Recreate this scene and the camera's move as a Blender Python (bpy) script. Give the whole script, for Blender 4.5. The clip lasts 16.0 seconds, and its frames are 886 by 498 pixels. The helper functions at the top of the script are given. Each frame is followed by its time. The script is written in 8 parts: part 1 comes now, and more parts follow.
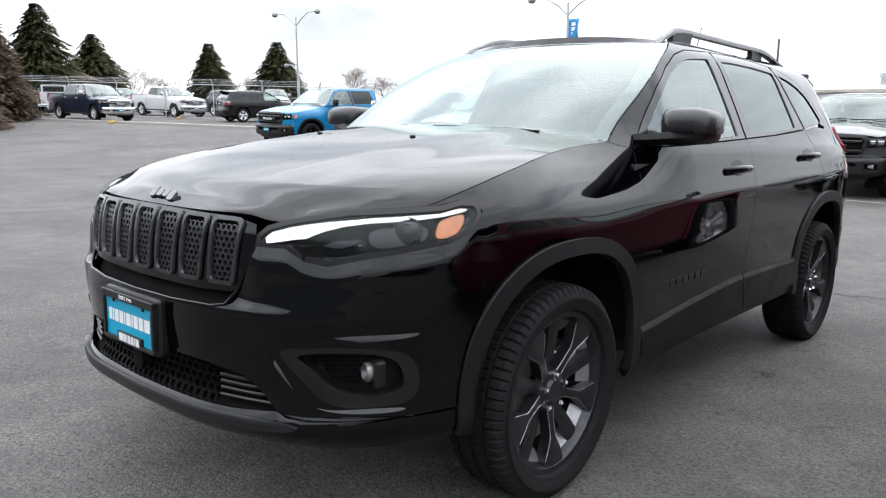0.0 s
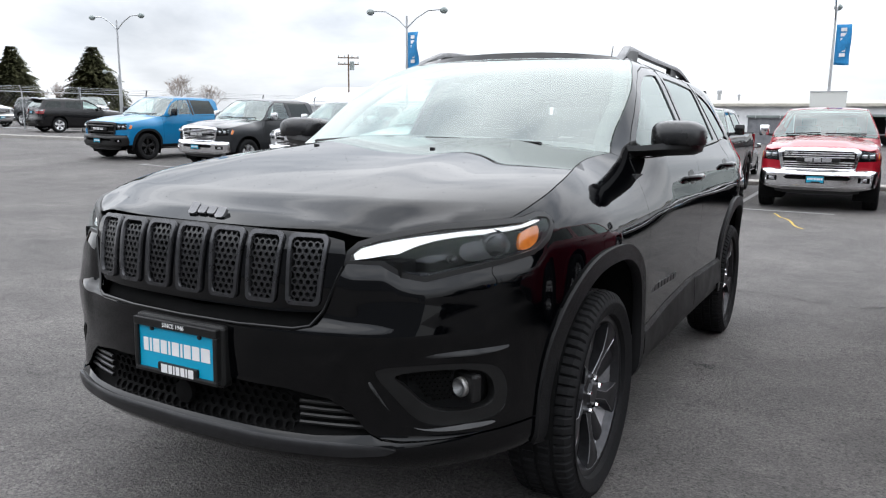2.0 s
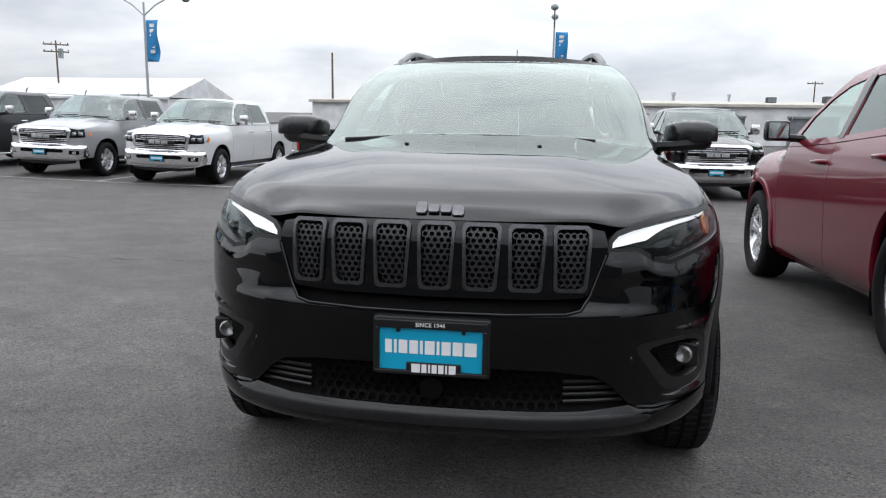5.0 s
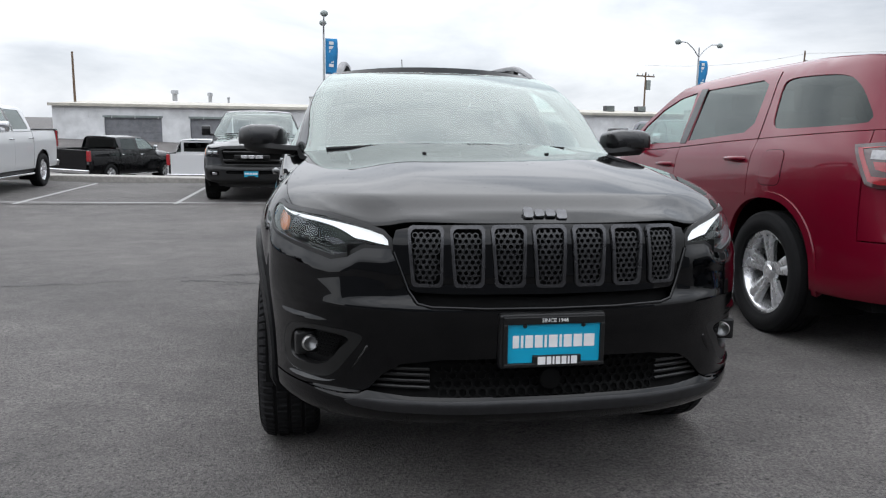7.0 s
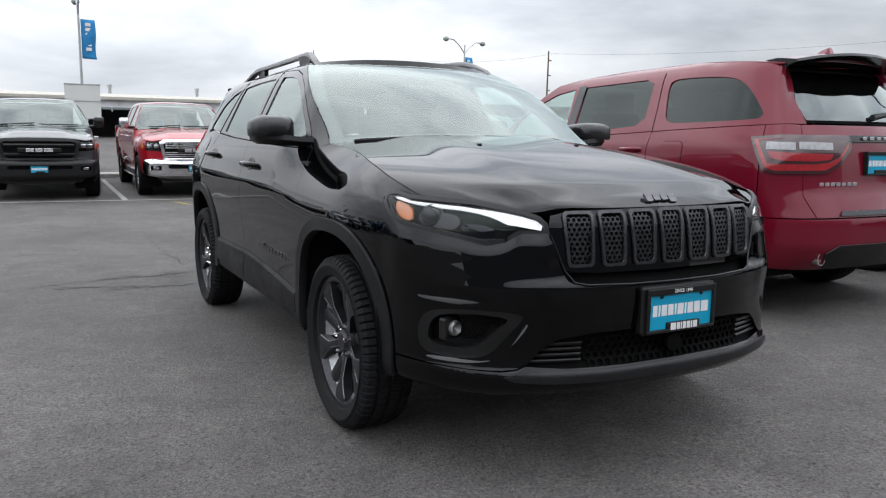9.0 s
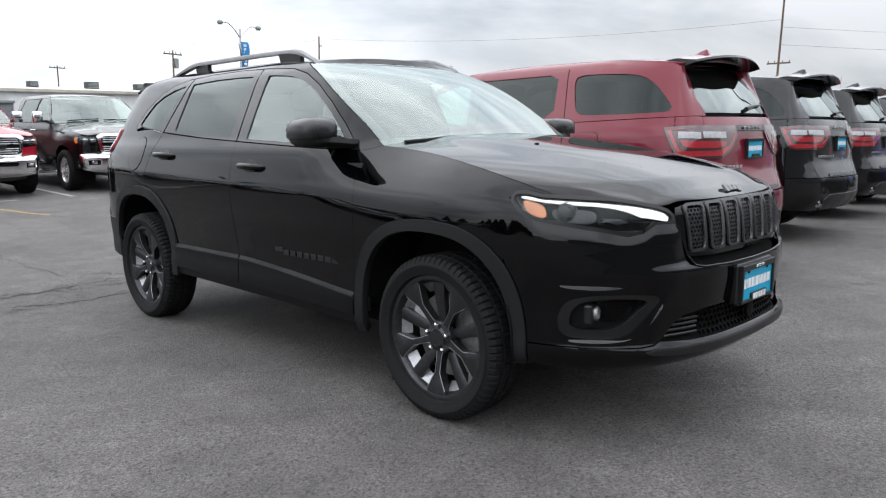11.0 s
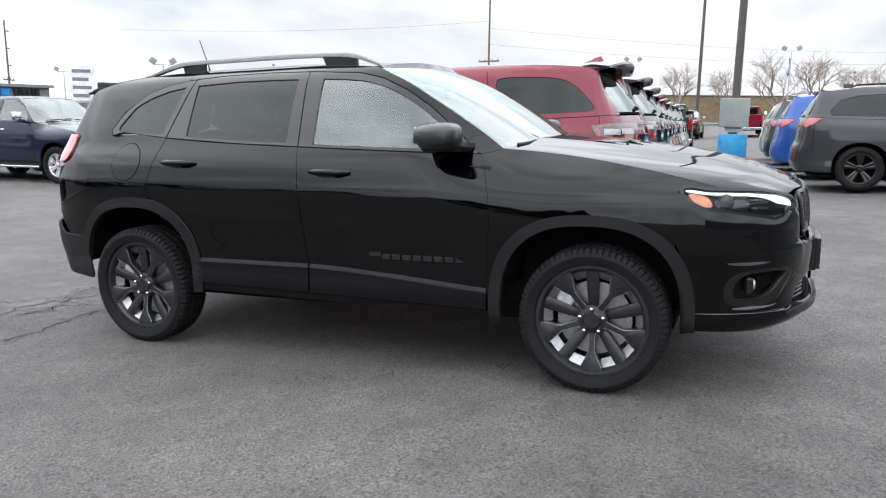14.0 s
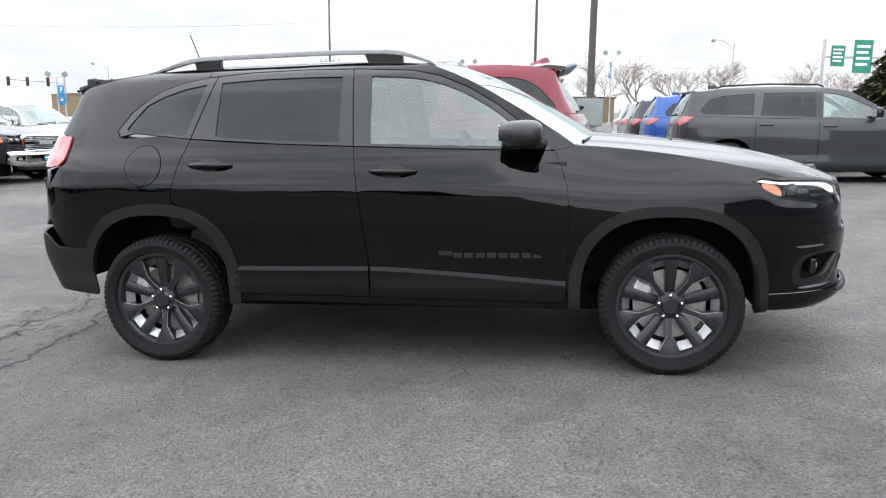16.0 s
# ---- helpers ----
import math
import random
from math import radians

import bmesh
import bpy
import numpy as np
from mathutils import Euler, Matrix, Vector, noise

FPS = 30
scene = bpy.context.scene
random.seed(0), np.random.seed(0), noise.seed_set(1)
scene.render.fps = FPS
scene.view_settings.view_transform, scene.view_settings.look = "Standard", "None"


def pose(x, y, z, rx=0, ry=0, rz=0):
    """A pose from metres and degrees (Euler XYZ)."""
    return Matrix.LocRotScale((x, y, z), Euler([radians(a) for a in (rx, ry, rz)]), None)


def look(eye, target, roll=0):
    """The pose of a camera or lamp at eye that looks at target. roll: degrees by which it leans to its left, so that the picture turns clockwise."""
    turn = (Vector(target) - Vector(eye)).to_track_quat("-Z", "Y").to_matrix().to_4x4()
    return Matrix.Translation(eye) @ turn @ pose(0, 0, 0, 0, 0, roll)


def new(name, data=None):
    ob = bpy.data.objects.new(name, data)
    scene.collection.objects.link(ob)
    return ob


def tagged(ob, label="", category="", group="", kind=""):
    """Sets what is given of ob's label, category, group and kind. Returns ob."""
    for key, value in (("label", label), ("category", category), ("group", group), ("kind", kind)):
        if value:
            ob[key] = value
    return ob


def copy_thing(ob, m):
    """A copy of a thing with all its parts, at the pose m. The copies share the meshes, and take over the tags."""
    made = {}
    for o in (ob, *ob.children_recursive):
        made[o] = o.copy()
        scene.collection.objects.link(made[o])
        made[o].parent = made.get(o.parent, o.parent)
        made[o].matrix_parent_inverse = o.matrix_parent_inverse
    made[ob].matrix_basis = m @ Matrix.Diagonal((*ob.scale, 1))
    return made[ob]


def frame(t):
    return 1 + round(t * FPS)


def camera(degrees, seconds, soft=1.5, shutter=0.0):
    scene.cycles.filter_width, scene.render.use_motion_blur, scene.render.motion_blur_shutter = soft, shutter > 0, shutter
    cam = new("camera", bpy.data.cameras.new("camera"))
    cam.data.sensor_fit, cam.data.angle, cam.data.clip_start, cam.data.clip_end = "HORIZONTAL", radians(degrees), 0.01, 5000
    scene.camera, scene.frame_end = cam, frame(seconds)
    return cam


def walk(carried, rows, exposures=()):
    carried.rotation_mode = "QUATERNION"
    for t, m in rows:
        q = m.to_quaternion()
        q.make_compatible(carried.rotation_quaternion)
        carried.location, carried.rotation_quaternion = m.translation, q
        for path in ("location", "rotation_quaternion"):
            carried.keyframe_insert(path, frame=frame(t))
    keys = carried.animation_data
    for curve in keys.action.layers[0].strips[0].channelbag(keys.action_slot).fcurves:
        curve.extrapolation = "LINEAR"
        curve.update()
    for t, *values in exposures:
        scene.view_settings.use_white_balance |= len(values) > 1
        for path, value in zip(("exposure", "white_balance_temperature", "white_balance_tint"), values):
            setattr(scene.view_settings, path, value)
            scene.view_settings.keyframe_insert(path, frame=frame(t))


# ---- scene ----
cam = camera(60.9, 16.0, soft=1.2)
PATH = [
    (0, (2.119, -1.933, 1.248), (0.811, -0.467, 0.872), -0.0),
    (0.5, (2.036, -1.998, 1.241), (0.758, -0.506, 0.865), -0.1),
    (1, (1.896, -2.087, 1.237), (0.695, -0.53, 0.869), 0.1),
    (1.5, (1.755, -2.195, 1.251), (0.678, -0.548, 0.893), 0.2),
    (2, (1.573, -2.315, 1.25), (0.622, -0.59, 0.903), 0.4),
    (2.5, (1.37, -2.431, 1.248), (0.53, -0.649, 0.909), 0.5),
    (3, (1.166, -2.526, 1.241), (0.42, -0.701, 0.904), 0.6),
    (3.5, (0.96, -2.626, 1.245), (0.327, -0.759, 0.907), 0.6),
    (3.7, (0.876, -2.673, 1.25), (0.297, -0.79, 0.908), 0.7),
    (5.8, (-0.054, -2.978, 1.251), (-0.098, -1.008, 0.911), 0.7),
    (6, (-0.153, -2.994, 1.25), (-0.118, -1.022, 0.915), 0.7),
    (6.5, (-0.432, -3.018, 1.251), (-0.229, -1.056, 0.919), 0.8),
    (7, (-0.704, -3.024, 1.257), (-0.362, -1.081, 0.928), 0.9),
    (7.5, (-0.99, -2.997, 1.247), (-0.509, -1.083, 0.92), 1.1),
    (8, (-1.287, -2.944, 1.245), (-0.645, -1.078, 0.916), 1.3),
    (8.5, (-1.59, -2.871, 1.238), (-0.799, -1.065, 0.906), 1.4),
    (9, (-1.896, -2.767, 1.236), (-0.966, -1.029, 0.899), 1.4),
    (9.2, (-2.012, -2.712, 1.242), (-1.02, -1.009, 0.903), 1.6),
    (11.3, (-3.188, -1.998, 1.287), (-1.72, -0.691, 0.919), 0.8),
    (11.5, (-3.296, -1.912, 1.291), (-1.788, -0.651, 0.92), 0.8),
    (12, (-3.528, -1.662, 1.294), (-1.943, -0.499, 0.924), 0.8),
    (12.5, (-3.748, -1.42, 1.309), (-2.105, -0.343, 0.936), 0.8),
    (13, (-3.959, -1.178, 1.307), (-2.256, -0.197, 0.934), 0.8),
    (13.5, (-4.122, -0.936, 1.309), (-2.358, -0.069, 0.94), 0.8),
    (14, (-4.252, -0.655, 1.308), (-2.44, 0.106, 0.94), 0.8),
    (14.5, (-4.36, -0.386, 1.311), (-2.508, 0.275, 0.945), 0.8),
    (15, (-4.475, -0.101, 1.297), (-2.592, 0.467, 0.934), 0.7),
    (15.5, (-4.548, 0.179, 1.295), (-2.637, 0.643, 0.934), 0.7),
    (16, (-4.592, 0.481, 1.277), (-2.656, 0.829, 0.917), 0.6),
]
EXPOSURE = [(t, stops, 6320, 10) for t, stops in ((0, 0.82), (3.0, 0.39), (6.0, 0.22), (9.0, 0.25), (11.3, 0.58), (13.0, 0.75), (16.0, 1.00))]
walk(cam, [(t, look(eye, target, roll)) for t, eye, target, roll in PATH], EXPOSURE)

# ---- sky and daylight: bright overcast ----
scene.view_settings.exposure = 0.0
world = bpy.data.worlds.new("overcast_sky")
scene.world = world
world.use_nodes = True
wn, wl = world.node_tree.nodes, world.node_tree.links
wn.clear()


def wnode(kind, **values):
    n = wn.new(kind)
    for k, v in values.items():
        n.inputs[k].default_value = v
    return n


w_out = wnode("ShaderNodeOutputWorld")
w_bg = wnode("ShaderNodeBackground", Strength=1.0)
w_coord = wnode("ShaderNodeTexCoord")
w_sky = wn.new("ShaderNodeTexSky")
w_sky.sky_type = "NISHITA"
w_sky.sun_disc = False
w_sky.sun_elevation, w_sky.sun_rotation = radians(48), radians(200)
w_dim = wnode("ShaderNodeMix")
w_dim.data_type, w_dim.blend_type = "RGBA", "MULTIPLY"
w_dim.inputs[0].default_value = 1.0
w_dim.inputs[7].default_value = (0.12, 0.12, 0.12, 1)
w_map = wnode("ShaderNodeMapping")
w_map.inputs["Scale"].default_value = (1.0, 1.0, 3.2)
w_noise = wnode("ShaderNodeTexNoise", Scale=2.1, Detail=7.0, Roughness=0.55, Distortion=0.35)
w_ramp = wn.new("ShaderNodeValToRGB")
w_ramp.color_ramp.elements[0].position, w_ramp.color_ramp.elements[0].color = 0.33, (0.54, 0.57, 0.615, 1)
w_ramp.color_ramp.elements[1].position, w_ramp.color_ramp.elements[1].color = 0.56, (0.97, 0.98, 1.0, 1)
w_mix = wnode("ShaderNodeMix")
w_mix.data_type = "RGBA"
w_mix.inputs[0].default_value = 0.93
wl.new(w_coord.outputs["Generated"], w_map.inputs["Vector"])
wl.new(w_map.outputs["Vector"], w_noise.inputs["Vector"])
wl.new(w_noise.outputs["Fac"], w_ramp.inputs["Fac"])
wl.new(w_sky.outputs["Color"], w_dim.inputs[6])
wl.new(w_dim.outputs[2], w_mix.inputs[6])
wl.new(w_ramp.outputs["Color"], w_mix.inputs[7])
w_up = wnode("ShaderNodeSeparateXYZ")
# the cloud is thinnest towards the north and brightens towards the zenith
w_north = wnode("ShaderNodeMapRange")
w_north.interpolation_type = "SMOOTHSTEP"
w_north.inputs["From Min"].default_value, w_north.inputs["From Max"].default_value = 0.45, 1.05
w_north.inputs["To Min"].default_value, w_north.inputs["To Max"].default_value = 0.60, 1.02
w_lift = wnode("ShaderNodeMapRange")
w_lift.interpolation_type = "SMOOTHSTEP"
w_lift.inputs["From Min"].default_value, w_lift.inputs["From Max"].default_value = 0.06, 0.58
w_lift.inputs["To Min"].default_value, w_lift.inputs["To Max"].default_value = 0.0, 1.0
w_high = wnode("ShaderNodeMix")
w_high.data_type = "FLOAT"
w_high.inputs[3].default_value = 2.2
wl.new(w_coord.outputs["Generated"], w_up.inputs[0])
wl.new(w_up.outputs["Y"], w_north.inputs["Value"])
wl.new(w_up.outputs["Z"], w_lift.inputs["Value"])
wl.new(w_lift.outputs[0], w_high.inputs[0])
# unseen western glow, added to brighten reflections in the car's side
w_west = wnode("ShaderNodeMapRange")
w_west.interpolation_type = "SMOOTHSTEP"
w_west.inputs["From Min"].default_value, w_west.inputs["From Max"].default_value = -0.72, -1.0
w_west.inputs["To Min"].default_value, w_west.inputs["To Max"].default_value = 0.0, 0.9
w_sum = wnode("ShaderNodeMath")
w_sum.operation = "ADD"
wl.new(w_up.outputs["X"], w_west.inputs["Value"])
wl.new(w_north.outputs[0], w_sum.inputs[0])
wl.new(w_west.outputs[0], w_sum.inputs[1])
wl.new(w_sum.outputs[0], w_high.inputs[2])
wl.new(w_high.outputs[0], w_bg.inputs["Strength"])
wl.new(w_mix.outputs[2], w_bg.inputs["Color"])
wl.new(w_bg.outputs["Background"], w_out.inputs["Surface"])

sun_data = bpy.data.lights.new("sun", "SUN")
sun_data.energy, sun_data.angle, sun_data.color = 0.4, radians(100), (1.0, 0.96, 0.9)
sun = new("sun", sun_data)
sun.matrix_world = look((0, 0, 30), (6, -8, 0))

# ---- materials ----
def material(name):
    m = bpy.data.materials.new(name)
    m.use_nodes = True
    return m, m.node_tree.nodes, m.node_tree.links, m.node_tree.nodes["Principled BSDF"]


def noise_ramp(nodes, links, scale, lo, hi, p0=0.35, p1=0.65, detail=6.0, space="Object", rough=0.6):
    co = nodes.new("ShaderNodeTexCoord")
    n = nodes.new("ShaderNodeTexNoise")
    n.inputs["Scale"].default_value, n.inputs["Detail"].default_value = scale, detail
    n.inputs["Roughness"].default_value = rough
    r = nodes.new("ShaderNodeValToRGB")
    r.color_ramp.elements[0].position, r.color_ramp.elements[1].position = p0, p1
    r.color_ramp.elements[0].color = (*lo, 1) if not isinstance(lo, float) else (lo, lo, lo, 1)
    r.color_ramp.elements[1].color = (*hi, 1) if not isinstance(hi, float) else (hi, hi, hi, 1)
    links.new(co.outputs[space], n.inputs["Vector"])
    links.new(n.outputs["Fac"], r.inputs["Fac"])
    return n, r


def bump(nodes, links, p, source, strength, distance):
    b = nodes.new("ShaderNodeBump")
    b.inputs["Strength"].default_value, b.inputs["Distance"].default_value = strength, distance
    links.new(source, b.inputs["Height"])
    links.new(b.outputs["Normal"], p.inputs["Normal"])


def plain(name, colour, rough=0.5, metal=0.0, grain=0.0, scale=40.0, spec=0.5, coat=0.0):
    m, n, l, p = material(name)
    p.inputs["Metallic"].default_value = metal
    p.inputs["Specular IOR Level"].default_value = spec
    p.inputs["Coat Weight"].default_value = coat
    p.inputs["Coat Roughness"].default_value = 0.03
    lo = tuple(c * 0.82 for c in colour)
    hi = tuple(min(1, c * 1.15) for c in colour)
    tex, r = noise_ramp(n, l, scale, lo, hi)
    l.new(r.outputs["Color"], p.inputs["Base Color"])
    tex2, r2 = noise_ramp(n, l, 5.0, max(0.0, rough - 0.06), min(1.0, rough + 0.08))
    l.new(r2.outputs["Color"], p.inputs["Roughness"])
    if grain:
        bump(n, l, p, tex.outputs["Fac"], grain, 0.004)
    return m


def paint(name, colour=None, flake=0.0, dust=0.03):
    """Clear-coated car paint; with no colour it takes each object's own."""
    m, n, l, p = material(name)
    p.inputs["Coat Weight"].default_value, p.inputs["Coat Roughness"].default_value = 1.0, 0.015
    p.inputs["Coat IOR"].default_value = 1.38 if colour else 1.42
    p.inputs["Roughness"].default_value, p.inputs["Metallic"].default_value = 0.38, flake
    p.inputs["Specular IOR Level"].default_value = 0.0 if colour else 0.08
    if colour is None:
        info = n.new("ShaderNodeObjectInfo")
        source = info.outputs["Color"]
    else:
        rgb = n.new("ShaderNodeRGB")
        rgb.outputs[0].default_value = (*colour, 1)
        source = rgb.outputs[0]
    tex, r = noise_ramp(n, l, 6.0, 0.0, dust, 0.4, 0.75)
    mix = n.new("ShaderNodeMix")
    mix.data_type = "RGBA"
    mix.inputs[7].default_value = (0.35, 0.33, 0.30, 1)
    l.new(r.outputs["Color"], mix.inputs[0])
    l.new(source, mix.inputs[6])
    l.new(mix.outputs[2], p.inputs["Base Color"])
    tex2, r2 = noise_ramp(n, l, 9.0, 0.01, 0.05)
    l.new(r2.outputs["Color"], p.inputs["Coat Roughness"])
    return m


def glass(name, tint, ior=1.6, streak=0.0):
    m, n, l, p = material(name)
    n.remove(p)
    out = n["Material Output"]
    t = n.new("ShaderNodeBsdfTransparent")
    t.inputs["Color"].default_value = (*tint, 1)
    g = n.new("ShaderNodeBsdfGlossy")
    g.inputs["Roughness"].default_value = 0.02
    g.inputs["Color"].default_value = (0.92, 1.0, 0.975, 1)
    lw = n.new("ShaderNodeLayerWeight")
    lw.inputs["Blend"].default_value = 0.5
    pw = n.new("ShaderNodeMath")
    pw.operation = "POWER"
    pw.inputs[1].default_value = 4.0
    f = n.new("ShaderNodeMapRange")
    r0 = ((ior - 1) / (ior + 1)) ** 2
    f.inputs["To Min"].default_value, f.inputs["To Max"].default_value = r0, 0.85
    l.new(lw.outputs["Facing"], pw.inputs[0])
    l.new(pw.outputs[0], f.inputs["Value"])
    mix = n.new("ShaderNodeMixShader")
    l.new(f.outputs[0], mix.inputs[0])
    l.new(t.outputs[0], mix.inputs[1])
    l.new(g.outputs[0], mix.inputs[2])
    l.new(mix.outputs[0], out.inputs["Surface"])
    return m


def glowing(name, colour, strength):
    m, n, l, p = material(name)
    p.inputs["Base Color"].default_value = (0.8, 0.8, 0.8, 1)
    p.inputs["Emission Color"].default_value = (*colour, 1)
    p.inputs["Emission Strength"].default_value = strength
    return m


black_paint = paint("black_clearcoat_paint", (0.0004, 0.0005, 0.0008), dust=0.0008)
body_paint = paint("coloured_clearcoat_paint", None, flake=0.12, dust=0.006)
cladding = plain("grained_black_plastic", (0.0068, 0.0068, 0.0072), 0.5, grain=0.25, scale=900, spec=0.2)
door_plastic = plain("smooth_black_door_plastic", (0.0025, 0.0025, 0.0028), 0.4, spec=0.15)
gloss_black = plain("gloss_black_plastic", (0.0044, 0.0044, 0.0044), 0.12)
satin_black = plain("satin_black_plastic", (0.006, 0.006, 0.006), 0.36, spec=0.35)
mesh_black = plain("dull_black_mesh_plastic", (0.002, 0.002, 0.002), 0.6, spec=0.08)
badge_grey = plain("grey_metal_badge", (0.14, 0.14, 0.145), 0.3, metal=0.7)
slot_grey = plain("dark_grey_satin_metal", (0.055, 0.055, 0.058), 0.24, metal=0.75)
grille_grey = plain("satin_dark_grille_plastic", (0.010, 0.010, 0.011), 0.3, spec=0.5)
# near-black that puts the shade of cavities and gaps into the colour
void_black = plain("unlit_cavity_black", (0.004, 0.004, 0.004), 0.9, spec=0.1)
rubber = plain("tyre_rubber", (0.0075, 0.0075, 0.008), 0.75, spec=0.18, grain=0.3, scale=120)
chrome = plain("chrome", (0.75, 0.75, 0.76), 0.08, metal=1.0)
alloy = plain("silver_alloy", (0.72, 0.72, 0.73), 0.25, metal=0.75)
dark_alloy = plain("dark_granite_alloy", (0.040, 0.040, 0.043), 0.36, metal=0.75)
grey_alloy = plain("machined_grey_alloy", (0.62, 0.62, 0.63), 0.3, metal=0.9)
mirror_cap = plain("satin_black_mirror_cap", (0.008, 0.008, 0.0085), 0.26, spec=0.6)
ledge_alloy = plain("dull_grey_alloy", (0.32, 0.32, 0.33), 0.42, metal=0.9)
badge_dark = plain("dark_outlined_badge", (0.016, 0.016, 0.017), 0.35, metal=0.4)
steel = plain("cast_steel", (0.32, 0.31, 0.30), 0.45, metal=0.9, scale=30)
clear_glass = glass("clear_green_glass", (0.58, 0.72, 0.68), 2.0)
screen_glass = glass("laminated_windscreen_glass", (0.60, 0.70, 0.66), 2.35)
dark_glass = glass("privacy_glass", (0.030, 0.036, 0.036), 1.45)
rear_glass = glass("tinted_rear_screen_glass", (0.06, 0.065, 0.066), 2.25)
rail_grey = plain("satin_grey_roof_rail", (0.17, 0.17, 0.173), 0.45, metal=0.3)
lens_glass = glass("clear_lens", (0.86, 0.88, 0.90), 1.32)
red_lens = plain("red_lens", (0.26, 0.005, 0.010), 0.08, spec=0.6, coat=1.0)
smoked_red = plain("smoked_red_lens", (0.035, 0.002, 0.003), 0.08, spec=0.6, coat=1.0)
amber_lens = plain("amber_lens", (0.555, 0.148, 0.0148), 0.15, coat=1.0)
white_lens = plain("frosted_white_lens", (0.30, 0.30, 0.31), 0.15, coat=1.0)
reflector = plain("lamp_reflector", (0.6, 0.6, 0.62), 0.15, metal=1.0)
drl = glowing("lit_running_light", (1.0, 0.99, 0.96), 0.6)
teal = plain("teal_plate_enamel", (0.0, 0.2664, 0.4292), 0.4, scale=1.5)
white_print = plain("white_print", (0.66, 0.66, 0.66), 0.5, scale=1.5)
interior_dark = plain("dark_interior_cloth", (0.02, 0.02, 0.021), 0.85, grain=0.3, scale=200)
interior_grey = plain("grey_interior_trim", (0.0518, 0.0503, 0.0474), 0.7)
sticker_paper = plain("white_paper", (0.555, 0.5624, 0.5328), 0.7)
galvanised = plain("galvanised_steel", (0.42, 0.43, 0.44), 0.42, metal=0.8, scale=25)
brown_steel = plain("dark_brown_painted_steel", (0.0555, 0.0459, 0.0407), 0.5, scale=8)
flag_blue = plain("blue_banner_cloth", (0.018, 0.19, 0.42), 0.8, scale=15)
base_blue = plain("blue_painted_concrete", (0.0148, 0.222, 0.4588), 0.6, scale=6, grain=0.2)
grey_box = plain("grey_green_enamel", (0.1998, 0.2294, 0.222), 0.5, scale=1.2)
concrete = plain("concrete", (0.3108, 0.296, 0.2738), 0.85, scale=12, grain=0.5)
white_wall = plain("white_ribbed_steel_wall", (0.60, 0.605, 0.61), 0.6, scale=0.8)
roof_tan = plain("tan_roof_metal", (0.407, 0.3848, 0.333), 0.6, scale=2)
grey_wall = plain("grey_stucco", (0.1628, 0.1665, 0.1776), 0.8, scale=4, grain=0.3)
door_dark = plain("shaded_door_bay", (0.037, 0.037, 0.0407), 0.7)
wood_pole = plain("weathered_pole_wood", (0.1184, 0.0814, 0.0555), 0.9, scale=20, grain=0.5)
bark = plain("grey_bark", (0.17, 0.14, 0.12), 0.9, scale=20, grain=0.6)
twig_brown = plain("brown_twigs", (0.27, 0.225, 0.195), 0.9, scale=3)
needles = plain("spruce_needles", (0.062, 0.064, 0.030), 0.85, scale=2, spec=0.15)
needles_brown = plain("browned_juniper_needles", (0.085, 0.06, 0.042), 0.9, scale=2, spec=0.15)
sign_green = plain("green_road_sign", (0.0148, 0.1776, 0.1184), 0.5, scale=3)
brick_tan = plain("tan_brick", (0.2664, 0.1998, 0.1406), 0.85, scale=8)
roof_brown = plain("brown_shingles", (0.1184, 0.0814, 0.0629), 0.9, scale=8)
yellow_paint = plain("worn_yellow_paint", (0.4588, 0.3182, 0.037), 0.7, scale=9)
line_white = plain("worn_white_line_paint", (0.3108, 0.3108, 0.3034), 0.8, scale=14)
earth_brown = plain("dry_grass_bank", (0.1998, 0.148, 0.0888), 0.95, scale=2)
red_cloth = plain("red_cloth", (0.444, 0.0222, 0.0222), 0.8)


def asphalt_material():
    m, n, l, p = material("worn_grey_asphalt")
    fine, rf = noise_ramp(n, l, 75.0, (0.010, 0.0094, 0.0091), (0.222, 0.204, 0.194), 0.38, 0.68, 7.0, rough=0.9)
    broad, rb = noise_ramp(n, l, 0.42, 0.70, 1.22, 0.36, 0.66, 9.0, rough=0.66)
    mid, rm = noise_ramp(n, l, 3.1, 0.62, 1.28, 0.32, 0.68, 12.0, rough=0.82)
    m1 = n.new("ShaderNodeMix")
    m1.data_type, m1.blend_type = "RGBA", "MULTIPLY"
    m1.inputs[0].default_value = 1.0
    m2 = n.new("ShaderNodeMix")
    m2.data_type, m2.blend_type = "RGBA", "MULTIPLY"
    m2.inputs[0].default_value = 1.0
    l.new(rf.outputs["Color"], m1.inputs[6])
    l.new(rb.outputs["Color"], m1.inputs[7])
    l.new(m1.outputs[2], m2.inputs[6])
    l.new(rm.outputs["Color"], m2.inputs[7])
    pits, rp = noise_ramp(n, l, 42.0, 1.0, 0.34, 0.60, 0.70, 3.0)
    m3 = n.new("ShaderNodeMix")
    m3.data_type, m3.blend_type = "RGBA", "MULTIPLY"
    m3.inputs[0].default_value = 1.0
    l.new(m2.outputs[2], m3.inputs[6])
    l.new(rp.outputs["Color"], m3.inputs[7])
    l.new(m3.outputs[2], p.inputs["Base Color"])
    p.inputs["Roughness"].default_value = 0.78
    grit, rg = noise_ramp(n, l, 95.0, 0.0, 1.0, 0.3, 0.7, 4.0)
    bump(n, l, p, rg.outputs["Color"], 0.8, 0.008)
    return m


asphalt = asphalt_material()
crack_black = plain("dark_crack_filler", (0.02, 0.02, 0.02), 0.85)


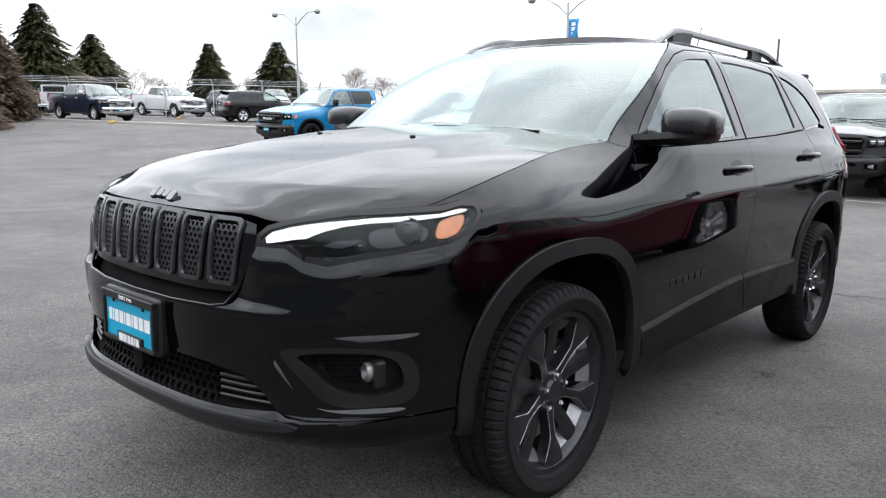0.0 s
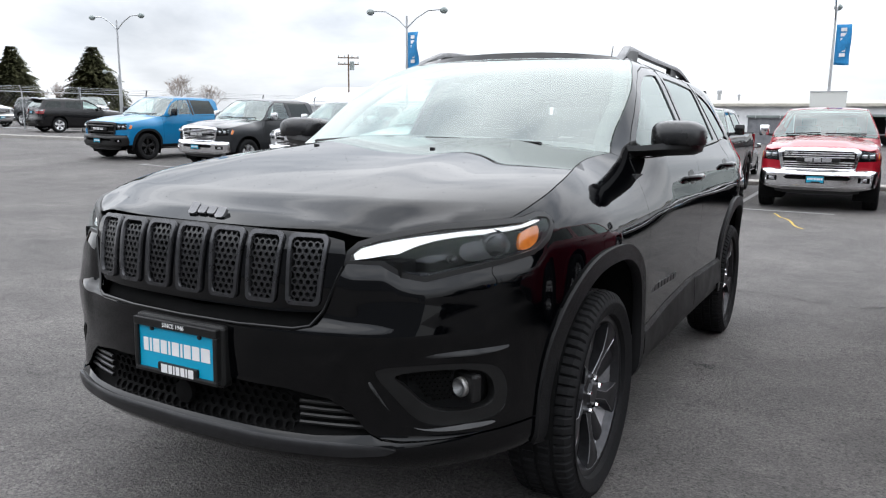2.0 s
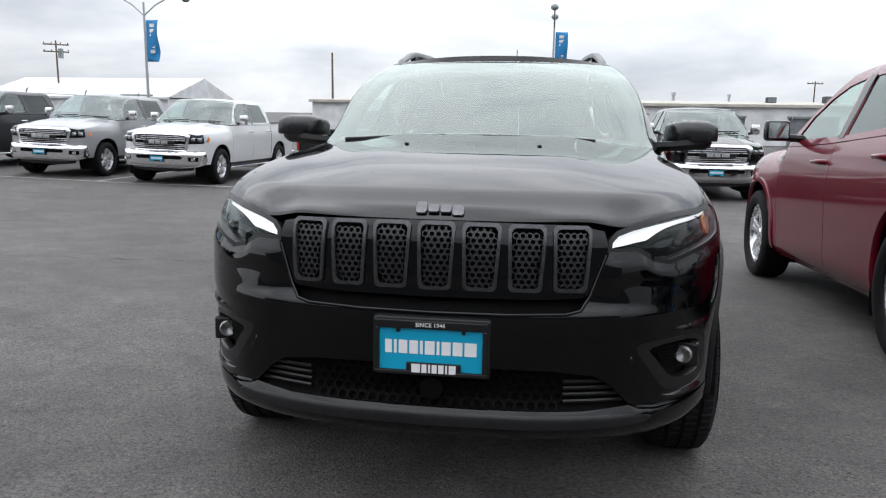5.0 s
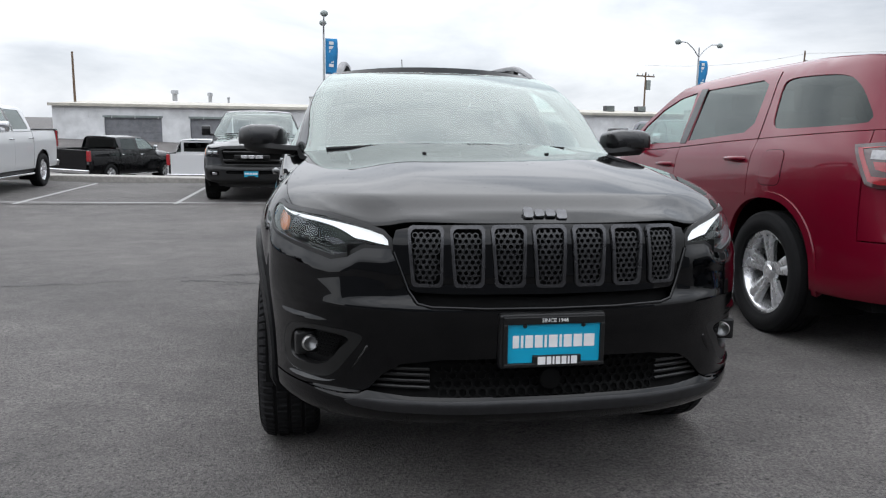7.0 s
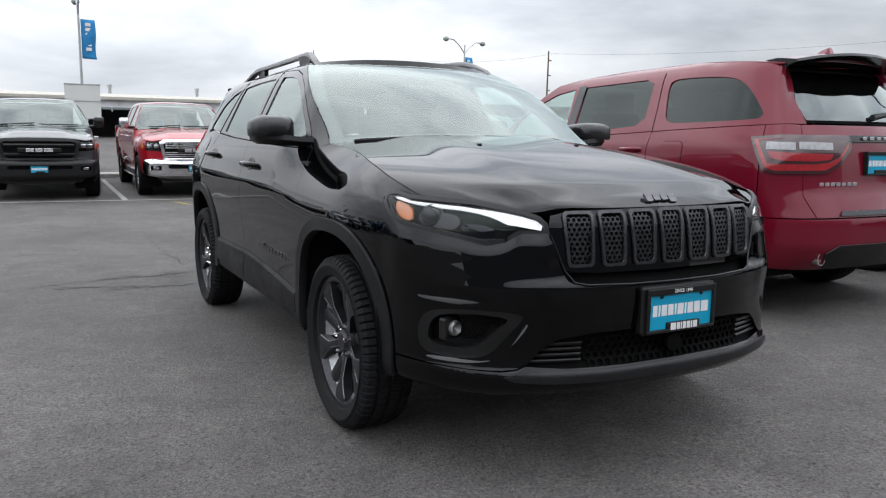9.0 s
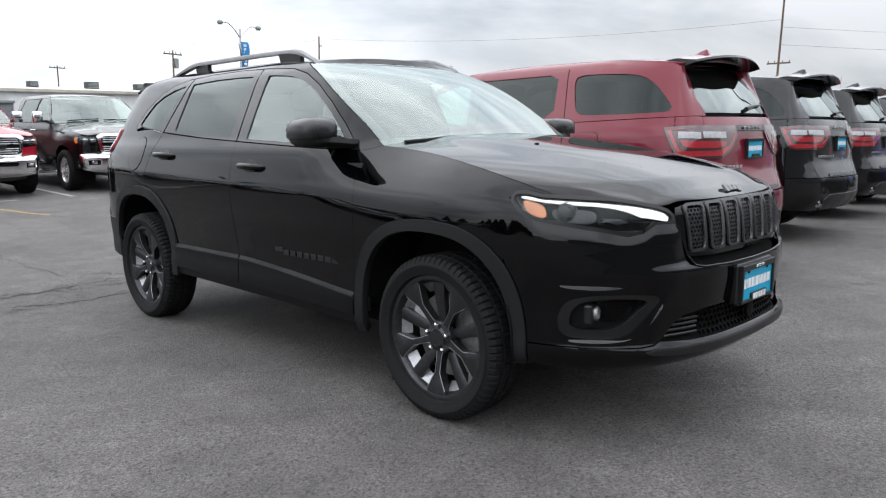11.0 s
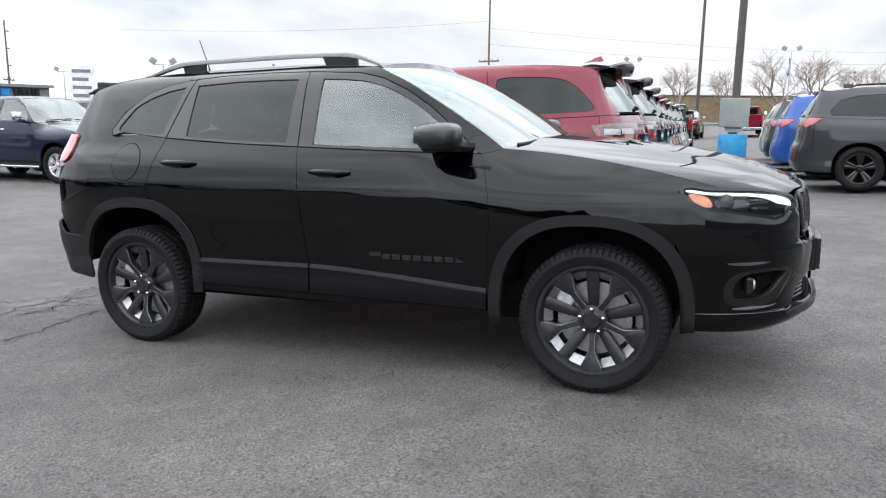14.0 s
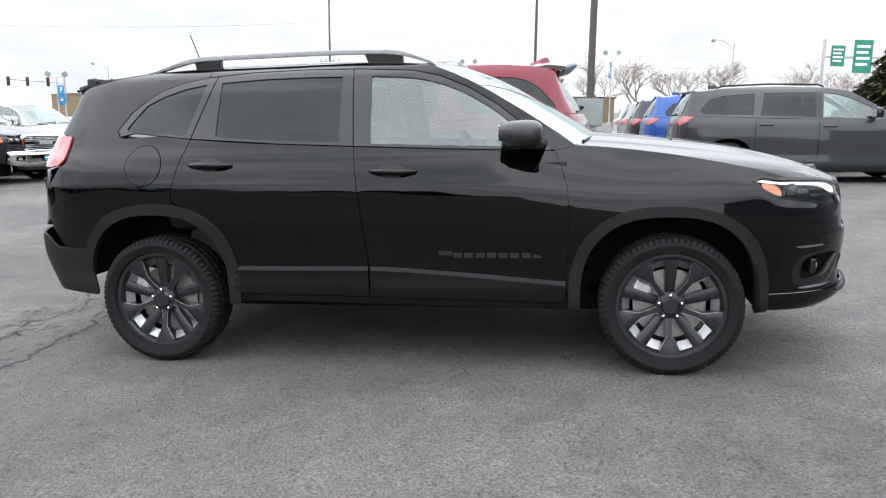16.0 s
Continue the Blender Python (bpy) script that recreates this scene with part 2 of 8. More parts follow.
drop_dark = plain("dirty_rain_drop", (0.03, 0.03, 0.032), 0.08)
# ---- geometry helpers ----
from mathutils import geometry as plane_geometry


def pchip(points):
    """A smooth curve through points, with no overshoot."""
    x, y = np.array(points, float).T
    h, d = np.diff(x), np.diff(y) / np.diff(x)
    m = np.zeros(len(x))
    m[0], m[-1] = d[0], d[-1]
    for i in range(1, len(x) - 1):
        if d[i - 1] * d[i] > 0:
            w1, w2 = 2 * h[i] + h[i - 1], h[i] + 2 * h[i - 1]
            m[i] = (w1 + w2) / (w1 / d[i - 1] + w2 / d[i])

    def f(q):
        q = np.clip(np.asarray(q, float), x[0], x[-1])
        i = np.clip(np.searchsorted(x, q, side="right") - 1, 0, len(x) - 2)
        t = (q - x[i]) / h[i]
        return ((2 * t**3 - 3 * t**2 + 1) * y[i] + (t**3 - 2 * t**2 + t) * h[i] * m[i]
                + (-2 * t**3 + 3 * t**2) * y[i + 1] + (t**3 - t**2) * h[i] * m[i + 1])
    return f


def smooth(a, b, x):
    t = np.clip((np.asarray(x, float) - a) / (b - a), 0, 1)
    return t * t * (3 - 2 * t)


def unit(v):
    return v / np.maximum(np.linalg.norm(v, axis=-1, keepdims=True), 1e-9)


def mesh_object(name, verts, faces, mat, parent=None, label="", normals=None, flat=False, m=None):
    me = bpy.data.meshes.new(name)
    me.from_pydata([tuple(v) for v in verts], [], [tuple(f) for f in faces])
    me.update()
    if not flat:
        me.shade_smooth()
    if normals is not None:
        me.normals_split_custom_set_from_vertices([tuple(v) for v in normals])
    if mat is not None:
        me.materials.append(mat)
    ob = new(name, me)
    if parent is not None:
        ob.parent = parent
    if m is not None:
        ob.matrix_local = m
    if label:
        ob["label"] = label
    return ob


def part(name, bm, mat, parent, label="", m=None, soft=False, angle=35):
    """Links a bmesh as one mesh under a thing or a part."""
    me = bpy.data.meshes.new(name)
    bmesh.ops.recalc_face_normals(bm, faces=bm.faces[:])
    bm.to_mesh(me)
    bm.free()
    if soft:
        me.shade_smooth()
        me.set_sharp_from_angle(angle=radians(angle))
    me.materials.append(mat)
    ob = new(name, me)
    if parent is not None:
        ob.parent = parent
    if m is not None:
        ob.matrix_local = m
    if label:
        ob["label"] = label
    return ob


def thing(name, m, label, category, group="", kind=""):
    ob = new(name)
    ob.empty_display_size = 0.2
    ob.matrix_world = m
    return tagged(ob, label, category, group, kind)


def add_box(bm, x0, x1, y0, y1, z0, z1, bevel=0.0, m=None):
    r = bmesh.ops.create_cube(bm, size=1.0, matrix=Matrix.LocRotScale(((x0 + x1) / 2, (y0 + y1) / 2, (z0 + z1) / 2), None, (abs(x1 - x0), abs(y1 - y0), abs(z1 - z0))))
    vs = r["verts"]
    if bevel:
        es = list({e for v in vs for e in v.link_edges})
        b = bmesh.ops.bevel(bm, geom=es, offset=bevel, segments=2, affect="EDGES", profile=0.5)
        vs = list({v for f in b["faces"] for v in f.verts} | {v for v in vs if v.is_valid})
    if m is not None:
        bmesh.ops.transform(bm, matrix=m, verts=[v for v in vs if v.is_valid])
    return vs


def box(x0, x1, y0, y1, z0, z1, bevel=0.0, m=None):
    bm = bmesh.new()
    add_box(bm, x0, x1, y0, y1, z0, z1, bevel, m)
    return bm


def add_tube(bm, path, radius, sides=8, caps=True):
    """A round tube along a path; radius is one number or one for each point."""
    path = [Vector(p) for p in path]
    rads = radius if isinstance(radius, (list, tuple)) else [radius] * len(path)
    rings, side = [], None
    for i, p in enumerate(path):
        d = (path[min(i + 1, len(path) - 1)] - path[max(i - 1, 0)]).normalized()
        if side is None:
            side = d.orthogonal().normalized()
        side = (side - d * side.dot(d)).normalized()
        up = d.cross(side)
        rings.append([bm.verts.new(p + rads[i] * (math.cos(a) * side + math.sin(a) * up)) for a in [2 * math.pi * k / sides for k in range(sides)]])
    for a, b in zip(rings, rings[1:]):
        for k in range(sides):
            bm.faces.new((a[k], a[(k + 1) % sides], b[(k + 1) % sides], b[k]))
    if caps:
        bm.faces.new(rings[0][::-1])
        bm.faces.new(rings[-1])


def tube(path, radius, sides=8):
    bm = bmesh.new()
    add_tube(bm, path, radius, sides)
    return bm


def lathe(profile, steps, axis="x", bm=None):
    """Turns (along, radius) points round an axis."""
    bm = bm or bmesh.new()
    rings = []
    for k in range(steps):
        a = 2 * math.pi * k / steps
        c, s = math.cos(a), math.sin(a)
        rings.append([bm.verts.new((u, r * c, r * s) if axis == "x" else (r * c, r * s, u)) for u, r in profile])
    for k in range(steps):
        a, b = rings[k], rings[(k + 1) % steps]
        for i in range(len(profile) - 1):
            bm.faces.new((a[i], a[i + 1], b[i + 1], b[i]))
    return bm


def prism(outline, depth, m=None):
    """A flat outline in x, z given depth along y."""
    bm = bmesh.new()
    a = [bm.verts.new((x, 0, z)) for x, z in outline]
    b = [bm.verts.new((x, depth, z)) for x, z in outline]
    n = len(outline)
    bm.faces.new(a)
    bm.faces.new(b[::-1])
    for i in range(n):
        bm.faces.new((a[i], a[(i + 1) % n], b[(i + 1) % n], b[i]))
    if m is not None:
        bm.transform(m)
    return bm


def inside(poly, pts):
    x, y = pts[:, 0], pts[:, 1]
    px, py = poly[:, 0], poly[:, 1]
    hit = np.zeros(len(pts), bool)
    j = len(poly) - 1
    for i in range(len(poly)):
        cross = (py[i] > y) != (py[j] > y)
        slope = (px[j] - px[i]) / ((py[j] - py[i]) or 1e-12)
        hit ^= cross & (x < slope * (y - py[i]) + px[i])
        j = i
    return hit


def resample(poly, h):
    out = []
    for a, b in zip(poly, poly[1:] + poly[:1]):
        n = max(1, int(math.ceil(math.dist(a, b) / h)))
        out += [(a[0] + (b[0] - a[0]) * k / n, a[1] + (b[1] - a[1]) * k / n) for k in range(n)]
    return out


def shrink(poly, d):
    """The outline moved inwards by d."""
    area = sum(a[0] * b[1] - a[1] * b[0] for a, b in zip(poly, poly[1:] + poly[:1]))
    s = 1 if area > 0 else -1
    out, n = [], len(poly)
    for i in range(n):
        p, a, b = Vector(poly[i]), Vector(poly[i - 1]), Vector(poly[(i + 1) % n])
        e1, e2 = (p - a), (b - p)
        if e1.length < 1e-7 or e2.length < 1e-7:
            out.append(tuple(p))
            continue
        e1.normalize(), e2.normalize()
        n1, n2 = Vector((-e1.y, e1.x)) * s, Vector((-e2.y, e2.x)) * s
        k = n1 + n2
        k = k / max(0.35, k.dot(n1)) if k.length > 1e-6 else n1
        out.append(tuple(p + d * k))
    return out


def panel(name, poly, F, h, mat, parent, label="", flip=False, gap=0.002, thick=0.014, holes=(), mirror=False, proud=0.0):
    """A sheet cut to an outline on a curved surface, with edges of their own depth. F takes two arrays of surface coordinates."""
    poly = [tuple(map(float, p)) for p in poly]
    rim = resample(shrink(poly, gap) if gap else poly, h)
    loops = [rim] + [resample([tuple(map(float, p)) for p in hole], h) for hole in holes]
    arr = np.array(rim)
    lo, hi = arr.min(0), arr.max(0)
    gx, gy = np.meshgrid(np.arange(lo[0] + h / 2, hi[0], h), np.arange(lo[1] + h / 2, hi[1], h))
    grid = np.stack([gx.ravel(), gy.ravel()], 1)
    if len(grid):
        keep = inside(arr, grid)
        for hole in loops[1:]:
            keep &= ~inside(np.array(hole), grid)
        grid = grid[keep]
    edge_pts = np.concatenate([np.array(q) for q in loops])
    if len(grid):
        near = np.min(((grid[:, None, :] - edge_pts[None]) ** 2).sum(-1), 1) > (0.42 * h) ** 2
        grid = grid[near]
    pts = np.concatenate([edge_pts, grid]) if len(grid) else edge_pts
    edges, at = [], 0
    for q in loops:
        edges += [(at + i, at + (i + 1) % len(q)) for i in range(len(q))]
        at += len(q)
    vo, eo, fo, *_ = plane_geometry.delaunay_2d_cdt([Vector(p) for p in pts], edges, [], 0, 1e-7)
    uv = np.array([tuple(v) for v in vo])
    tri = np.array([f for f in fo if len(f) == 3])
    mid = uv[tri].mean(1)
    keep = inside(arr, mid)
    for hole in loops[1:]:
        keep &= ~inside(np.array(hole), mid)
    tri = tri[keep]
    p = F(uv[:, 0], uv[:, 1])
    e = 0.006
    du = F(uv[:, 0] + e, uv[:, 1]) - F(uv[:, 0] - e, uv[:, 1])
    dv = F(uv[:, 0], uv[:, 1] + e) - F(uv[:, 0], uv[:, 1] - e)
    nrm = unit(np.cross(du, dv)) * (-1 if flip else 1)
    p = p + nrm * proud
    # edges that one triangle alone uses are the rim: give them a turned-down lip
    count = {}
    for a, b, c in tri:
        for u, v in ((a, b), (b, c), (c, a)):
            count[(u, v)] = count.get((u, v), 0) + 1
    open_edges = [(u, v) for u, v in count if (v, u) not in count]
    verts, norms = list(p), list(nrm)
    faces = [tuple(t) if not flip else tuple(t[::-1]) for t in tri]
    if thick:
        top, low = {}, {}
        out = {}
        for u, v in open_edges:
            t = p[v] - p[u]
            o = np.cross(t, nrm[u]) * (-1 if flip else 1)
            for w in (u, v):
                out[w] = out.get(w, 0) + o
        for w, o in out.items():
            o = unit(np.asarray(o))
            top[w] = len(verts)
            verts.append(p[w]), norms.append(unit(o + 0.5 * nrm[w]))
            low[w] = len(verts)
            verts.append(p[w] - nrm[w] * thick), norms.append(o)
        for u, v in open_edges:
            q = (top[u], low[u], low[v], top[v])
            faces.append(q if not flip else q[::-1])
    verts, norms = np.array(verts), np.array(norms)
    if mirror:
        verts, norms = verts * (-1, 1, 1), norms * (-1, 1, 1)
        faces = [f[::-1] for f in faces]
    return mesh_object(name, verts, faces, mat, parent, label, norms)


def arc(cx, cz, rx, rz, a0, a1, n=24, power=2.0):
    """Points of a squared-off circle from angle a0 to a1, degrees."""
    out = []
    for k in range(n + 1):
        a = radians(a0 + (a1 - a0) * k / n)
        c, s = math.cos(a), math.sin(a)
        out.append((cx + rx * math.copysign(abs(c) ** (2 / power), c), cz + rz * math.copysign(abs(s) ** (2 / power), s)))
    return out


def rounded(poly, times=2, share=0.25):
    """A closed outline with its corners cut to curves."""
    for _ in range(times):
        out = []
        for (x0, z0), (x1, z1) in zip(poly, poly[1:] + poly[:1]):
            out += [(x0 + (x1 - x0) * share, z0 + (z1 - z0) * share), (x1 - (x1 - x0) * share, z1 - (z1 - z0) * share)]
        poly = out
    return poly


class Shell:
    """The skin of a car: an outline in plan, drawn in by a depth that changes with height on the nose, the sides and the tail."""

    def __init__(self, plan, nose, fender, side, tail, blend=(0.2, 0.7)):
        raw = np.array(plan, float)
        t = np.r_[0, np.cumsum(np.linalg.norm(np.diff(raw, axis=0), axis=1))]
        fx, fy = pchip(np.c_[t, raw[:, 0]]), pchip(np.c_[t, raw[:, 1]])
        q = np.linspace(0, t[-1], 4000)
        x, y = fx(q), fy(q)
        k = np.hanning(163)[1:-1]
        k = k / k.sum()
        pad = lambda v, sgn: np.convolve(np.r_[sgn * v[80:0:-1], v, sgn * v[-2:-82:-1]], k, "valid")
        x, y = pad(x, -1), pad(y, 1)
        self.s = np.r_[0, np.cumsum(np.hypot(np.diff(x), np.diff(y)))]
        self.x, self.y = x, y
        tx, ty = np.gradient(x, self.s), np.gradient(y, self.s)
        n = np.hypot(tx, ty)
        self.nx, self.ny = ty / n, -tx / n
        self.cuts = [pchip(c) for c in (nose, fender, side, tail)]
        self.blend = blend
        self.y_up = np.maximum.accumulate(y + np.arange(len(y)) * 1e-9)
        half = len(x) // 2
        self.front_x, self.front_s = np.maximum.accumulate(x[:half] + np.arange(half) * 1e-9), self.s[:half]
        self.rear_x, self.rear_s = np.maximum.accumulate(x[half:][::-1] + np.arange(len(x) - half) * 1e-9), self.s[half:][::-1]

    def sy(self, y):
        return np.interp(y, self.y_up, self.s)

    def sx(self, x):
        return np.interp(np.abs(x), self.front_x, self.front_s)

    def sr(self, x):
        return np.interp(np.abs(x), self.rear_x, self.rear_s)

    def __call__(self, s, z):
        s, z = np.asarray(s, float), np.asarray(z, float)
        sign = np.where(s < 0, -1.0, 1.0)
        q = np.abs(s)
        x, y = np.interp(q, self.s, self.x), np.interp(q, self.s, self.y)
        nx, ny = np.interp(q, self.s, self.nx), np.interp(q, self.s, self.ny)
        wf, wr = np.where(ny < 0, ny * ny, 0), np.where(ny > 0, ny * ny, 0)
        b = smooth(*self.blend, y)
        zs = z - 0.028 * np.clip(y - 0.5, -0.6, 2.4) * smooth(0.55, 0.75, z) * smooth(1.2, 1.05, z)
        ds = self.cuts[1](z) * (1 - b) + self.cuts[2](zs) * b
        d = wf * self.cuts[0](z) + nx * nx * ds + wr * self.cuts[3](z)
        return np.stack([sign * (x - nx * d), y - ny * d, z], -1)

    def flank(self, points):
        return [(float(self.sy(y)), z) for y, z in points]

    def face(self, points):
        return [(float(self.sx(x)) * (-1 if x < 0 else 1), z) for x, z in points]

    def back(self, points):
        return [(float(self.sr(x)), z) for x, z in points]

    def at(self, y, z):
        return self(self.sy(y), z)


# ---- ground: one sheet, falling gently from the parked car to the rows behind it ----
TILT = 2.4


def ground_z(x, y):
    x, y = np.asarray(x, float), np.asarray(y, float)
    near = -math.tan(radians(TILT)) * y
    # the fall eases off towards the rows of trucks and ahead of the car
    fall = np.where(y > 3, -0.126 - 0.45 * (1 - np.exp(-(np.maximum(y, 3) - 3) / 9.0)), near)
    fall = np.where(y < -3, 0.126 + 0.10 * (1 - np.exp((np.minimum(y, -3) + 3) / 2.4)), fall)
    left = 0.026 * np.clip(-x - 6, 0, 60) * smooth(4, 16, y)
    left = np.minimum(left, 1.15)
    right = -0.012 * np.clip(x - 5, 0, 20)
    # the lot behind the kerb lies lower
    lower = -0.95 * smooth(20.3, 25.5, y) * smooth(54, 44, y) * smooth(-24, -16, x)
    return fall + left + right + lower


def gz(x, y):
    return float(ground_z(x, y))


def build_ground():
    xs = np.r_[-3000, -800, -300, -150, np.arange(-90, -20, 4.0), np.arange(-20, 20.1, 0.8), np.arange(24, 90, 4.0), 150, 300, 800, 3000]
    ys = np.r_[-3000, -800, -300, -120, -60, np.arange(-30, -8, 3.0), np.arange(-8, 24.1, 0.8), np.arange(27, 90, 4.0), 150, 300, 800, 3000]
    gx, gy = np.meshgrid(xs, ys)
    z = ground_z(gx, gy)
    verts = np.stack([gx.ravel(), gy.ravel(), z.ravel()], 1)
    w = len(xs)
    faces = [(j * w + i, j * w + i + 1, (j + 1) * w + i + 1, (j + 1) * w + i) for j in range(len(ys) - 1) for i in range(w - 1)]
    g = mesh_object("ground", verts, faces, asphalt)
    return tagged(g, "worn grey asphalt car park with cracks and patches", "ground", "", "structure")


ground = build_ground()

# ---- wheels ----
def tyre_mesh(R, rim, width, tread=True):
    """A tyre turned round x, its outer side towards +x."""
    w = width / 2
    prof = [(-w * 0.72, rim), (-w * 0.95, rim + 0.02), (-w, rim + (R - rim) * 0.5), (-w * 0.93, R - 0.022), (-w * 0.80, R - 0.006)]
    grooves = (-0.45, 0.0, 0.45)
    for g in grooves:
        c = g * w
        prof += [(c - 0.008, R), (c - 0.006, R - 0.008), (c + 0.006, R - 0.008), (c + 0.008, R)]
    prof += [(w * 0.80, R - 0.006), (w * 0.93, R - 0.022), (w * 0.985, R - 0.05), (w, rim + (R - rim) * 0.52), (w * 0.99, rim + 0.035), (w * 0.93, rim + 0.022), (w * 0.88, rim + 0.004), (w * 0.72, rim - 0.004)]
    bm = lathe(prof, 360 if tread else 40)
    if tread:
        # narrow cross cuts between the blocks of the shoulders, and sipes on the middle ribs
        n = len(prof)
        bm.verts.ensure_lookup_table()
        for k in range(360):
            for cuts, deep, at in (((3, 4, 5, n - 9, n - 8, n - 7), 0.010, 0), ((8, 9, n - 13, n - 12), 0.005, 2)):
                if k % 5 == at:
                    for i in cuts:
                        v = bm.verts[k * n + i]
                        f = 1 - deep / R
                        v.co.y *= f
                        v.co.z *= f
    return bm


def spoke(bm, a, r0, r1, w0, w1, x0, x1, t=0.03, kink=0.6):
    """One tapered spoke at angle a between two radii, its face at x0 inside and x1 outside, thicker along its middle."""
    c, s = math.cos(a), math.sin(a)
    rows = []
    for f in (0.0, kink, 1.0):
        r = r0 + (r1 - r0) * f
        w = w0 + (w1 - w0) * f
        x = x0 + (x1 - x0) * f + (0.006 if f == kink else 0)
        rows.append([bm.verts.new((xx, r * c - k * s, r * s + k * c)) for k, xx in ((-w, x - t), (-w, x - 0.006), (-w * 0.55, x), (w * 0.55, x), (w, x - 0.006), (w, x - t))])
    for p, q in zip(rows, rows[1:]):
        for i in range(6):
            bm.faces.new((p[i], p[(i + 1) % 6], q[(i + 1) % 6], q[i]))
    bm.faces.new(rows[0])
    bm.faces.new(rows[-1][::-1])


def rim_barrel(rim, width, x_face):
    w = width / 2
    return lathe([(x_face - 0.012, rim - 0.028), (x_face + 0.001, rim - 0.020), (x_face + 0.004, rim - 0.008), (x_face + 0.002, rim + 0.002), (x_face - 0.015, rim + 0.004),
                  (x_face - 0.03, rim - 0.012), (-w * 0.6, rim - 0.03), (-w * 0.7, rim + 0.004), (-w * 0.7, rim - 0.05), (x_face - 0.06, rim - 0.05), (x_face - 0.012, rim - 0.028)], 64)


def wheel(parent, x, y, z, R, rim, width, style, side, tread=True):
    """One wheel: its rim is the part, with tyre, disc, calliper, nuts and cap under it."""
    m = Matrix.Translation((x, y, z)) @ (Matrix.Identity(4) if side > 0 else Matrix.Rotation(math.pi, 4, "Z"))
    face = width * 0.36
    bm = rim_barrel(rim, width, face)
    k = 5 if style in ("hero", "five") else (6 if style == "truck" else 5)
    mat_main = {"hero": dark_alloy, "truck": alloy, "five": alloy, "dark": gloss_black}[style]
    n0 = math.pi / 2
    if style == "hero":
        # five broad wedges that start as slim stems
        ob = part("wheel", bm, mat_main, parent, "dark satin alloy wheel with machined edges", m, True, 30)
        for i in range(5):
            a = -n0 + 2 * math.pi * i / 5
            bm = bmesh.new()
            rows = []
            for r, hw, dx in ((0.045, 0.020, -0.030), (0.10, 0.0135, -0.020), (0.152, 0.0135, -0.010), (0.190, 0.032, -0.004), (0.232, 0.051, -0.001), (rim - 0.012, 0.057, 0.0)):
                row = []
                for e, xx in ((-1, -0.04), (-1, -0.003), (-0.8, 0.0), (0.8, 0.0), (1, -0.003), (1, -0.04)):
                    b = a + math.asin(min(0.9, hw / r)) * e
                    row.append(bm.verts.new((face + dx + xx, r * math.cos(b), r * math.sin(b))))
                rows.append(row)
            for p, q in zip(rows, rows[1:]):
                for t in range(6):
                    bm.faces.new((p[t], p[(t + 1) % 6], q[(t + 1) % 6], q[t]))
            bm.faces.new(rows[0])
            bm.faces.new(rows[-1][::-1])
            part("wedge_spoke", bm, mat_main, ob, "", None, True, 30)
        for i in range(5):
            a = n0 + 2 * math.pi * i / 5
            paddle = bmesh.new()
            spoke(paddle, a, 0.055, rim - 0.030, 0.021, 0.031, face - 0.050, face - 0.020, 0.03, 0.5)
            part("spoke", paddle, dark_alloy, ob, "", None, True, 40)
            ledge = bmesh.new()
            for d in (-1, 1):
                rows = []
                for r, x in ((rim - 0.072, face - 0.058), (rim - 0.014, face - 0.010)):
                    rows.append([ledge.verts.new((x, r * math.cos(a + d * f), r * math.sin(a + d * f))) for f in (0.08, 0.25, 0.43)])
                for t in range(2):
                    ledge.faces.new((rows[0][t], rows[0][t + 1], rows[1][t + 1], rows[1][t]))
            part("rim_ledge", ledge, ledge_alloy, ob, "", None, True, 40)
        for i in range(5):
            a = -n0 + 2 * math.pi * i / 5
            edges = bmesh.new()
            for d in (-1, 1):
                p = []
                for r, hw, dx in ((0.05, 0.019, -0.029), (0.10, 0.0135, -0.020), (0.152, 0.0135, -0.010), (0.190, 0.032, -0.004), (0.228, 0.050, -0.001)):
                    b = a + math.asin(min(0.9, hw / r)) * d
                    p.append((face + dx - 0.002, r * math.cos(b), r * math.sin(b)))
                add_tube(edges, p, 0.0016, 5)
            part("machined_edge", edges, ledge_alloy, ob, "bright machined spoke edge", None, True, 40)
    else:
        ob = part("wheel", bm, mat_main, parent, "", m, True, 30)
        sp = bmesh.new()
        spoke(sp, 0.0, 0.05, rim - 0.012, 0.022, 0.030, face - 0.03, face - 0.006, 0.03)
        first = part("spoke", sp, mat_main, ob, "", Matrix.Rotation(n0 - 0.15, 4, "X"), True, 30)
        for i in range(2 * k):
            if i == 0:
                continue
            more = new("spoke", first.data)
            more.parent = ob
            more.matrix_local = Matrix.Rotation(n0 + 2 * math.pi * (i // 2) / k + (-0.15, 0.15)[i % 2], 4, "X")
    part("tyre", tyre_mesh(R, rim, width, tread), rubber, ob, "", None, True, 32)
    bm = lathe([(face - 0.05, 0.0), (face - 0.05, rim * 0.28), (face - 0.028, rim * 0.26), (face - 0.022, 0.045), (face - 0.012, 0.036), (face - 0.012, 0.0)], 32)
    part("hub", bm, mat_main, ob, "", None, True, 30)
    if tread:
        part("brake_disc", lathe([(-0.02, 0.06), (0.0, 0.06), (0.0, rim * 0.66), (-0.02, rim * 0.66), (-0.02, 0.06)], 48), steel, ob, "", None, True, 30)
        cal = bmesh.new()
        add_box(cal, -0.045, 0.035, -0.055, 0.055, rim * 0.42, rim * 0.74, 0.012)
        cal.transform(Matrix.Rotation(radians(-65 * side), 4, "X"))
        part("brake_calliper", cal, alloy, ob)
        nuts = 5
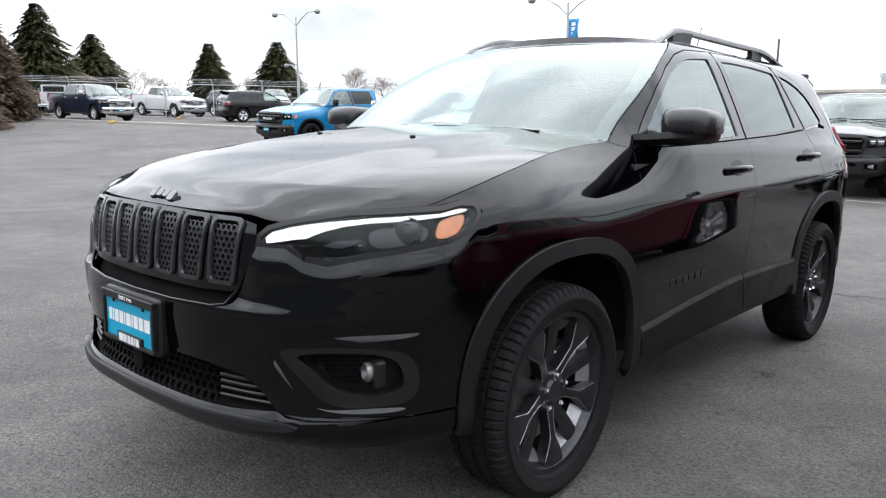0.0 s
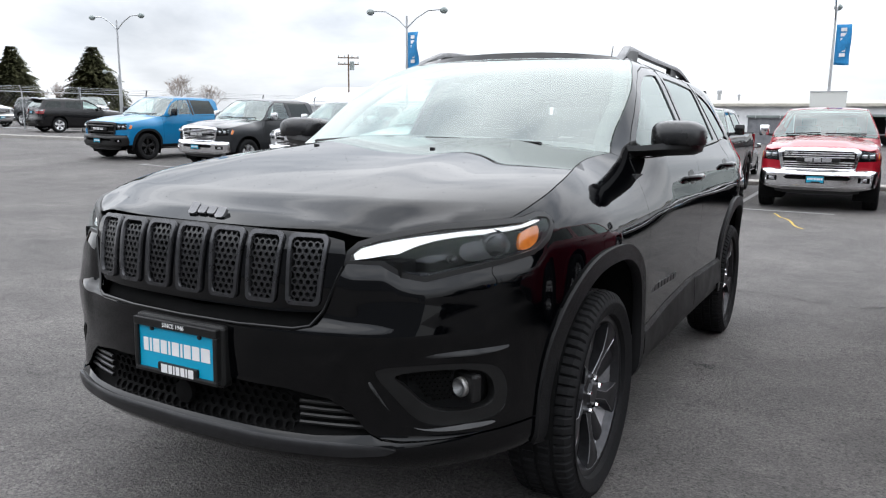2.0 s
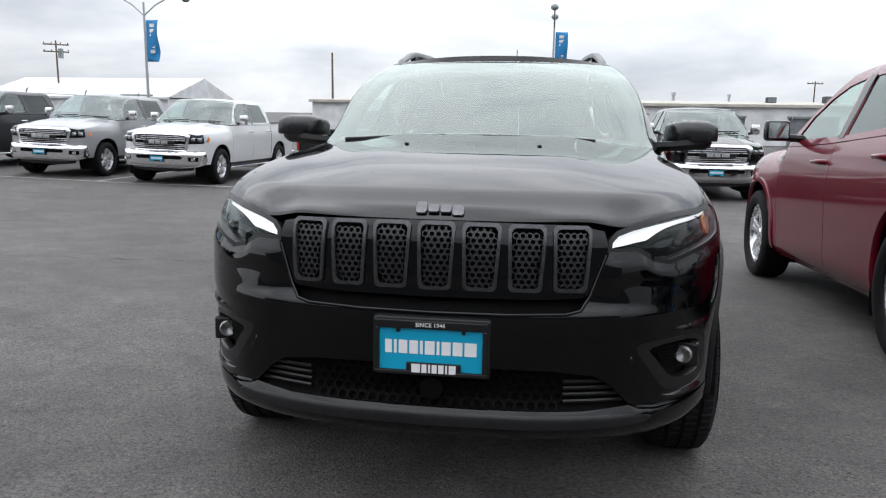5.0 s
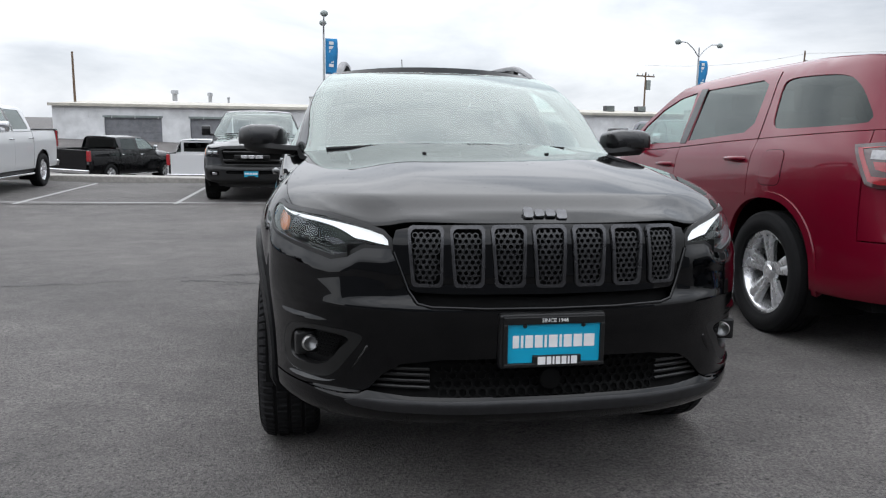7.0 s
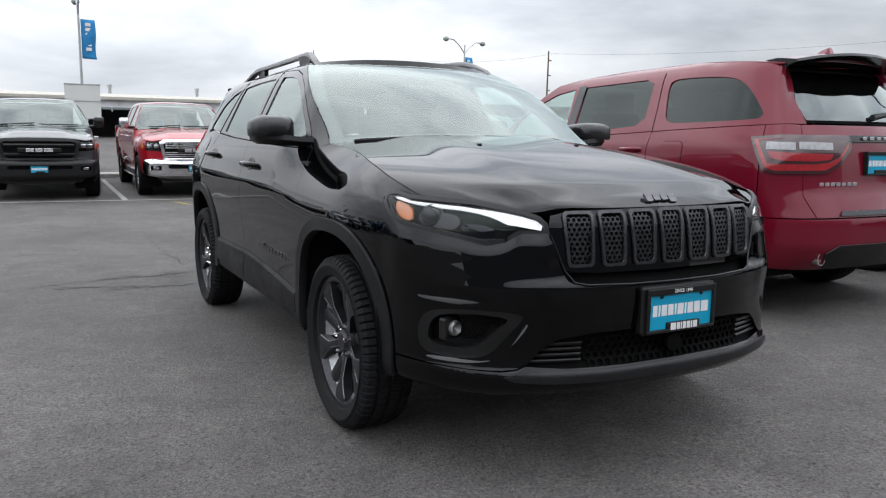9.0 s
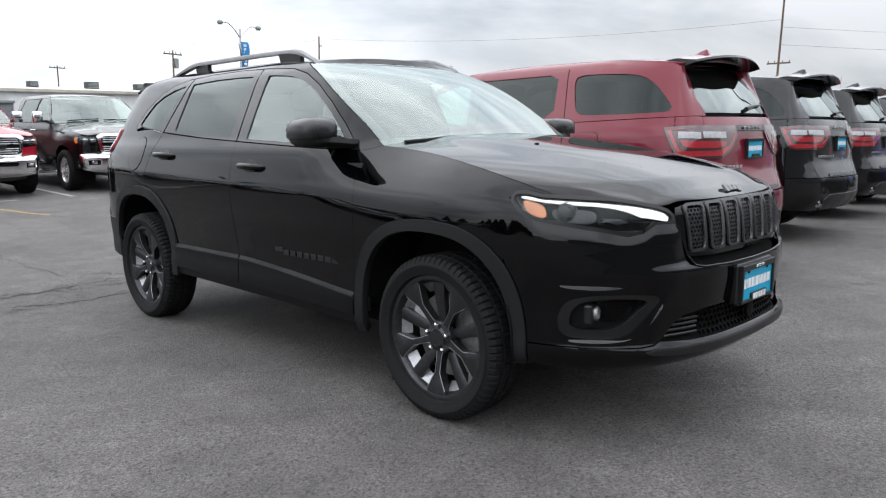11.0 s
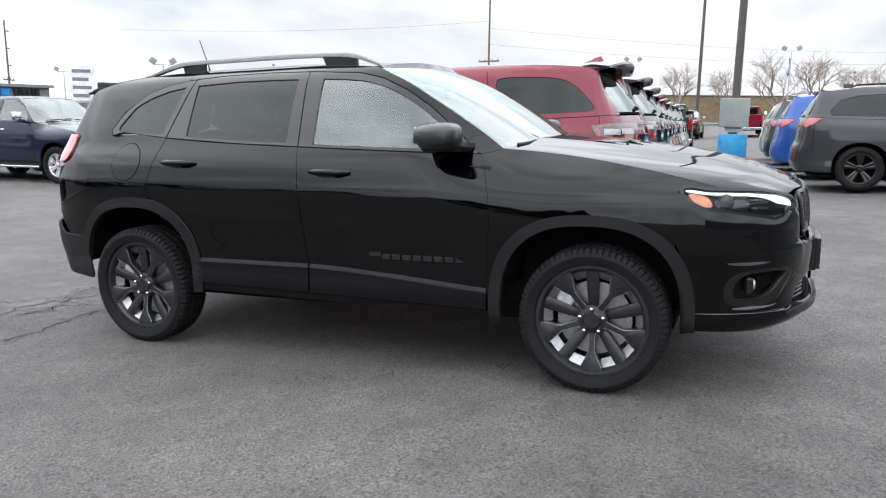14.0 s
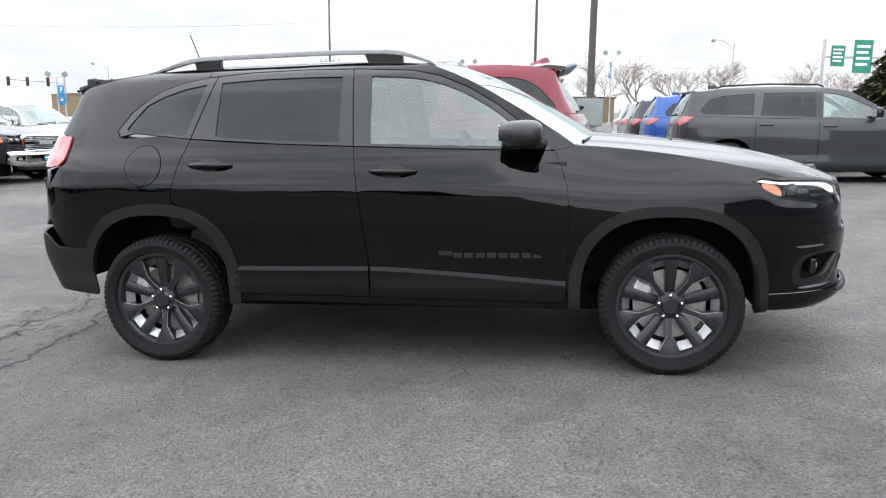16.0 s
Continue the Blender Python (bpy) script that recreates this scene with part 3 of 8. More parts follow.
        for i in range(nuts):
            a = n0 + 2 * math.pi * i / nuts
            b = lathe([(0.0, 0.0), (0.0, 0.0), (face - 0.012, 0.010), (face - 0.004, 0.008), (face, 0.0)], 6)
            b.transform(Matrix.Translation((0, 0.057 * math.cos(a), 0.057 * math.sin(a))))
            part("wheel_nut", b, chrome, ob)
    else:
        # plain backing disc, its black standing in for shade between the spokes
        part("brake_disc", lathe([(-0.02, 0.0), (-0.02, rim * 0.9), (-0.04, rim * 0.9), (-0.04, 0.0)], 24), void_black, ob)
    return ob


# ---- lettering and plates ----
def lettering(text, size, mat, parent, m, name="lettering", depth=0.002, label="", space=1.0, shear=0.0, bold=0.0):
    cu = bpy.data.curves.new(name, "FONT")
    cu.body, cu.size, cu.extrude, cu.align_x, cu.align_y = text, size, depth, "CENTER", "CENTER"
    cu.space_character, cu.shear, cu.offset, cu.resolution_u = space, shear, bold, 3
    tmp = bpy.data.objects.new(name, cu)
    scene.collection.objects.link(tmp)
    me = bpy.data.meshes.new_from_object(tmp.evaluated_get(bpy.context.evaluated_depsgraph_get()))
    bpy.data.objects.remove(tmp)
    me.name = name
    me.materials.clear()
    me.materials.append(mat)
    ob = new(name, me)
    ob.parent = parent
    ob.matrix_local = m
    if label:
        ob["label"] = label
    return ob


def mark_bars(widths, height, gap, mat, parent, m, name="badge", depth=0.004, label="", slant=0.0, cut=0.0):
    """A name badge as plain upright blocks; local x across, y up, standing towards +z."""
    x = -(sum(widths) + gap * (len(widths) - 1)) / 2
    for i, w in enumerate(widths):
        bm = bmesh.new()
        add_box(bm, x, x + w, -height / 2, height / 2, 0.0, depth, min(w * 0.12, height * 0.12, depth * 0.45))
        if cut and i % 2 == 0:
            add_box(bm, x + w * 0.3, x + w * 0.7, -height * 0.5 - cut, -height * 0.4, 0.0, depth)
        for v in bm.verts:
            v.co.x += slant * v.co.y
        part(name + "_bar", bm, mat, parent, label, m)
        x += w + gap


def dealer_plate(parent, m, deep=0.02, fine=True):
    """A teal dealer plate in a black frame; local x across, z up, facing -y."""
    bm = bmesh.new()
    add_box(bm, -0.156, 0.156, -0.012, deep, 0.0525, 0.0765, 0.003)
    add_box(bm, -0.156, 0.156, -0.012, deep, -0.0765, -0.0645, 0.003)
    add_box(bm, -0.156, -0.142, -0.012, deep, -0.066, 0.054, 0.003)
    add_box(bm, 0.142, 0.156, -0.012, deep, -0.066, 0.054, 0.003)
    add_box(bm, -0.066, 0.084, -0.012, deep, -0.066, -0.042, 0.003)
    ob = part("dealer_plate", bm, satin_black, parent, "teal dealer plate in a black frame", m)
    part("plate_sheet", box(-0.145, 0.145, -0.004, 0.0, -0.070, 0.056), teal, ob, "teal plate with white lettering")
    front = Matrix.Rotation(radians(90), 4, "X")
    mark_bars([0.019, 0.008, 0.024, 0.024, 0.008, 0.027, 0.008, 0.025, 0.027, 0.033], 0.038, 0.0055, white_print, ob, Matrix.Translation((0, -0.0042, 0.0)) @ front, "plate_mark", 0.0008)
    if fine:
        lettering("SINCE 1946", 0.0165, white_print, ob, Matrix.Translation((0, -0.0135, 0.0645)) @ front, "frame_lettering", 0.0006)
        mark_bars([0.024, 0.014, 0.006, 0.014, 0.015, 0.006, 0.019], 0.024, 0.004, white_print, ob, Matrix.Translation((0.01, -0.0122, -0.057)) @ front, "frame_mark", 0.0008)
        for x in (-0.09, 0.09):
            part("bolt", lathe([(0.0, 0.0), (0.0, 0.0), (0.0, 0.007), (0.004, 0.006), (0.005, 0.0)], 10, "z"), satin_black, ob, "", Matrix.Translation((x, -0.004, 0.047)) @ front)
    return ob


# ---- the black compact SUV ----
def hex_mesh(poly, cell, wall, F, mat, parent, name, label=""):
    """An open honeycomb cut to an outline on a surface."""
    arr = np.array(poly)
    lo, hi = arr.min(0), arr.max(0)
    verts, faces = [], []
    dx, dz = cell * 1.0, cell * 0.80
    rows = int((hi[1] - lo[1]) / dz) + 2
    cols = int((hi[0] - lo[0]) / dx) + 2
    flat = []
    for j in range(rows):
        for i in range(cols):
            cx, cz = lo[0] + (i + 0.5 * (j % 2)) * dx, lo[1] + j * dz
            flat.append((cx, cz))
    ok = inside(arr, np.array(flat))
    for (cx, cz), good in zip(flat, ok):
        if not good:
            continue
        base = len(verts)
        for deep, r in ((0.0, cell * 0.56), (0.0, cell * 0.56 - wall), (-0.010, cell * 0.56 - wall)):
            for k in range(6):
                a = radians(60 * k + 30)
                p = F(np.array([cx + r * math.cos(a)]), np.array([cz + r * 0.92 * math.sin(a)]))[0]
                verts.append(p + (0, -deep if deep == 0 else 0.010, 0))
        for k in range(6):
            n = (k + 1) % 6
            faces.append((base + k, base + n, base + 6 + n, base + 6 + k))
            faces.append((base + 6 + k, base + 6 + n, base + 12 + n, base + 12 + k))
    return tagged(mesh_object(name, verts, faces, mat, parent, label, flat=True), kind="stuff")


def ring_on(outer, inner, F, h, mat, parent, name, label="", proud=0.004, thick=0.012, mirror=False):
    return panel(name, outer, F, h, mat, parent, label, gap=0.0, thick=thick, holes=[inner], mirror=mirror, proud=proud)


def build_black_suv(m):
    car = thing("black_suv", m, "black compact SUV with seven-slot grille, parked on asphalt", "car")
    S = Shell(
        plan=[(0, -0.955), (0.25, -0.943), (0.45, -0.898), (0.62, -0.812), (0.75, -0.670), (0.84, -0.48), (0.892, -0.25), (0.91, 0), (0.905, 0.4), (0.90, 1.2), (0.905, 2.2), (0.912, 2.7), (0.897, 3.06), (0.845, 3.36), (0.72, 3.53), (0.5, 3.61), (0.25, 3.64), (0, 3.65)],
        nose=[(0.22, 0.40), (0.27, 0.20), (0.305, 0.07), (0.335, 0.014), (0.365, -0.010), (0.395, -0.014), (0.415, 0.006), (0.45, 0.018), (0.55, 0.006), (0.63, 0.0), (0.68, 0.002), (0.71, 0.026), (0.80, 0.032), (0.88, 0.044), (0.93, 0.068), (0.97, 0.12)],
        fender=[(0.2, 0.3), (0.27, 0.10), (0.31, 0.035), (0.35, 0.015), (0.42, 0.012), (0.6, 0.006), (0.75, 0.0), (0.86, 0.006), (0.93, 0.026), (0.99, 0.062), (1.05, 0.118), (1.10, 0.176), (1.14, 0.226), (1.25, 0.32), (1.6, 0.48)],
        side=[(0.14, 0.25), (0.2, 0.09), (0.25, 0.045), (0.30, 0.02), (0.42, 0.014), (0.5, 0.02), (0.6, 0.016), (0.75, 0.002), (0.9, 0.002), (0.96, 0.016), (1.04, 0.038), (1.10, 0.056), (1.16, 0.082), (1.25, 0.124), (1.40, 0.20), (1.50, 0.255), (1.56, 0.305), (1.60, 0.38), (1.63, 0.5)],
        tail=[(0.25, 0.45), (0.35, 0.22), (0.45, 0.08), (0.55, 0.015), (0.62, 0.0), (0.68, 0.0), (0.74, 0.02), (0.8, 0.06), (1.1, 0.09), (1.25, 0.17), (1.45, 0.38), (1.55, 0.49), (1.63, 0.60)],
        blend=(0.1, 0.95),
    )
    H = 0.03
    fl, fc, bk = S.flank, S.face, S.back
    # outlines shared by neighbours: (y, z) along the side
    hood_line = [(-0.54, 0.962), (-0.4, 1.003), (-0.2, 1.048), (0, 1.083), (0.2, 1.110), (0.36, 1.128), (0.46, 1.137)]
    arch_f = dict(cx=0.02, cz=0.37, rx=0.475, rz=0.473, power=2.5)
    arch_r = dict(cx=2.705, cz=0.39, rx=0.472, rz=0.490, power=2.5)
    in_f = dict(cx=0.02, cz=0.37, rx=0.418, rz=0.424, power=2.5)
    in_r = dict(cx=2.712, cz=0.39, rx=0.415, rz=0.433, power=2.5)
    cut = pchip([(0.4, 0.452), (0.52, 0.458), (1.05, 0.500), (1.52, 0.526), (2.3, 0.526)])
    belt = pchip([(0.5, 1.112), (0.64, 1.118), (1.1, 1.137), (1.55, 1.158), (2.1, 1.187), (2.5, 1.218), (2.9, 1.262)])
    door_front = [(0.515, 0.460), (0.495, 0.62), (0.485, 0.80), (0.495, 0.93), (0.53, 1.05), (0.562, 1.115)]
    door_mid = [(1.515, 0.528), (1.535, 0.72), (1.56, 0.95), (1.585, 1.160)]
    door_rear = [(2.50, 1.217), (2.55, 1.08), (2.585, 0.96), (2.59, 0.892)]
    win_top = pchip([(0.60, 1.115), (0.72, 1.225), (0.85, 1.33), (1.0, 1.42), (1.15, 1.485), (1.3, 1.520), (1.6, 1.540), (2.0, 1.548), (2.35, 1.535), (2.6, 1.50), (2.76, 1.44), (2.86, 1.36), (2.93, 1.27)])
    screen_edge = [(0.46, 1.137), (0.60, 1.235), (0.8, 1.365), (1.0, 1.48), (1.14, 1.542), (1.22, 1.575)]
    roof_line = pchip([(1.22, 1.575), (1.5, 1.596), (1.9, 1.608), (2.4, 1.606), (2.8, 1.590), (3.1, 1.556), (3.3, 1.51)])
    both = (False, True)
    for mir in both:
        def P(name, poly, mat, label="", h=H, F=S, **k):
            return panel(name, poly, F, h, mat, car, label, mirror=mir, **k)
        # front wing
        arc_f = arc(n=30, a0=2, a1=140, **arch_f)
        wing = fl([(-0.375, 0.945), (-0.385, 0.960), (-0.40, 0.973), (-0.44, 0.977), (-0.50, 0.966), (-0.54, 0.962)] + [(y, float(pchip(hood_line)(y))) for y in np.linspace(-0.5, 0.46, 33)] + [(0.5, 1.125), (0.562, 1.115)] + door_front[::-1][1:] + [(p[0], p[1]) for p in arc_f])
        P("front_wing", wing, black_paint, gap=0)
        # doors with their handles
        for kind, front_edge, rear_edge, hy, hz in (("front", door_front, door_mid, 1.37, 1.032), ("rear", door_mid, door_rear, 2.365, 1.082)):
            if kind == "front":
                low = [(y, float(cut(y))) for y in np.linspace(1.515, 0.515, 14)]
                top = [(y, float(belt(y))) for y in np.linspace(0.562, 1.585, 14)]
                outline = door_front + top[1:] + door_mid[::-1] + low[1:-1]
            else:
                top = [(y, float(belt(y))) for y in np.linspace(1.585, 2.50, 12)]
                arc_r = arc(n=24, a0=108, a1=172, **arch_r)
                low = [(y, float(cut(y))) for y in np.linspace(2.24, 1.515, 10)]
                outline = door_mid + top[1:] + door_rear[1:] + arc_r + low[:-1]
            door = P(kind + "_door", fl(outline), black_paint)
            sg = -1 if mir else 1
            # pull handle over a scooped cup
            q = S.at(hy, hz)
            ns = [(hy - 0.125, -0.006, 0.0), (hy - 0.115, 0.008, 0.012), (hy - 0.05, 0.034, 0.017), (hy + 0.05, 0.036, 0.017), (hy + 0.11, 0.012, 0.013), (hy + 0.125, -0.006, 0.004)]
            path = []
            for yy, o, rr in ns:
                b = S.at(yy, hz + (yy - hy) * 0.03)
                path.append((sg * (b[0] + o), yy, b[2]))
            hb = tube(path, [max(0.006, r[2]) for r in ns], 10)
            part("door_handle", hb, black_paint, door, "", None, True, 60)
            cup = arc(hy + 0.01, hz, 0.075, 0.034, 0, 357, 28)
            panel("handle_cup", fl(cup), S, 0.02, satin_black, door, gap=0, thick=0.004, proud=0.0015, mirror=mir)
        # rear quarter, from the rear door round to the tail
        arc_q = arc(n=20, a0=12, a1=108, **arch_r)
        quarter = fl([(3.27, 0.60)] + [(3.38, 0.75)]) + [(float(S.sy(3.38)), 0.98), (float(S.sy(3.301)), 1.09), (float(S.sy(3.27)), 1.25), (float(S.sy(3.38)), 1.26)]
        quarter += fl([(3.49, 1.30), (3.44, 1.40), (3.34, 1.51)] + [(y, float(roof_line(y))) for y in (3.2, 3.0, 2.8, 2.6, 2.45)] + [(2.45, float(win_top(2.45)) + 0.022)]
                      + [(y, float(win_top(y)) + 0.022) for y in (2.6, 2.72, 2.80)] + [(2.885, 1.375), (2.955, 1.275), (2.935, 1.24), (2.9, 1.232)] + [(2.7, float(belt(2.7)) + 0.0025), (2.50, 1.2195)] + door_rear[1:] + arc_q[::-1][1:])
        P("rear_quarter", quarter, black_paint)
        # fuel flap
        if mir:
            P("fuel_flap", fl(arc(2.755, 1.085, 0.105, 0.105, 0, 352, 36)), black_paint, proud=0.0025, thick=0.006, gap=0)
            flap = P("fuel_flap_gap", fl(arc(2.755, 1.085, 0.109, 0.109, 0, 352, 36)), void_black, proud=0.0012, thick=0.002, gap=0)
            flap.name = "flap_gap"
        # painted frame over the side windows and down the screen pillar
        over = fl(screen_edge + [(y, float(roof_line(y))) for y in (1.5, 1.8, 2.1, 2.45)] + [(y, float(win_top(y)) + 0.024) for y in (2.45, 2.2, 1.9, 1.6, 1.3, 1.15, 1.0, 0.85, 0.72)] + [(0.585, 1.124), (0.562, 1.115), (0.5, 1.125)])
        P("cant_rail", over, black_paint)
        # black window surround as one frame with the panes let in
        wf = [(y, float(win_top(y)) - 0.016) for y in np.linspace(0.665, 1.52, 16)]
        pane_f = [(0.655, 1.136)] + wf[1:] + [(1.50, 1.172)] + [(y, float(belt(y)) + 0.018) for y in (1.2, 0.9, 0.72)]
        pane_r = [(1.67, 1.182)] + [(y, float(win_top(y)) - 0.018) for y in (1.68, 1.85, 2.1, 2.30, 2.365)] + [(2.362, 1.30), (2.36, 1.228), (2.25, float(belt(2.25)) + 0.018), (2.0, float(belt(2.0)) + 0.018)]
        pane_q = [(2.535, 1.240), (2.45, float(win_top(2.45)) - 0.014), (2.58, float(win_top(2.58)) - 0.015), (2.70, float(win_top(2.7)) - 0.016), (2.80, 1.405), (2.86, 1.335), (2.90, 1.282), (2.885, 1.264), (2.75, 1.250)]
        surround = fl([(0.575, 1.118)] + [(y, float(win_top(y)) + 0.022) for y in (0.62, 0.72, 0.85, 1.0, 1.15, 1.3, 1.6, 1.9, 2.2, 2.45, 2.6, 2.72, 2.80)] + [(2.882, 1.372), (2.952, 1.275), (2.932, 1.242)] + [(y, float(belt(y)) + 0.003) for y in (2.85, 2.5, 2.0, 1.55, 1.1, 0.7)])
        P("window_surround", surround, gloss_black, holes=[fl(pane_f), fl(pane_r), fl(pane_q)], gap=0.001)
        for nm, pane, g in (("front_window", pane_f, clear_glass), ("rear_window", pane_r, dark_glass), ("quarter_window", pane_q, dark_glass)):
            P(nm, fl(pane), g, gap=-0.003, thick=0.0, proud=-0.006)
        # cabin lining behind the frames
        lining = [(y, float(belt(y)) - 0.05) for y in np.linspace(0.62, 3.1, 12)] + [(3.25, 1.40), (3.2, 1.52)] + [(y, float(roof_line(y)) - 0.004) for y in (3.0, 2.6, 2.2, 1.8, 1.5, 1.3)] + [(1.2, 1.545), (1.0, 1.46), (0.8, 1.345), (0.68, 1.235)]
        P("window_lining", fl(lining), interior_dark, holes=[fl(shrink(q_, -0.012)) for q_ in (pane_f, pane_r, pane_q)], gap=0, thick=0, proud=-0.022)
        # door seam through the frame
        for y0, z0, y1, z1 in ((1.588, 1.163, 1.625, 1.56), (2.50, 1.222, 2.395, 1.553)):
            a, b = S.at(y0, z0), S.at(y1, z1)
            pts = []
            for f in np.linspace(0, 1, 8):
                q = S.at(y0 + (y1 - y0) * f, z0 + (z1 - z0) * f)
                pts.append(((-1 if mir else 1) * (q[0] + 0.0005), q[1], q[2]))
            part("frame_seam", tube(pts, 0.0028, 5), void_black, car)
        # cladding: wheel-arch flares, door strips, sill
        for o, i, a0, a1, k in ((arch_f, in_f, -5, 183, "front"), (arch_r, in_r, 12, 183, "rear")):
            outer = arc(n=44, a0=a0, a1=a1, **o)
            inner = arc(n=44, a0=a0 - 1, a1=a1 + 1, **i)
            P("arch_flare", fl(outer + inner[::-1]), cladding, proud=0.012, thick=0.035, gap=0)
        for y0, y1 in ((0.505, 1.512), (1.518, 2.262)):
            top = [(y, float(cut(y))) for y in np.linspace(y0, y1, 10)]
            bot = [(y, 0.366 + 0.018 * (y - 0.5)) for y in np.linspace(y1, y0, 10)]
            cl = P("door_cladding", fl(top[::-1] + bot[::-1]), door_plastic, proud=0.012, thick=0.02)
            sg = -1 if mir else 1
            rows = []
            for y in np.linspace(y0 + 0.003, y1 - 0.003, 16):
                zc_ = float(cut(y))
                rows.append([tuple(S.at(y, zc_ + dz) * (sg, 1, 1) + (sg * o, 0, 0)) for dz, o in ((0.016, 0.0012), (0.010, 0.0035), (-0.001, 0.0115), (-0.006, 0.0128))])
            lv = [v for r in rows for v in r]
            lf = [(4 * i + k, 4 * i + k + 1, 4 * i + k + 5, 4 * i + k + 4) for i in range(15) for k in range(3)]
            mesh_object("cladding_ledge", lv, [f[::-1] for f in lf] if mir else lf, cladding, cl)
        sill_top = [(y, 0.364 + 0.018 * (y - 0.5)) for y in np.linspace(0.44, 2.30, 10)]
        P("sill", fl([(0.44, 0.325), (2.30, 0.357)] + sill_top[::-1]), door_plastic, thick=0.03)
        # tail lamp and rear bumper
        lamp = fl([(3.27, 1.25), (3.27, 1.12), (3.301, 1.09)]) + [(float(S.sy(3.38)), 1.08), (float(S.sr(0.55)), 1.10), (float(S.sr(0.55)), 1.22), (float(S.sy(3.50)), 1.25)]
        P("tail_lamp", lamp, red_lens, proud=0.012, h=0.02)
        bump_r = fl([(3.12, 0.635), (3.115, 0.50), (3.09, 0.40), (3.10, 0.372), (3.2, 0.380)]) + [(float(S.sr(0.5)), 0.42), (float(S.sr(0.0)), 0.42), (float(S.sr(0.0)), 0.72), (float(S.sr(0.6)), 0.72), (float(S.sy(3.44)), 0.70), (float(S.sy(3.36)), 0.64)]
        P("rear_bumper", bump_r, cladding, proud=0.008)
        hatch = [(float(S.sy(3.38)), 0.76), (float(S.sr(0.0)), 0.73), (float(S.sr(0.0)), 1.08), (float(S.sr(0.56)), 1.08), (float(S.sy(3.38)), 1.06)]
        P("tailgate_skin", hatch, black_paint)
        glass_r = [(float(S.sr(0.0)), 1.24), (float(S.sr(0.56)), 1.24), (float(S.sy(3.50)), 1.27), (float(S.sy(3.48)), 1.38), (float(S.sy(3.42)), 1.5), (float(S.sr(0.5)), 1.5), (float(S.sr(0.0)), 1.5)]
        P("rear_screen", glass_r, dark_glass, thick=0)
        # front bumper skin with its openings
        fog_out = [(0.556, 0.590), (0.60, 0.600), (0.68, 0.603), (0.75, 0.598), (0.792, 0.578), (0.806, 0.51), (0.80, 0.445), (0.76, 0.434), (0.69, 0.435), (0.645, 0.456), (0.60, 0.520), (0.565, 0.566)]
        fog_out = rounded(fog_out)
        skin = fc([(0.0, 0.528), (0.33, 0.522), (0.45, 0.505), (0.50, 0.475), (0.545, 0.425), (0.575, 0.410), (0.62, 0.404), (0.70, 0.402), (0.80, 0.404)]) + fl([(-0.43, 0.408), (-0.397, 0.43), (-0.41, 0.60), (-0.385, 0.68), (-0.345, 0.77), (-0.335, 0.80), (-0.375, 0.945), (-0.39, 0.945), (-0.42, 0.912), (-0.49, 0.868)]) + fc([(0.72, 0.830), (0.66, 0.812), (0.615, 0.822), (0.565, 0.852), (0.485, 0.852), (0.46, 0.80), (0.435, 0.735), (0.405, 0.695), (0.36, 0.687), (0.20, 0.683), (0.0, 0.682)])
        lo_edge = pchip(fc([(0.46, 0.845), (0.57, 0.848), (0.615, 0.822), (0.66, 0.812), (0.73, 0.830)]) + fl([(-0.48, 0.868), (-0.42, 0.905), (-0.385, 0.945)]))
        sa, sb_ = float(S.sx(0.44)), float(S.sy(-0.40))
        nose_cut, sx46, sx52 = S.cuts[0], float(S.sx(0.45)), float(S.sx(0.63))
        def shoulder(s_, z_):
            s_, z_ = np.asarray(s_, float), np.asarray(z_, float)
            q = S(s_, z_)
            e = lo_edge(np.clip(s_, sa, sb_ + 0.02)) + 0.004
            w = smooth(sa - 0.01, sa + 0.07, s_) * smooth(sb_ + 0.01, sb_ - 0.12, s_) * smooth(e + 0.012, e - 0.045, z_) * smooth(0.50, 0.77, z_)
            nx, ny = np.interp(s_, S.s, S.nx), np.interp(s_, S.s, S.ny)
            step = nose_cut(z_) - np.interp(z_, [0.60, 0.66, 0.86], [0.0, 0.0, 0.060])
            fill = np.clip(step, 0, 0.03) * ny * ny * smooth(sx46, sx52, s_) * smooth(0.85, 0.82, z_)
            return q + (0.012 * w + fill)[..., None] * np.stack([nx, ny, 0 * nx], -1)
        P("front_bumper", skin, black_paint, F=shoulder, h=0.013, holes=[fc(fog_out)], gap=0.001, thick=0.02)
        # chin spoiler and its satin lip
        chin = fc([(0.0, 0.412), (0.42, 0.412), (0.55, 0.420), (0.575, 0.408), (0.62, 0.402), (0.70, 0.402), (0.80, 0.402)]) + fl([(-0.43, 0.404), (-0.40, 0.345), (-0.45, 0.322)]) + fc([(0.75, 0.308), (0.55, 0.296), (0.3, 0.30), (0.0, 0.30)])
        across = lambda q: q + [(-s_, z_) for s_, z_ in q[::-1] if abs(s_) > 1e-6]
        if not mir:
            panel("chin_spoiler", across(chin), S, 0.022, black_paint, car)
        lip = fc([(0.0, 0.402), (0.3, 0.401), (0.5, 0.401), (0.57, 0.398), (0.61, 0.386), (0.585, 0.372), (0.5, 0.366), (0.3, 0.365), (0.0, 0.365)])
        if not mir:
            panel("skid_lip", across(lip), S, 0.012, badge_dark, car, "dark metal skid lip", proud=0.010, thick=0.014)
        # fog lamp bezel, bowl and lamp
        fin = [(0.590, 0.576), (0.66, 0.588), (0.742, 0.584), (0.775, 0.562), (0.786, 0.51), (0.782, 0.472), (0.74, 0.467), (0.70, 0.470), (0.663, 0.492), (0.625, 0.545)]
        fin = rounded(fin)
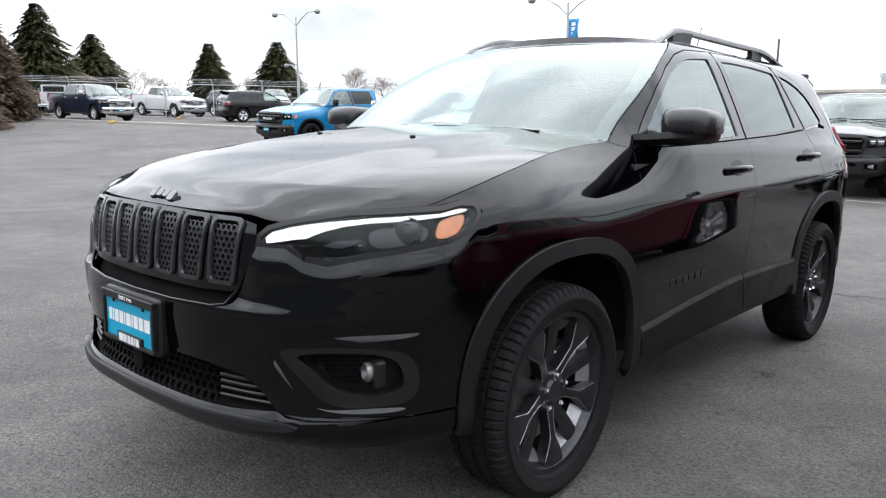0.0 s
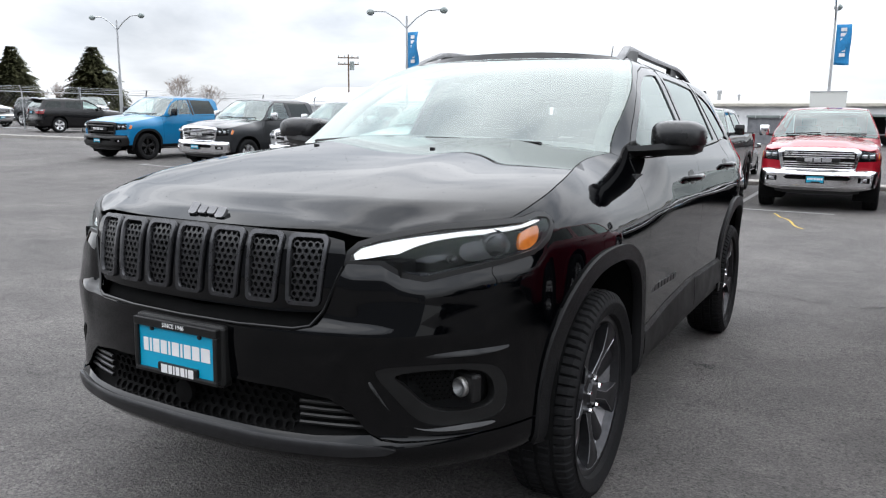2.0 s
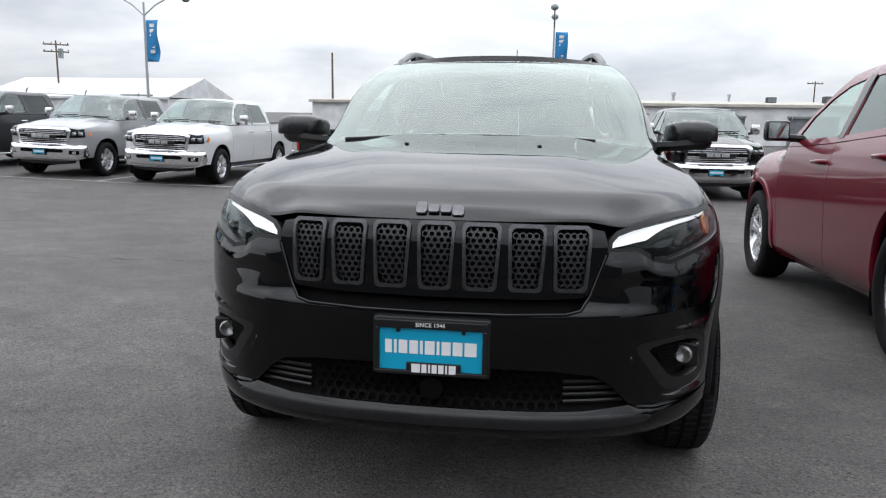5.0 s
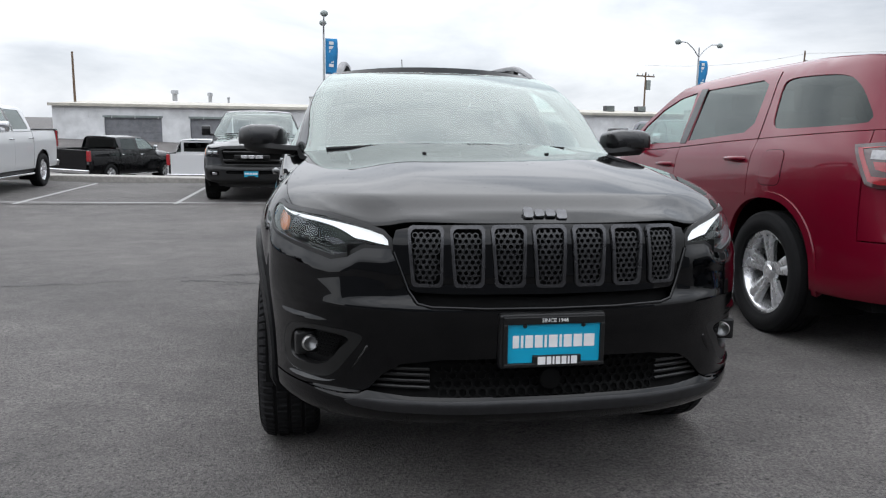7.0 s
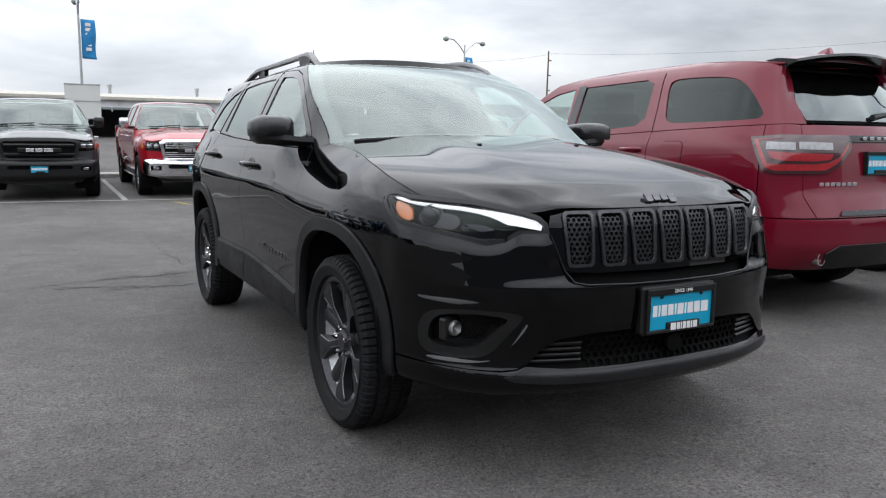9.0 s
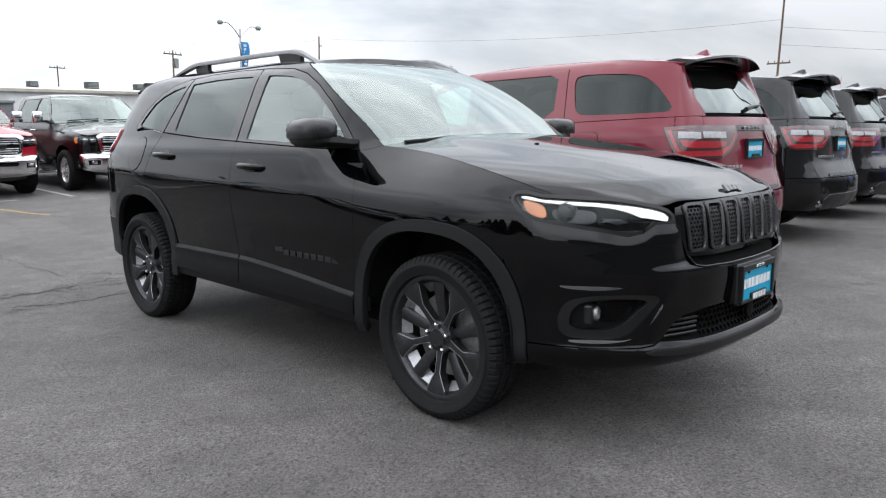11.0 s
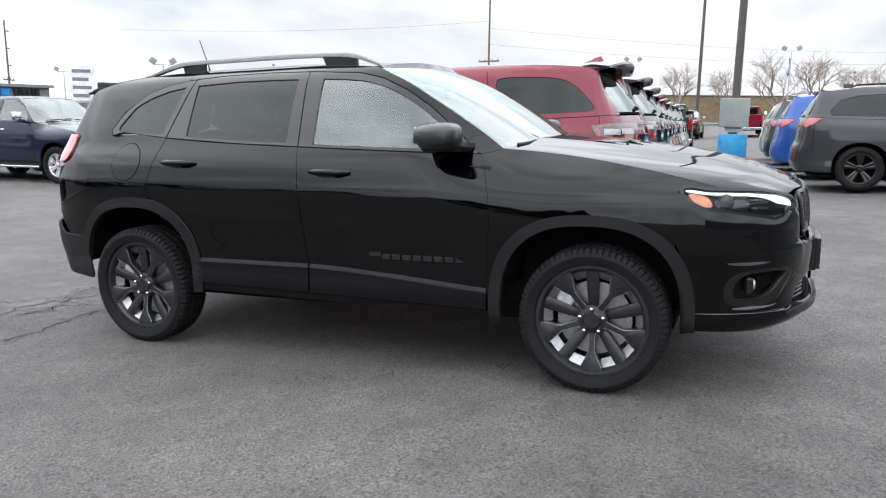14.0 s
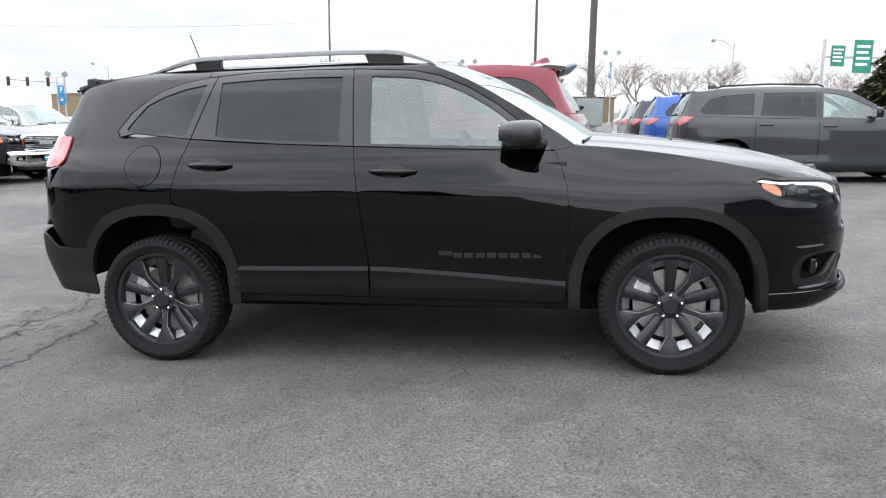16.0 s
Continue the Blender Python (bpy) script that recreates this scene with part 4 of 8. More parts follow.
        ring_on(fc(fog_out), fc(fin), S, 0.012, satin_black, car, "fog_bezel", "", 0.002, 0.03, mir)
        bez = fc([(0.538, 0.562), (0.585, 0.490), (0.630, 0.441), (0.68, 0.423), (0.776, 0.420), (0.792, 0.430), (0.74, 0.433), (0.69, 0.435), (0.648, 0.453), (0.61, 0.502), (0.568, 0.562)])
        low_b = pchip(fc([(0.50, 0.62), (0.538, 0.562), (0.585, 0.490), (0.630, 0.441), (0.68, 0.423), (0.776, 0.420), (0.82, 0.430)]))
        def out_by(base, amount):
            def G(s_, z_):
                s_, z_ = np.asarray(s_, float), np.asarray(z_, float)
                nx, ny = np.interp(s_, S.s, S.nx), np.interp(s_, S.s, S.ny)
                return S(s_, z_) + amount(s_, z_)[..., None] * np.stack([nx, ny, 0 * nx], -1)
            return G
        P("bezel_trim", rounded(bez), gloss_black, F=out_by(S, lambda s_, z_: 0.011 * np.clip(1 - (z_ - low_b(s_)) / 0.022, 0, 1)), thick=0.012, h=0.008, gap=0)
        P("fog_bowl", fc(fin), cladding, proud=-0.045, thick=0.0, gap=-0.012)
        hex_mesh(fc([(0.61, 0.57), (0.70, 0.575), (0.70, 0.49), (0.66, 0.50)]), 0.014, 0.004, lambda s, z: S(s, z) * ((-1 if mir else 1), 1, 1) + (0, 0.035, 0), mesh_black, car, "bowl_honeycomb")
        q = S(S.sx(0.735), 0.53)
        sgn = -1 if mir else 1
        fog = lathe([(0.0, 0.026), (-0.022, 0.026), (-0.026, 0.022), (-0.020, 0.016), (-0.012, 0.0)], 28, "z")
        fm = Matrix.Translation((sgn * (q[0] - 0.008), q[1] + 0.02, 0.53)) @ Matrix.Rotation(radians(-18 * sgn), 4, "Z") @ Matrix.Rotation(radians(-90), 4, "X")
        fo = part("fog_lamp", fog, steel, car, "small clear fog lamp", fm, True, 40)
        part("lens", lathe([(-0.0255, 0.0235), (-0.029, 0.016), (-0.030, 0.0)], 24, "z"), lens_glass, fo)
        part("lamp_surround", box(-0.042, 0.042, -0.037, 0.037, -0.012, 0.02, 0.008), satin_black, fo)
        # creases of the bumper above the fog lamp
        crease = fc([(0.59, 0.616), (0.66, 0.630), (0.72, 0.640), (0.77, 0.645), (0.80, 0.640), (0.80, 0.626), (0.74, 0.620), (0.66, 0.614)])
        P("bumper_crease", rounded(crease), black_paint, F=out_by(S, lambda s_, z_: 0.013 * smooth(0.648, 0.616, z_) * smooth(float(S.sx(0.58)), float(S.sx(0.74)), s_) + 0.001), thick=0.012, h=0.009, gap=0)
        # slatted side intake
        for k in range(4):
            z = 0.432 + 0.019 * k
            p0, p1 = S(S.sx(0.365), z), S(S.sx(0.535 - 0.013 * k), z)
            sl = bmesh.new()
            add_tube(sl, [(sgn * p0[0], p0[1] + 0.012, z), (sgn * (p0[0] + p1[0]) / 2, (p0[1] + p1[1]) / 2 + 0.008, z), (sgn * p1[0], p1[1] + 0.012, z)], 0.0055, 6)
            part("intake_slat", sl, satin_black, car)
        # black sheet with the intake's shade in its colour
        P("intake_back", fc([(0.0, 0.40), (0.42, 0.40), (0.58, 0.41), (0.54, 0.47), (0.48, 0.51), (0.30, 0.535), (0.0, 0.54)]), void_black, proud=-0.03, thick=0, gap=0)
        # head lamp: dark housing, lit bar, projector, amber and clear cover
        lamp_poly = [(0.483, 0.850), (0.488, 0.880), (0.512, 0.902), (0.56, 0.918), (0.62, 0.932), (0.70, 0.948)]
        lamp_poly = fc(lamp_poly) + fl([(-0.50, 0.960), (-0.44, 0.972), (-0.40, 0.969), (-0.385, 0.955), (-0.39, 0.935), (-0.42, 0.905), (-0.48, 0.872)]) + fc([(0.73, 0.835), (0.66, 0.815), (0.615, 0.825), (0.57, 0.852)])
        # housing sheet coloured as dark as the lamp's shaded inside
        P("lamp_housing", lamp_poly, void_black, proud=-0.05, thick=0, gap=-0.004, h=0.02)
        ring_on(shrink(lamp_poly, -0.004), shrink(lamp_poly, 0.009), S, 0.02, satin_black, car, "lamp_bezel", "", 0.001, 0.05, mir)
        hi_s = fc([(0.483, 0.852), (0.488, 0.880), (0.512, 0.902), (0.56, 0.918), (0.62, 0.932), (0.70, 0.948)]) + fl([(-0.50, 0.960), (-0.44, 0.972), (-0.40, 0.969), (-0.385, 0.955)])
        lo_s = fc([(0.483, 0.850), (0.57, 0.852), (0.615, 0.825), (0.66, 0.815), (0.73, 0.835)]) + fl([(-0.48, 0.872), (-0.42, 0.905), (-0.39, 0.935), (-0.385, 0.953)])
        zt_, zb_ = pchip(hi_s), pchip(lo_s)
        s0_, s1_ = hi_s[0][0], hi_s[-1][0]
        def lamp_at(points):
            out = []
            for u, v in points:
                q = s0_ + u * (s1_ - s0_)
                out.append((q, float(zb_(q)) * (1 - v) + v * float(zt_(q))))
            return out
        bar = lamp_at([(0.02, 0.75), (0.06, 0.90), (0.14, 0.90), (0.3, 0.91), (0.5, 0.92), (0.7, 0.925), (0.85, 0.925), (0.955, 0.90), (0.955, 0.82), (0.85, 0.83), (0.7, 0.835), (0.5, 0.825), (0.38, 0.80), (0.30, 0.75), (0.25, 0.66), (0.21, 0.52), (0.16, 0.38), (0.09, 0.28), (0.03, 0.25)])
        P("running_light", bar, drl, "lit white running-light bar", proud=-0.018, thick=0.012, h=0.012, gap=0)
        amb = lamp_at([(0.775, 0.20), (0.80, 0.68), (0.86, 0.73), (0.935, 0.72), (0.935, 0.45), (0.90, 0.18), (0.84, 0.14)])
        P("turn_signal", rounded(amb), amber_lens, "amber side turn signal", proud=-0.022, thick=0.01, h=0.012, gap=0)
        inner = lamp_at([(0.50, 0.16), (0.48, 0.66), (0.60, 0.70), (0.765, 0.68), (0.745, 0.18), (0.62, 0.12)])
        P("lamp_module", rounded(inner), gloss_black, "", proud=-0.036, thick=0.012, h=0.015, gap=0)
        trim = lamp_at([(0.24, 0.10), (0.36, 0.12), (0.5, 0.09), (0.72, 0.08), (0.88, 0.10), (0.95, 0.45), (0.965, 0.45), (0.90, 0.04), (0.72, 0.02), (0.5, 0.03), (0.36, 0.05), (0.25, 0.04)])
        P("lamp_trim", trim, slot_grey, "", proud=-0.02, thick=0.008, h=0.012, gap=0)
        fin_ = lamp_at([(0.28, 0.38), (0.34, 0.50), (0.46, 0.46), (0.46, 0.36), (0.36, 0.30)])
        P("lamp_reflector", fin_, slot_grey, "", proud=-0.042, thick=0.006, h=0.012, gap=0)
        for u, v, rr in ((0.635, 0.42, 0.036), (0.44, 0.26, 0.012)):
            (q0, zz), = lamp_at([(u, v)])
            q = S(q0, zz)
            pj = lathe([(-0.02, rr * 1.15), (0.0, rr * 1.15), (0.0, rr), (0.006, rr * 0.93), (0.014, rr * 0.6), (0.017, 0.0)], 28, "z")
            pm = Matrix.Translation((sgn * (q[0] - 0.024), q[1] + 0.032, zz)) @ Matrix.Rotation(radians(42 * sgn), 4, "Z") @ Matrix.Rotation(radians(90), 4, "X")
            pr = part("projector", pj, slot_grey, car, "", pm, True, 40)
            part("projector_lens", lathe([(0.004, rr * 0.86), (0.016, rr * 0.6), (0.022, 0.0)], 24, "z"), gloss_black, pr)
        P("lamp_cover", shrink(lamp_poly, 0.004), lens_glass, proud=-0.002, thick=0, h=0.02, gap=0)
    # rounded upper edge of the bumper under the grille
    rim_pts = [(0.478, 0.845), (0.455, 0.79), (0.432, 0.732), (0.402, 0.694), (0.36, 0.686), (0.20, 0.682), (0.0, 0.681)]
    run = [tuple(S(S.sx(x), z) * (1, 1, 1) + (0, -0.002, -0.003)) for x, z in rim_pts]
    run = run + [(-x, y, z) for x, y, z in run[::-1][1:]]
    part("bumper_edge", tube(run, 0.0055, 8), black_paint, car, "", None, True, 60)
    # bonnet
    edge_y, edge_z = np.array(hood_line).T
    fe = pchip(hood_line)
    def fender_edge(v):
        y = -0.54 + v * (0.46 + 0.54)
        z = fe(y)
        q = S(S.sy(y), z)
        return q
    zc = pchip([(0.0, 0.925), (0.02, 0.940), (0.05, 0.962), (0.10, 0.990), (0.18, 1.020), (0.30, 1.055), (0.45, 1.087), (0.65, 1.122), (0.85, 1.152), (1.0, 1.170)])
    front_z = pchip([(0.0, 0.927), (0.40, 0.922), (0.47, 0.910), (0.50, 0.908), (0.56, 0.922), (0.62, 0.936), (0.72, 0.957), (0.8, 0.962)])
    corner_y = float(S(S.sx(float(fender_edge(np.zeros(1))[0, 0])), front_z(0.74))[1])
    def bonnet(a, b):
        a, b = np.asarray(a, float), np.asarray(b, float)
        v = np.clip(b / 1.30, -0.01, 1.01)
        u = a / 0.76
        e = fender_edge(np.clip(v, 0, 1))
        x = u * e[..., 0]
        fz = front_z(np.abs(x) * (1 - 0 * v))
        s0 = S.sx(np.clip(np.abs(u) * fender_edge(np.zeros(1))[0, 0], 0, 0.80))
        f = S(s0, front_z(np.abs(u) * 0.74))
        # the nose edge in plan, sliding back to the cowl line
        yb = 0.37 + 0.09 * u * u
        vv = np.clip(v, 0, 1)
        y = f[..., 1] * (1 - vv) + yb * vv
        y = y + (e[..., 1] - (corner_y * (1 - vv) + 0.46 * vv)) * np.abs(u) ** 4
        ze = e[..., 2]
        core = zc(vv)
        zz = ze + (core - ze) * (1 - np.abs(u) ** 3.2)
        # blend to the nose edge height near the front
        k = (1 - smooth(0.0, 0.14, vv))
        zz = zz * (1 - k) + k * np.minimum(zz, f[..., 2] + 0.9 * np.sqrt(vv + 1e-6) * 0.16)
        # raised centre with soft shoulders
        zz = zz + 0.014 * smooth(0.78, 0.46, np.abs(u) + 0.10 * (1 - vv)) * smooth(0.08, 0.5, vv)
        return np.stack([x, y, zz], -1)
    hood_poly = [(-0.76, 0.0)] + [(-0.76 + 1.52 * k / 24, 0.0) for k in range(1, 24)] + [(0.76, 0.0), (0.76, 1.30), (-0.76, 1.30)]
    panel("bonnet", hood_poly, bonnet, 0.028, black_paint, car, "", gap=0.0035, thick=0.006)
    # nose panel that carries the seven slots
    def nose_poly():
        right = [(0.0, 0.926), (0.40, 0.921), (0.475, 0.906), (0.483, 0.865), (0.458, 0.79), (0.438, 0.738), (0.41, 0.724), (0.30, 0.719), (0.0, 0.717)]
        return fc(right) + [(-s, z) for s, z in fc(right)[::-1][1:-1]]
    holes, frames = [], []
    for k in range(7):
        c = (k - 3) * 0.1262
        lean = (k - 3) * 0.0012
        w, w2 = 0.0545, 0.0465
        z0, z1 = 0.737 + 0.001 * abs(k - 3), 0.920 - 0.001 * abs(k - 3)
        def quad(g):
            x0, x1, zz0, zz1 = w - g, w2 - g, z0 + g, z1 - g
            r = 0.012
            return [(c + lean - x0, zz1 - r), (c + lean - x0 + r * 0.4, zz1 - r * 0.3), (c + lean - x0 + r, zz1), (c + lean + x0 - r, zz1), (c + lean + x0 - r * 0.4, zz1 - r * 0.3), (c + lean + x0, zz1 - r),
                    (c - lean + x1, zz0 + r), (c - lean + x1 - r * 0.4, zz0 + r * 0.3), (c - lean + x1 - r, zz0), (c - lean - x1 + r, zz0), (c - lean - x1 + r * 0.4, zz0 + r * 0.3), (c - lean - x1, zz0 + r)]
        frames.append((fc(quad(0.0)), fc(quad(0.0095)), fc(quad(0.012))))
    panel("nose_panel", nose_poly(), S, 0.025, black_paint, car, "", gap=0.0, thick=0.0, holes=[f[1] for f in frames])
    for o, i, hx in frames:
        fr = ring_on(o, i, S, 0.02, slot_grey, car, "grille_slot", "dark grey framed grille slot", 0.009, 0.02)
        hex_mesh(hx, 0.0195, 0.0034, lambda s, z: S(s, z) + (0, -0.001, 0), grille_grey, fr, "honeycomb")
        # sheet behind the honeycomb, painted with the darkness of the slot
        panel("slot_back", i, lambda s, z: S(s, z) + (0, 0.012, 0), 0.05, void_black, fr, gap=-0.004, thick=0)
    # added black sheet for the shade beneath the grille
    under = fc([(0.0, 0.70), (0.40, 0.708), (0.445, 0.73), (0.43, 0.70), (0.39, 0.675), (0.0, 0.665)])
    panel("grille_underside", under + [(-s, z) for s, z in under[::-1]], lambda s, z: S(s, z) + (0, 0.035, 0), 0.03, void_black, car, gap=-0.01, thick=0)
    low = fc([(0.0, 0.418), (0.335, 0.418), (0.352, 0.44), (0.350, 0.505), (0.28, 0.515), (0.0, 0.518)])
    hex_mesh(low + [(-s, z) for s, z in low[::-1][1:-1]], 0.030, 0.0042, lambda s, z: S(s, z) + (0, 0.016, 0), mesh_black, car, "lower_honeycomb")
    sensor = lathe([(0.0, 0.034), (-0.012, 0.032), (-0.014, 0.0)], 24, "z")
    part("radar_cover", sensor, mesh_black, car, "", Matrix.Translation((0.0, -0.940, 0.462)) @ Matrix.Rotation(radians(-90), 4, "X"), True)
    # plate bracket and plate, and the maker's badge on the bonnet
    part("plate_bracket", box(-0.164, 0.164, -0.968, -0.93, 0.500, 0.668, 0.01), satin_black, car)
    dealer_plate(car, Matrix.Translation((0.0, -0.971, 0.5845)) @ Matrix.Rotation(radians(1), 4, "X"))
    for k, (bw, bh, up) in enumerate(((0.030, 0.038, 0.002), (0.030, 0.025, 0.0), (0.030, 0.025, 0.0), (0.032, 0.034, -0.005))):
        at = Matrix.Translation((-0.052 + 0.035 * k, -0.852, 0.954)) @ Matrix.Rotation(radians(-40), 4, "X") @ Matrix.Translation((0, -0.005, up))
        part("maker_badge_bar", prism(rounded([(-bw / 2, -bh / 2), (bw / 2, -bh / 2), (bw / 2, bh / 2), (-bw / 2, bh / 2)], 1, 0.16), 0.009), badge_grey, car, "dark metal maker's badge", at)
    for sgn in (-1, 1):
        q = S.at(0.88, 0.60)
        mm = Matrix.Translation((sgn * (q[0] + 0.002), 0.845, 0.603)) @ Matrix.Rotation(radians(90 * sgn), 4, "Z") @ Matrix.Rotation(radians(90), 4, "X")
        mark_bars([0.046] * 8, 0.026, 0.012, badge_dark, car, mm, "door_badge", 0.003, "dark grey door badge")
        p = box(-0.035, 0.035, -0.004, 0.003, -0.008, 0.012)
        part("badge_bar", p, badge_dark, car, "", Matrix.Translation((sgn * (q[0] + 0.002), 1.11 if sgn < 0 else 0.58, 0.612)) @ Matrix.Rotation(radians(90 * sgn), 4, "Z"))
    # windscreen
    se = np.array(screen_edge)
    fy = pchip([(0, se[0][0])] + [(k / 5, se[k][0]) for k in range(1, 6)])
    fz = pchip([(0, se[0][1])] + [(k / 5, se[k][1]) for k in range(1, 6)])
    def screen(a, b):
        v = np.clip(np.asarray(b, float) / 0.80, 0, 1)
        u = np.asarray(a, float) / 0.70
        e = S(S.sy(fy(v)), fz(v))
        bow = (1 - u * u)
        return np.stack([u * e[..., 0], e[..., 1] - bow * (0.115 * (1 - v) + 0.09 * v), e[..., 2] + bow * np.interp(v, [0, 0.93, 1], [0.030, 0.013, 0.034])], -1)
    scr_poly = [(-0.70, 0.0), (0.70, 0.0), (0.70, 0.745), (-0.70, 0.745)]
    panel("roof_header", [(-0.70, 0.745), (0.70, 0.745), (0.70, 0.80), (-0.70, 0.80)], screen, 0.03, black_paint, car, gap=0.001, thick=0.01)
    panel("windscreen", scr_poly, screen, 0.04, screen_glass, car, gap=0.004, thick=0)
    def scr_band(poly, name):
        panel(name, poly, screen, 0.04, gloss_black, car, gap=0, thick=0.006, proud=-0.006)
    scr_band([(-0.70, 0.0), (0.70, 0.0), (0.70, 0.05), (-0.70, 0.05)], "cowl_band")
    scr_band([(-0.70, 0.73), (0.70, 0.73), (0.70, 0.745), (-0.70, 0.745)], "screen_band")
    scr_band(rounded([(-0.09, 0.67), (0.09, 0.67), (0.13, 0.74), (-0.13, 0.74)]), "sensor_band")
    # roof
    def roof(a, b):
        v = np.clip(np.asarray(b, float) / 2.1, 0, 1)
        u = np.asarray(a, float) / 0.6
        ye = 1.22 + v * (3.3 - 1.22)
        e = S(S.sy(ye), roof_line(ye))
        bow = 1 - u * u
        y = ye - bow * 0.09 * (1 - v) + bow * 0.07 * v
        return np.stack([u * e[..., 0], y, e[..., 2] + 0.034 * (1 - np.abs(u) ** 2.4)], -1)
    panel("roof", [(-0.6, 0), (0.6, 0), (0.6, 2.1), (-0.6, 2.1)], roof, 0.06, black_paint, car, gap=0.002)
    panel("roof_spoiler", [(-0.56, 1.9), (0.56, 1.9), (0.54, 2.1), (-0.54, 2.1)], lambda a, b: roof(a, b) + np.stack([0 * a, 0.01 * smooth(1.9, 2.1, b), 0.004 + 0.008 * smooth(1.88, 2.05, b)], -1), 0.05, black_paint, car, gap=0, thick=0.04)
    for sgn in (-1, 1):
        # roof rail: a flat bar that bends down to the roof at both ends, over two dark feet
        path = []
        for k in range(33):
            f = k / 32
            y = 1.165 + f * 1.70
            q = roof(np.array([0.60 * 0.95]), np.array([max(0.0, (y - 1.22) / 2.08 * 2.1)]))[0]
            lift = 0.056 * min(smooth(-0.02, 0.16, f), smooth(1.02, 0.82, f))
            path.append((sgn * (q[0] - 0.005), y, q[2] - 0.004 + lift - (0.03 * (1.22 - y) / 0.055 if y < 1.22 else 0)))
        rb = bmesh.new()
        rows = []
        for k, (x, y, z) in enumerate(path):
            e = min(1.0, 0.45 + 0.55 * min(k, 32 - k) / 4)
            w, hh = 0.019, 0.014 * e
            rows.append([rb.verts.new((x + dx * w, y, z + dz * hh)) for dx, dz in ((-1, -0.8), (-1, 0.5), (-0.6, 1), (0.6, 1), (1, 0.5), (1, -0.8))])
        for p, q in zip(rows, rows[1:]):
            for i in range(6):
                rb.faces.new((p[i], p[(i + 1) % 6], q[(i + 1) % 6], q[i]))
        rb.faces.new(rows[0])
        rb.faces.new(rows[-1][::-1])
        rail = part("roof_rail", rb, rail_grey, car, "grey satin roof rail", None, True, 50)
        for k0, k1, k2, k3 in ((4, 5, 6, 8), (24, 25, 26, 27)):
            fb = bmesh.new()
            zl = min(path[0][2], path[32][2], path[k0][2], path[k3][2]) - 0.03
            pts = [(path[k0][1], zl), (path[k0][1], path[k0][2] - 0.008), (path[k1][1], path[k1][2] - 0.008), (path[k2][1], path[k2][2] - 0.008), (path[k3][1], path[k3][2] - 0.008), ((path[k2][1] + path[k3][1]) / 2, zl)]
            ends = [[fb.verts.new((path[k1][0] + dx, y, z)) for y, z in pts] for dx in (-0.014, 0.014)]
            for i in range(6):
                fb.faces.new((ends[0][i], ends[0][(i + 1) % 6], ends[1][(i + 1) % 6], ends[1][i]))
            fb.faces.new(ends[0])
            fb.faces.new(ends[1][::-1])
            part("rail_foot", fb, satin_black, rail)
        # door mirror
        q = S.at(0.66, 1.135)
        mb = bmesh.new()
        r = bmesh.ops.create_uvsphere(mb, u_segments=28, v_segments=18, radius=1.0)
        for v in r["verts"]:
            x, y, z = v.co
            pw = lambda t, e: math.copysign(abs(t) ** e, t)
            v.co = Vector((pw(x, 0.55) * 0.108, pw(y, 0.7) * 0.120, pw(z, 0.55) * 0.064))
            if v.co.y > 0.085:
                v.co.y = 0.085
            if v.co.z < -0.030:
                v.co.z = -0.030
            v.co.z -= 0.10 * v.co.y * 0.4 * (1 if z > 0 else 0)
            v.co.x -= 0.14 * v.co.y
            if v.co.x > 0.05 and v.co.z > 0:
                v.co.z *= 1 - 2.2 * (v.co.x - 0.05)
        mm = Matrix.Translation((sgn * 0.932, 0.730, 1.205)) @ Matrix.Diagonal((sgn, 1, 1, 1))
        mb.transform(mm)
        mir = part("door_mirror", mb, mirror_cap, car, "black door mirror on a low dark base", None, True, 50)
        gb = box(-0.080, 0.070, 0.075, 0.0865, -0.028, 0.046, 0.002)
        gb.transform(mm)
        part("mirror_glass", gb, chrome, mir)
        ab = bmesh.new()
        rows = []
        for x, y0, y1, z0, z1 in ((q[0] - 0.03, 0.60, 0.70, 1.125, 1.168), (q[0] + 0.03, 0.605, 0.74, 1.128, 1.170), (0.90, 0.615, 0.80, 1.132, 1.180), (0.985, 0.635, 0.800, 1.138, 1.181), (1.018, 0.67, 0.79, 1.152, 1.181)):
            rows.append([ab.verts.new((sgn * x, y, z)) for y, z in ((y0, z1), (y0 - 0.004, (z0 + z1) / 2), (y0 + 0.02, z0), (y1 - 0.02, z0), (y1, (z0 + z1) / 2), (y1, z1))])
        for p, r_ in zip(rows, rows[1:]):
            for i in range(6):
                ab.faces.new((p[i], p[(i + 1) % 6], r_[(i + 1) % 6], r_[i]))
        ab.faces.new(rows[0])
        ab.faces.new(rows[-1][::-1])
        part("mirror_base", ab, satin_black, mir, "", None, True, 50)
        # inner wheel housings, with the arch's shade put into their black
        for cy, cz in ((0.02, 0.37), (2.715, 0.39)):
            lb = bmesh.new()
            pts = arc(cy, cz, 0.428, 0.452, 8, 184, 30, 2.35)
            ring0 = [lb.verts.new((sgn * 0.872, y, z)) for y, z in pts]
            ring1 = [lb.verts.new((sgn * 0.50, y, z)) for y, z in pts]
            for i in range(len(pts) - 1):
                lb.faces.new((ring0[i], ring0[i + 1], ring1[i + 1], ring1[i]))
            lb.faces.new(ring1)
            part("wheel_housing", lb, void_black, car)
        wheel(car, sgn * 0.795, 0.0, 0.345, 0.350, 0.267, 0.225, "hero", sgn)
        wheel(car, sgn * 0.795, 2.72, 0.345, 0.350, 0.267, 0.225, "hero", sgn)
        # wiper and washer jet
        wb = bmesh.new()
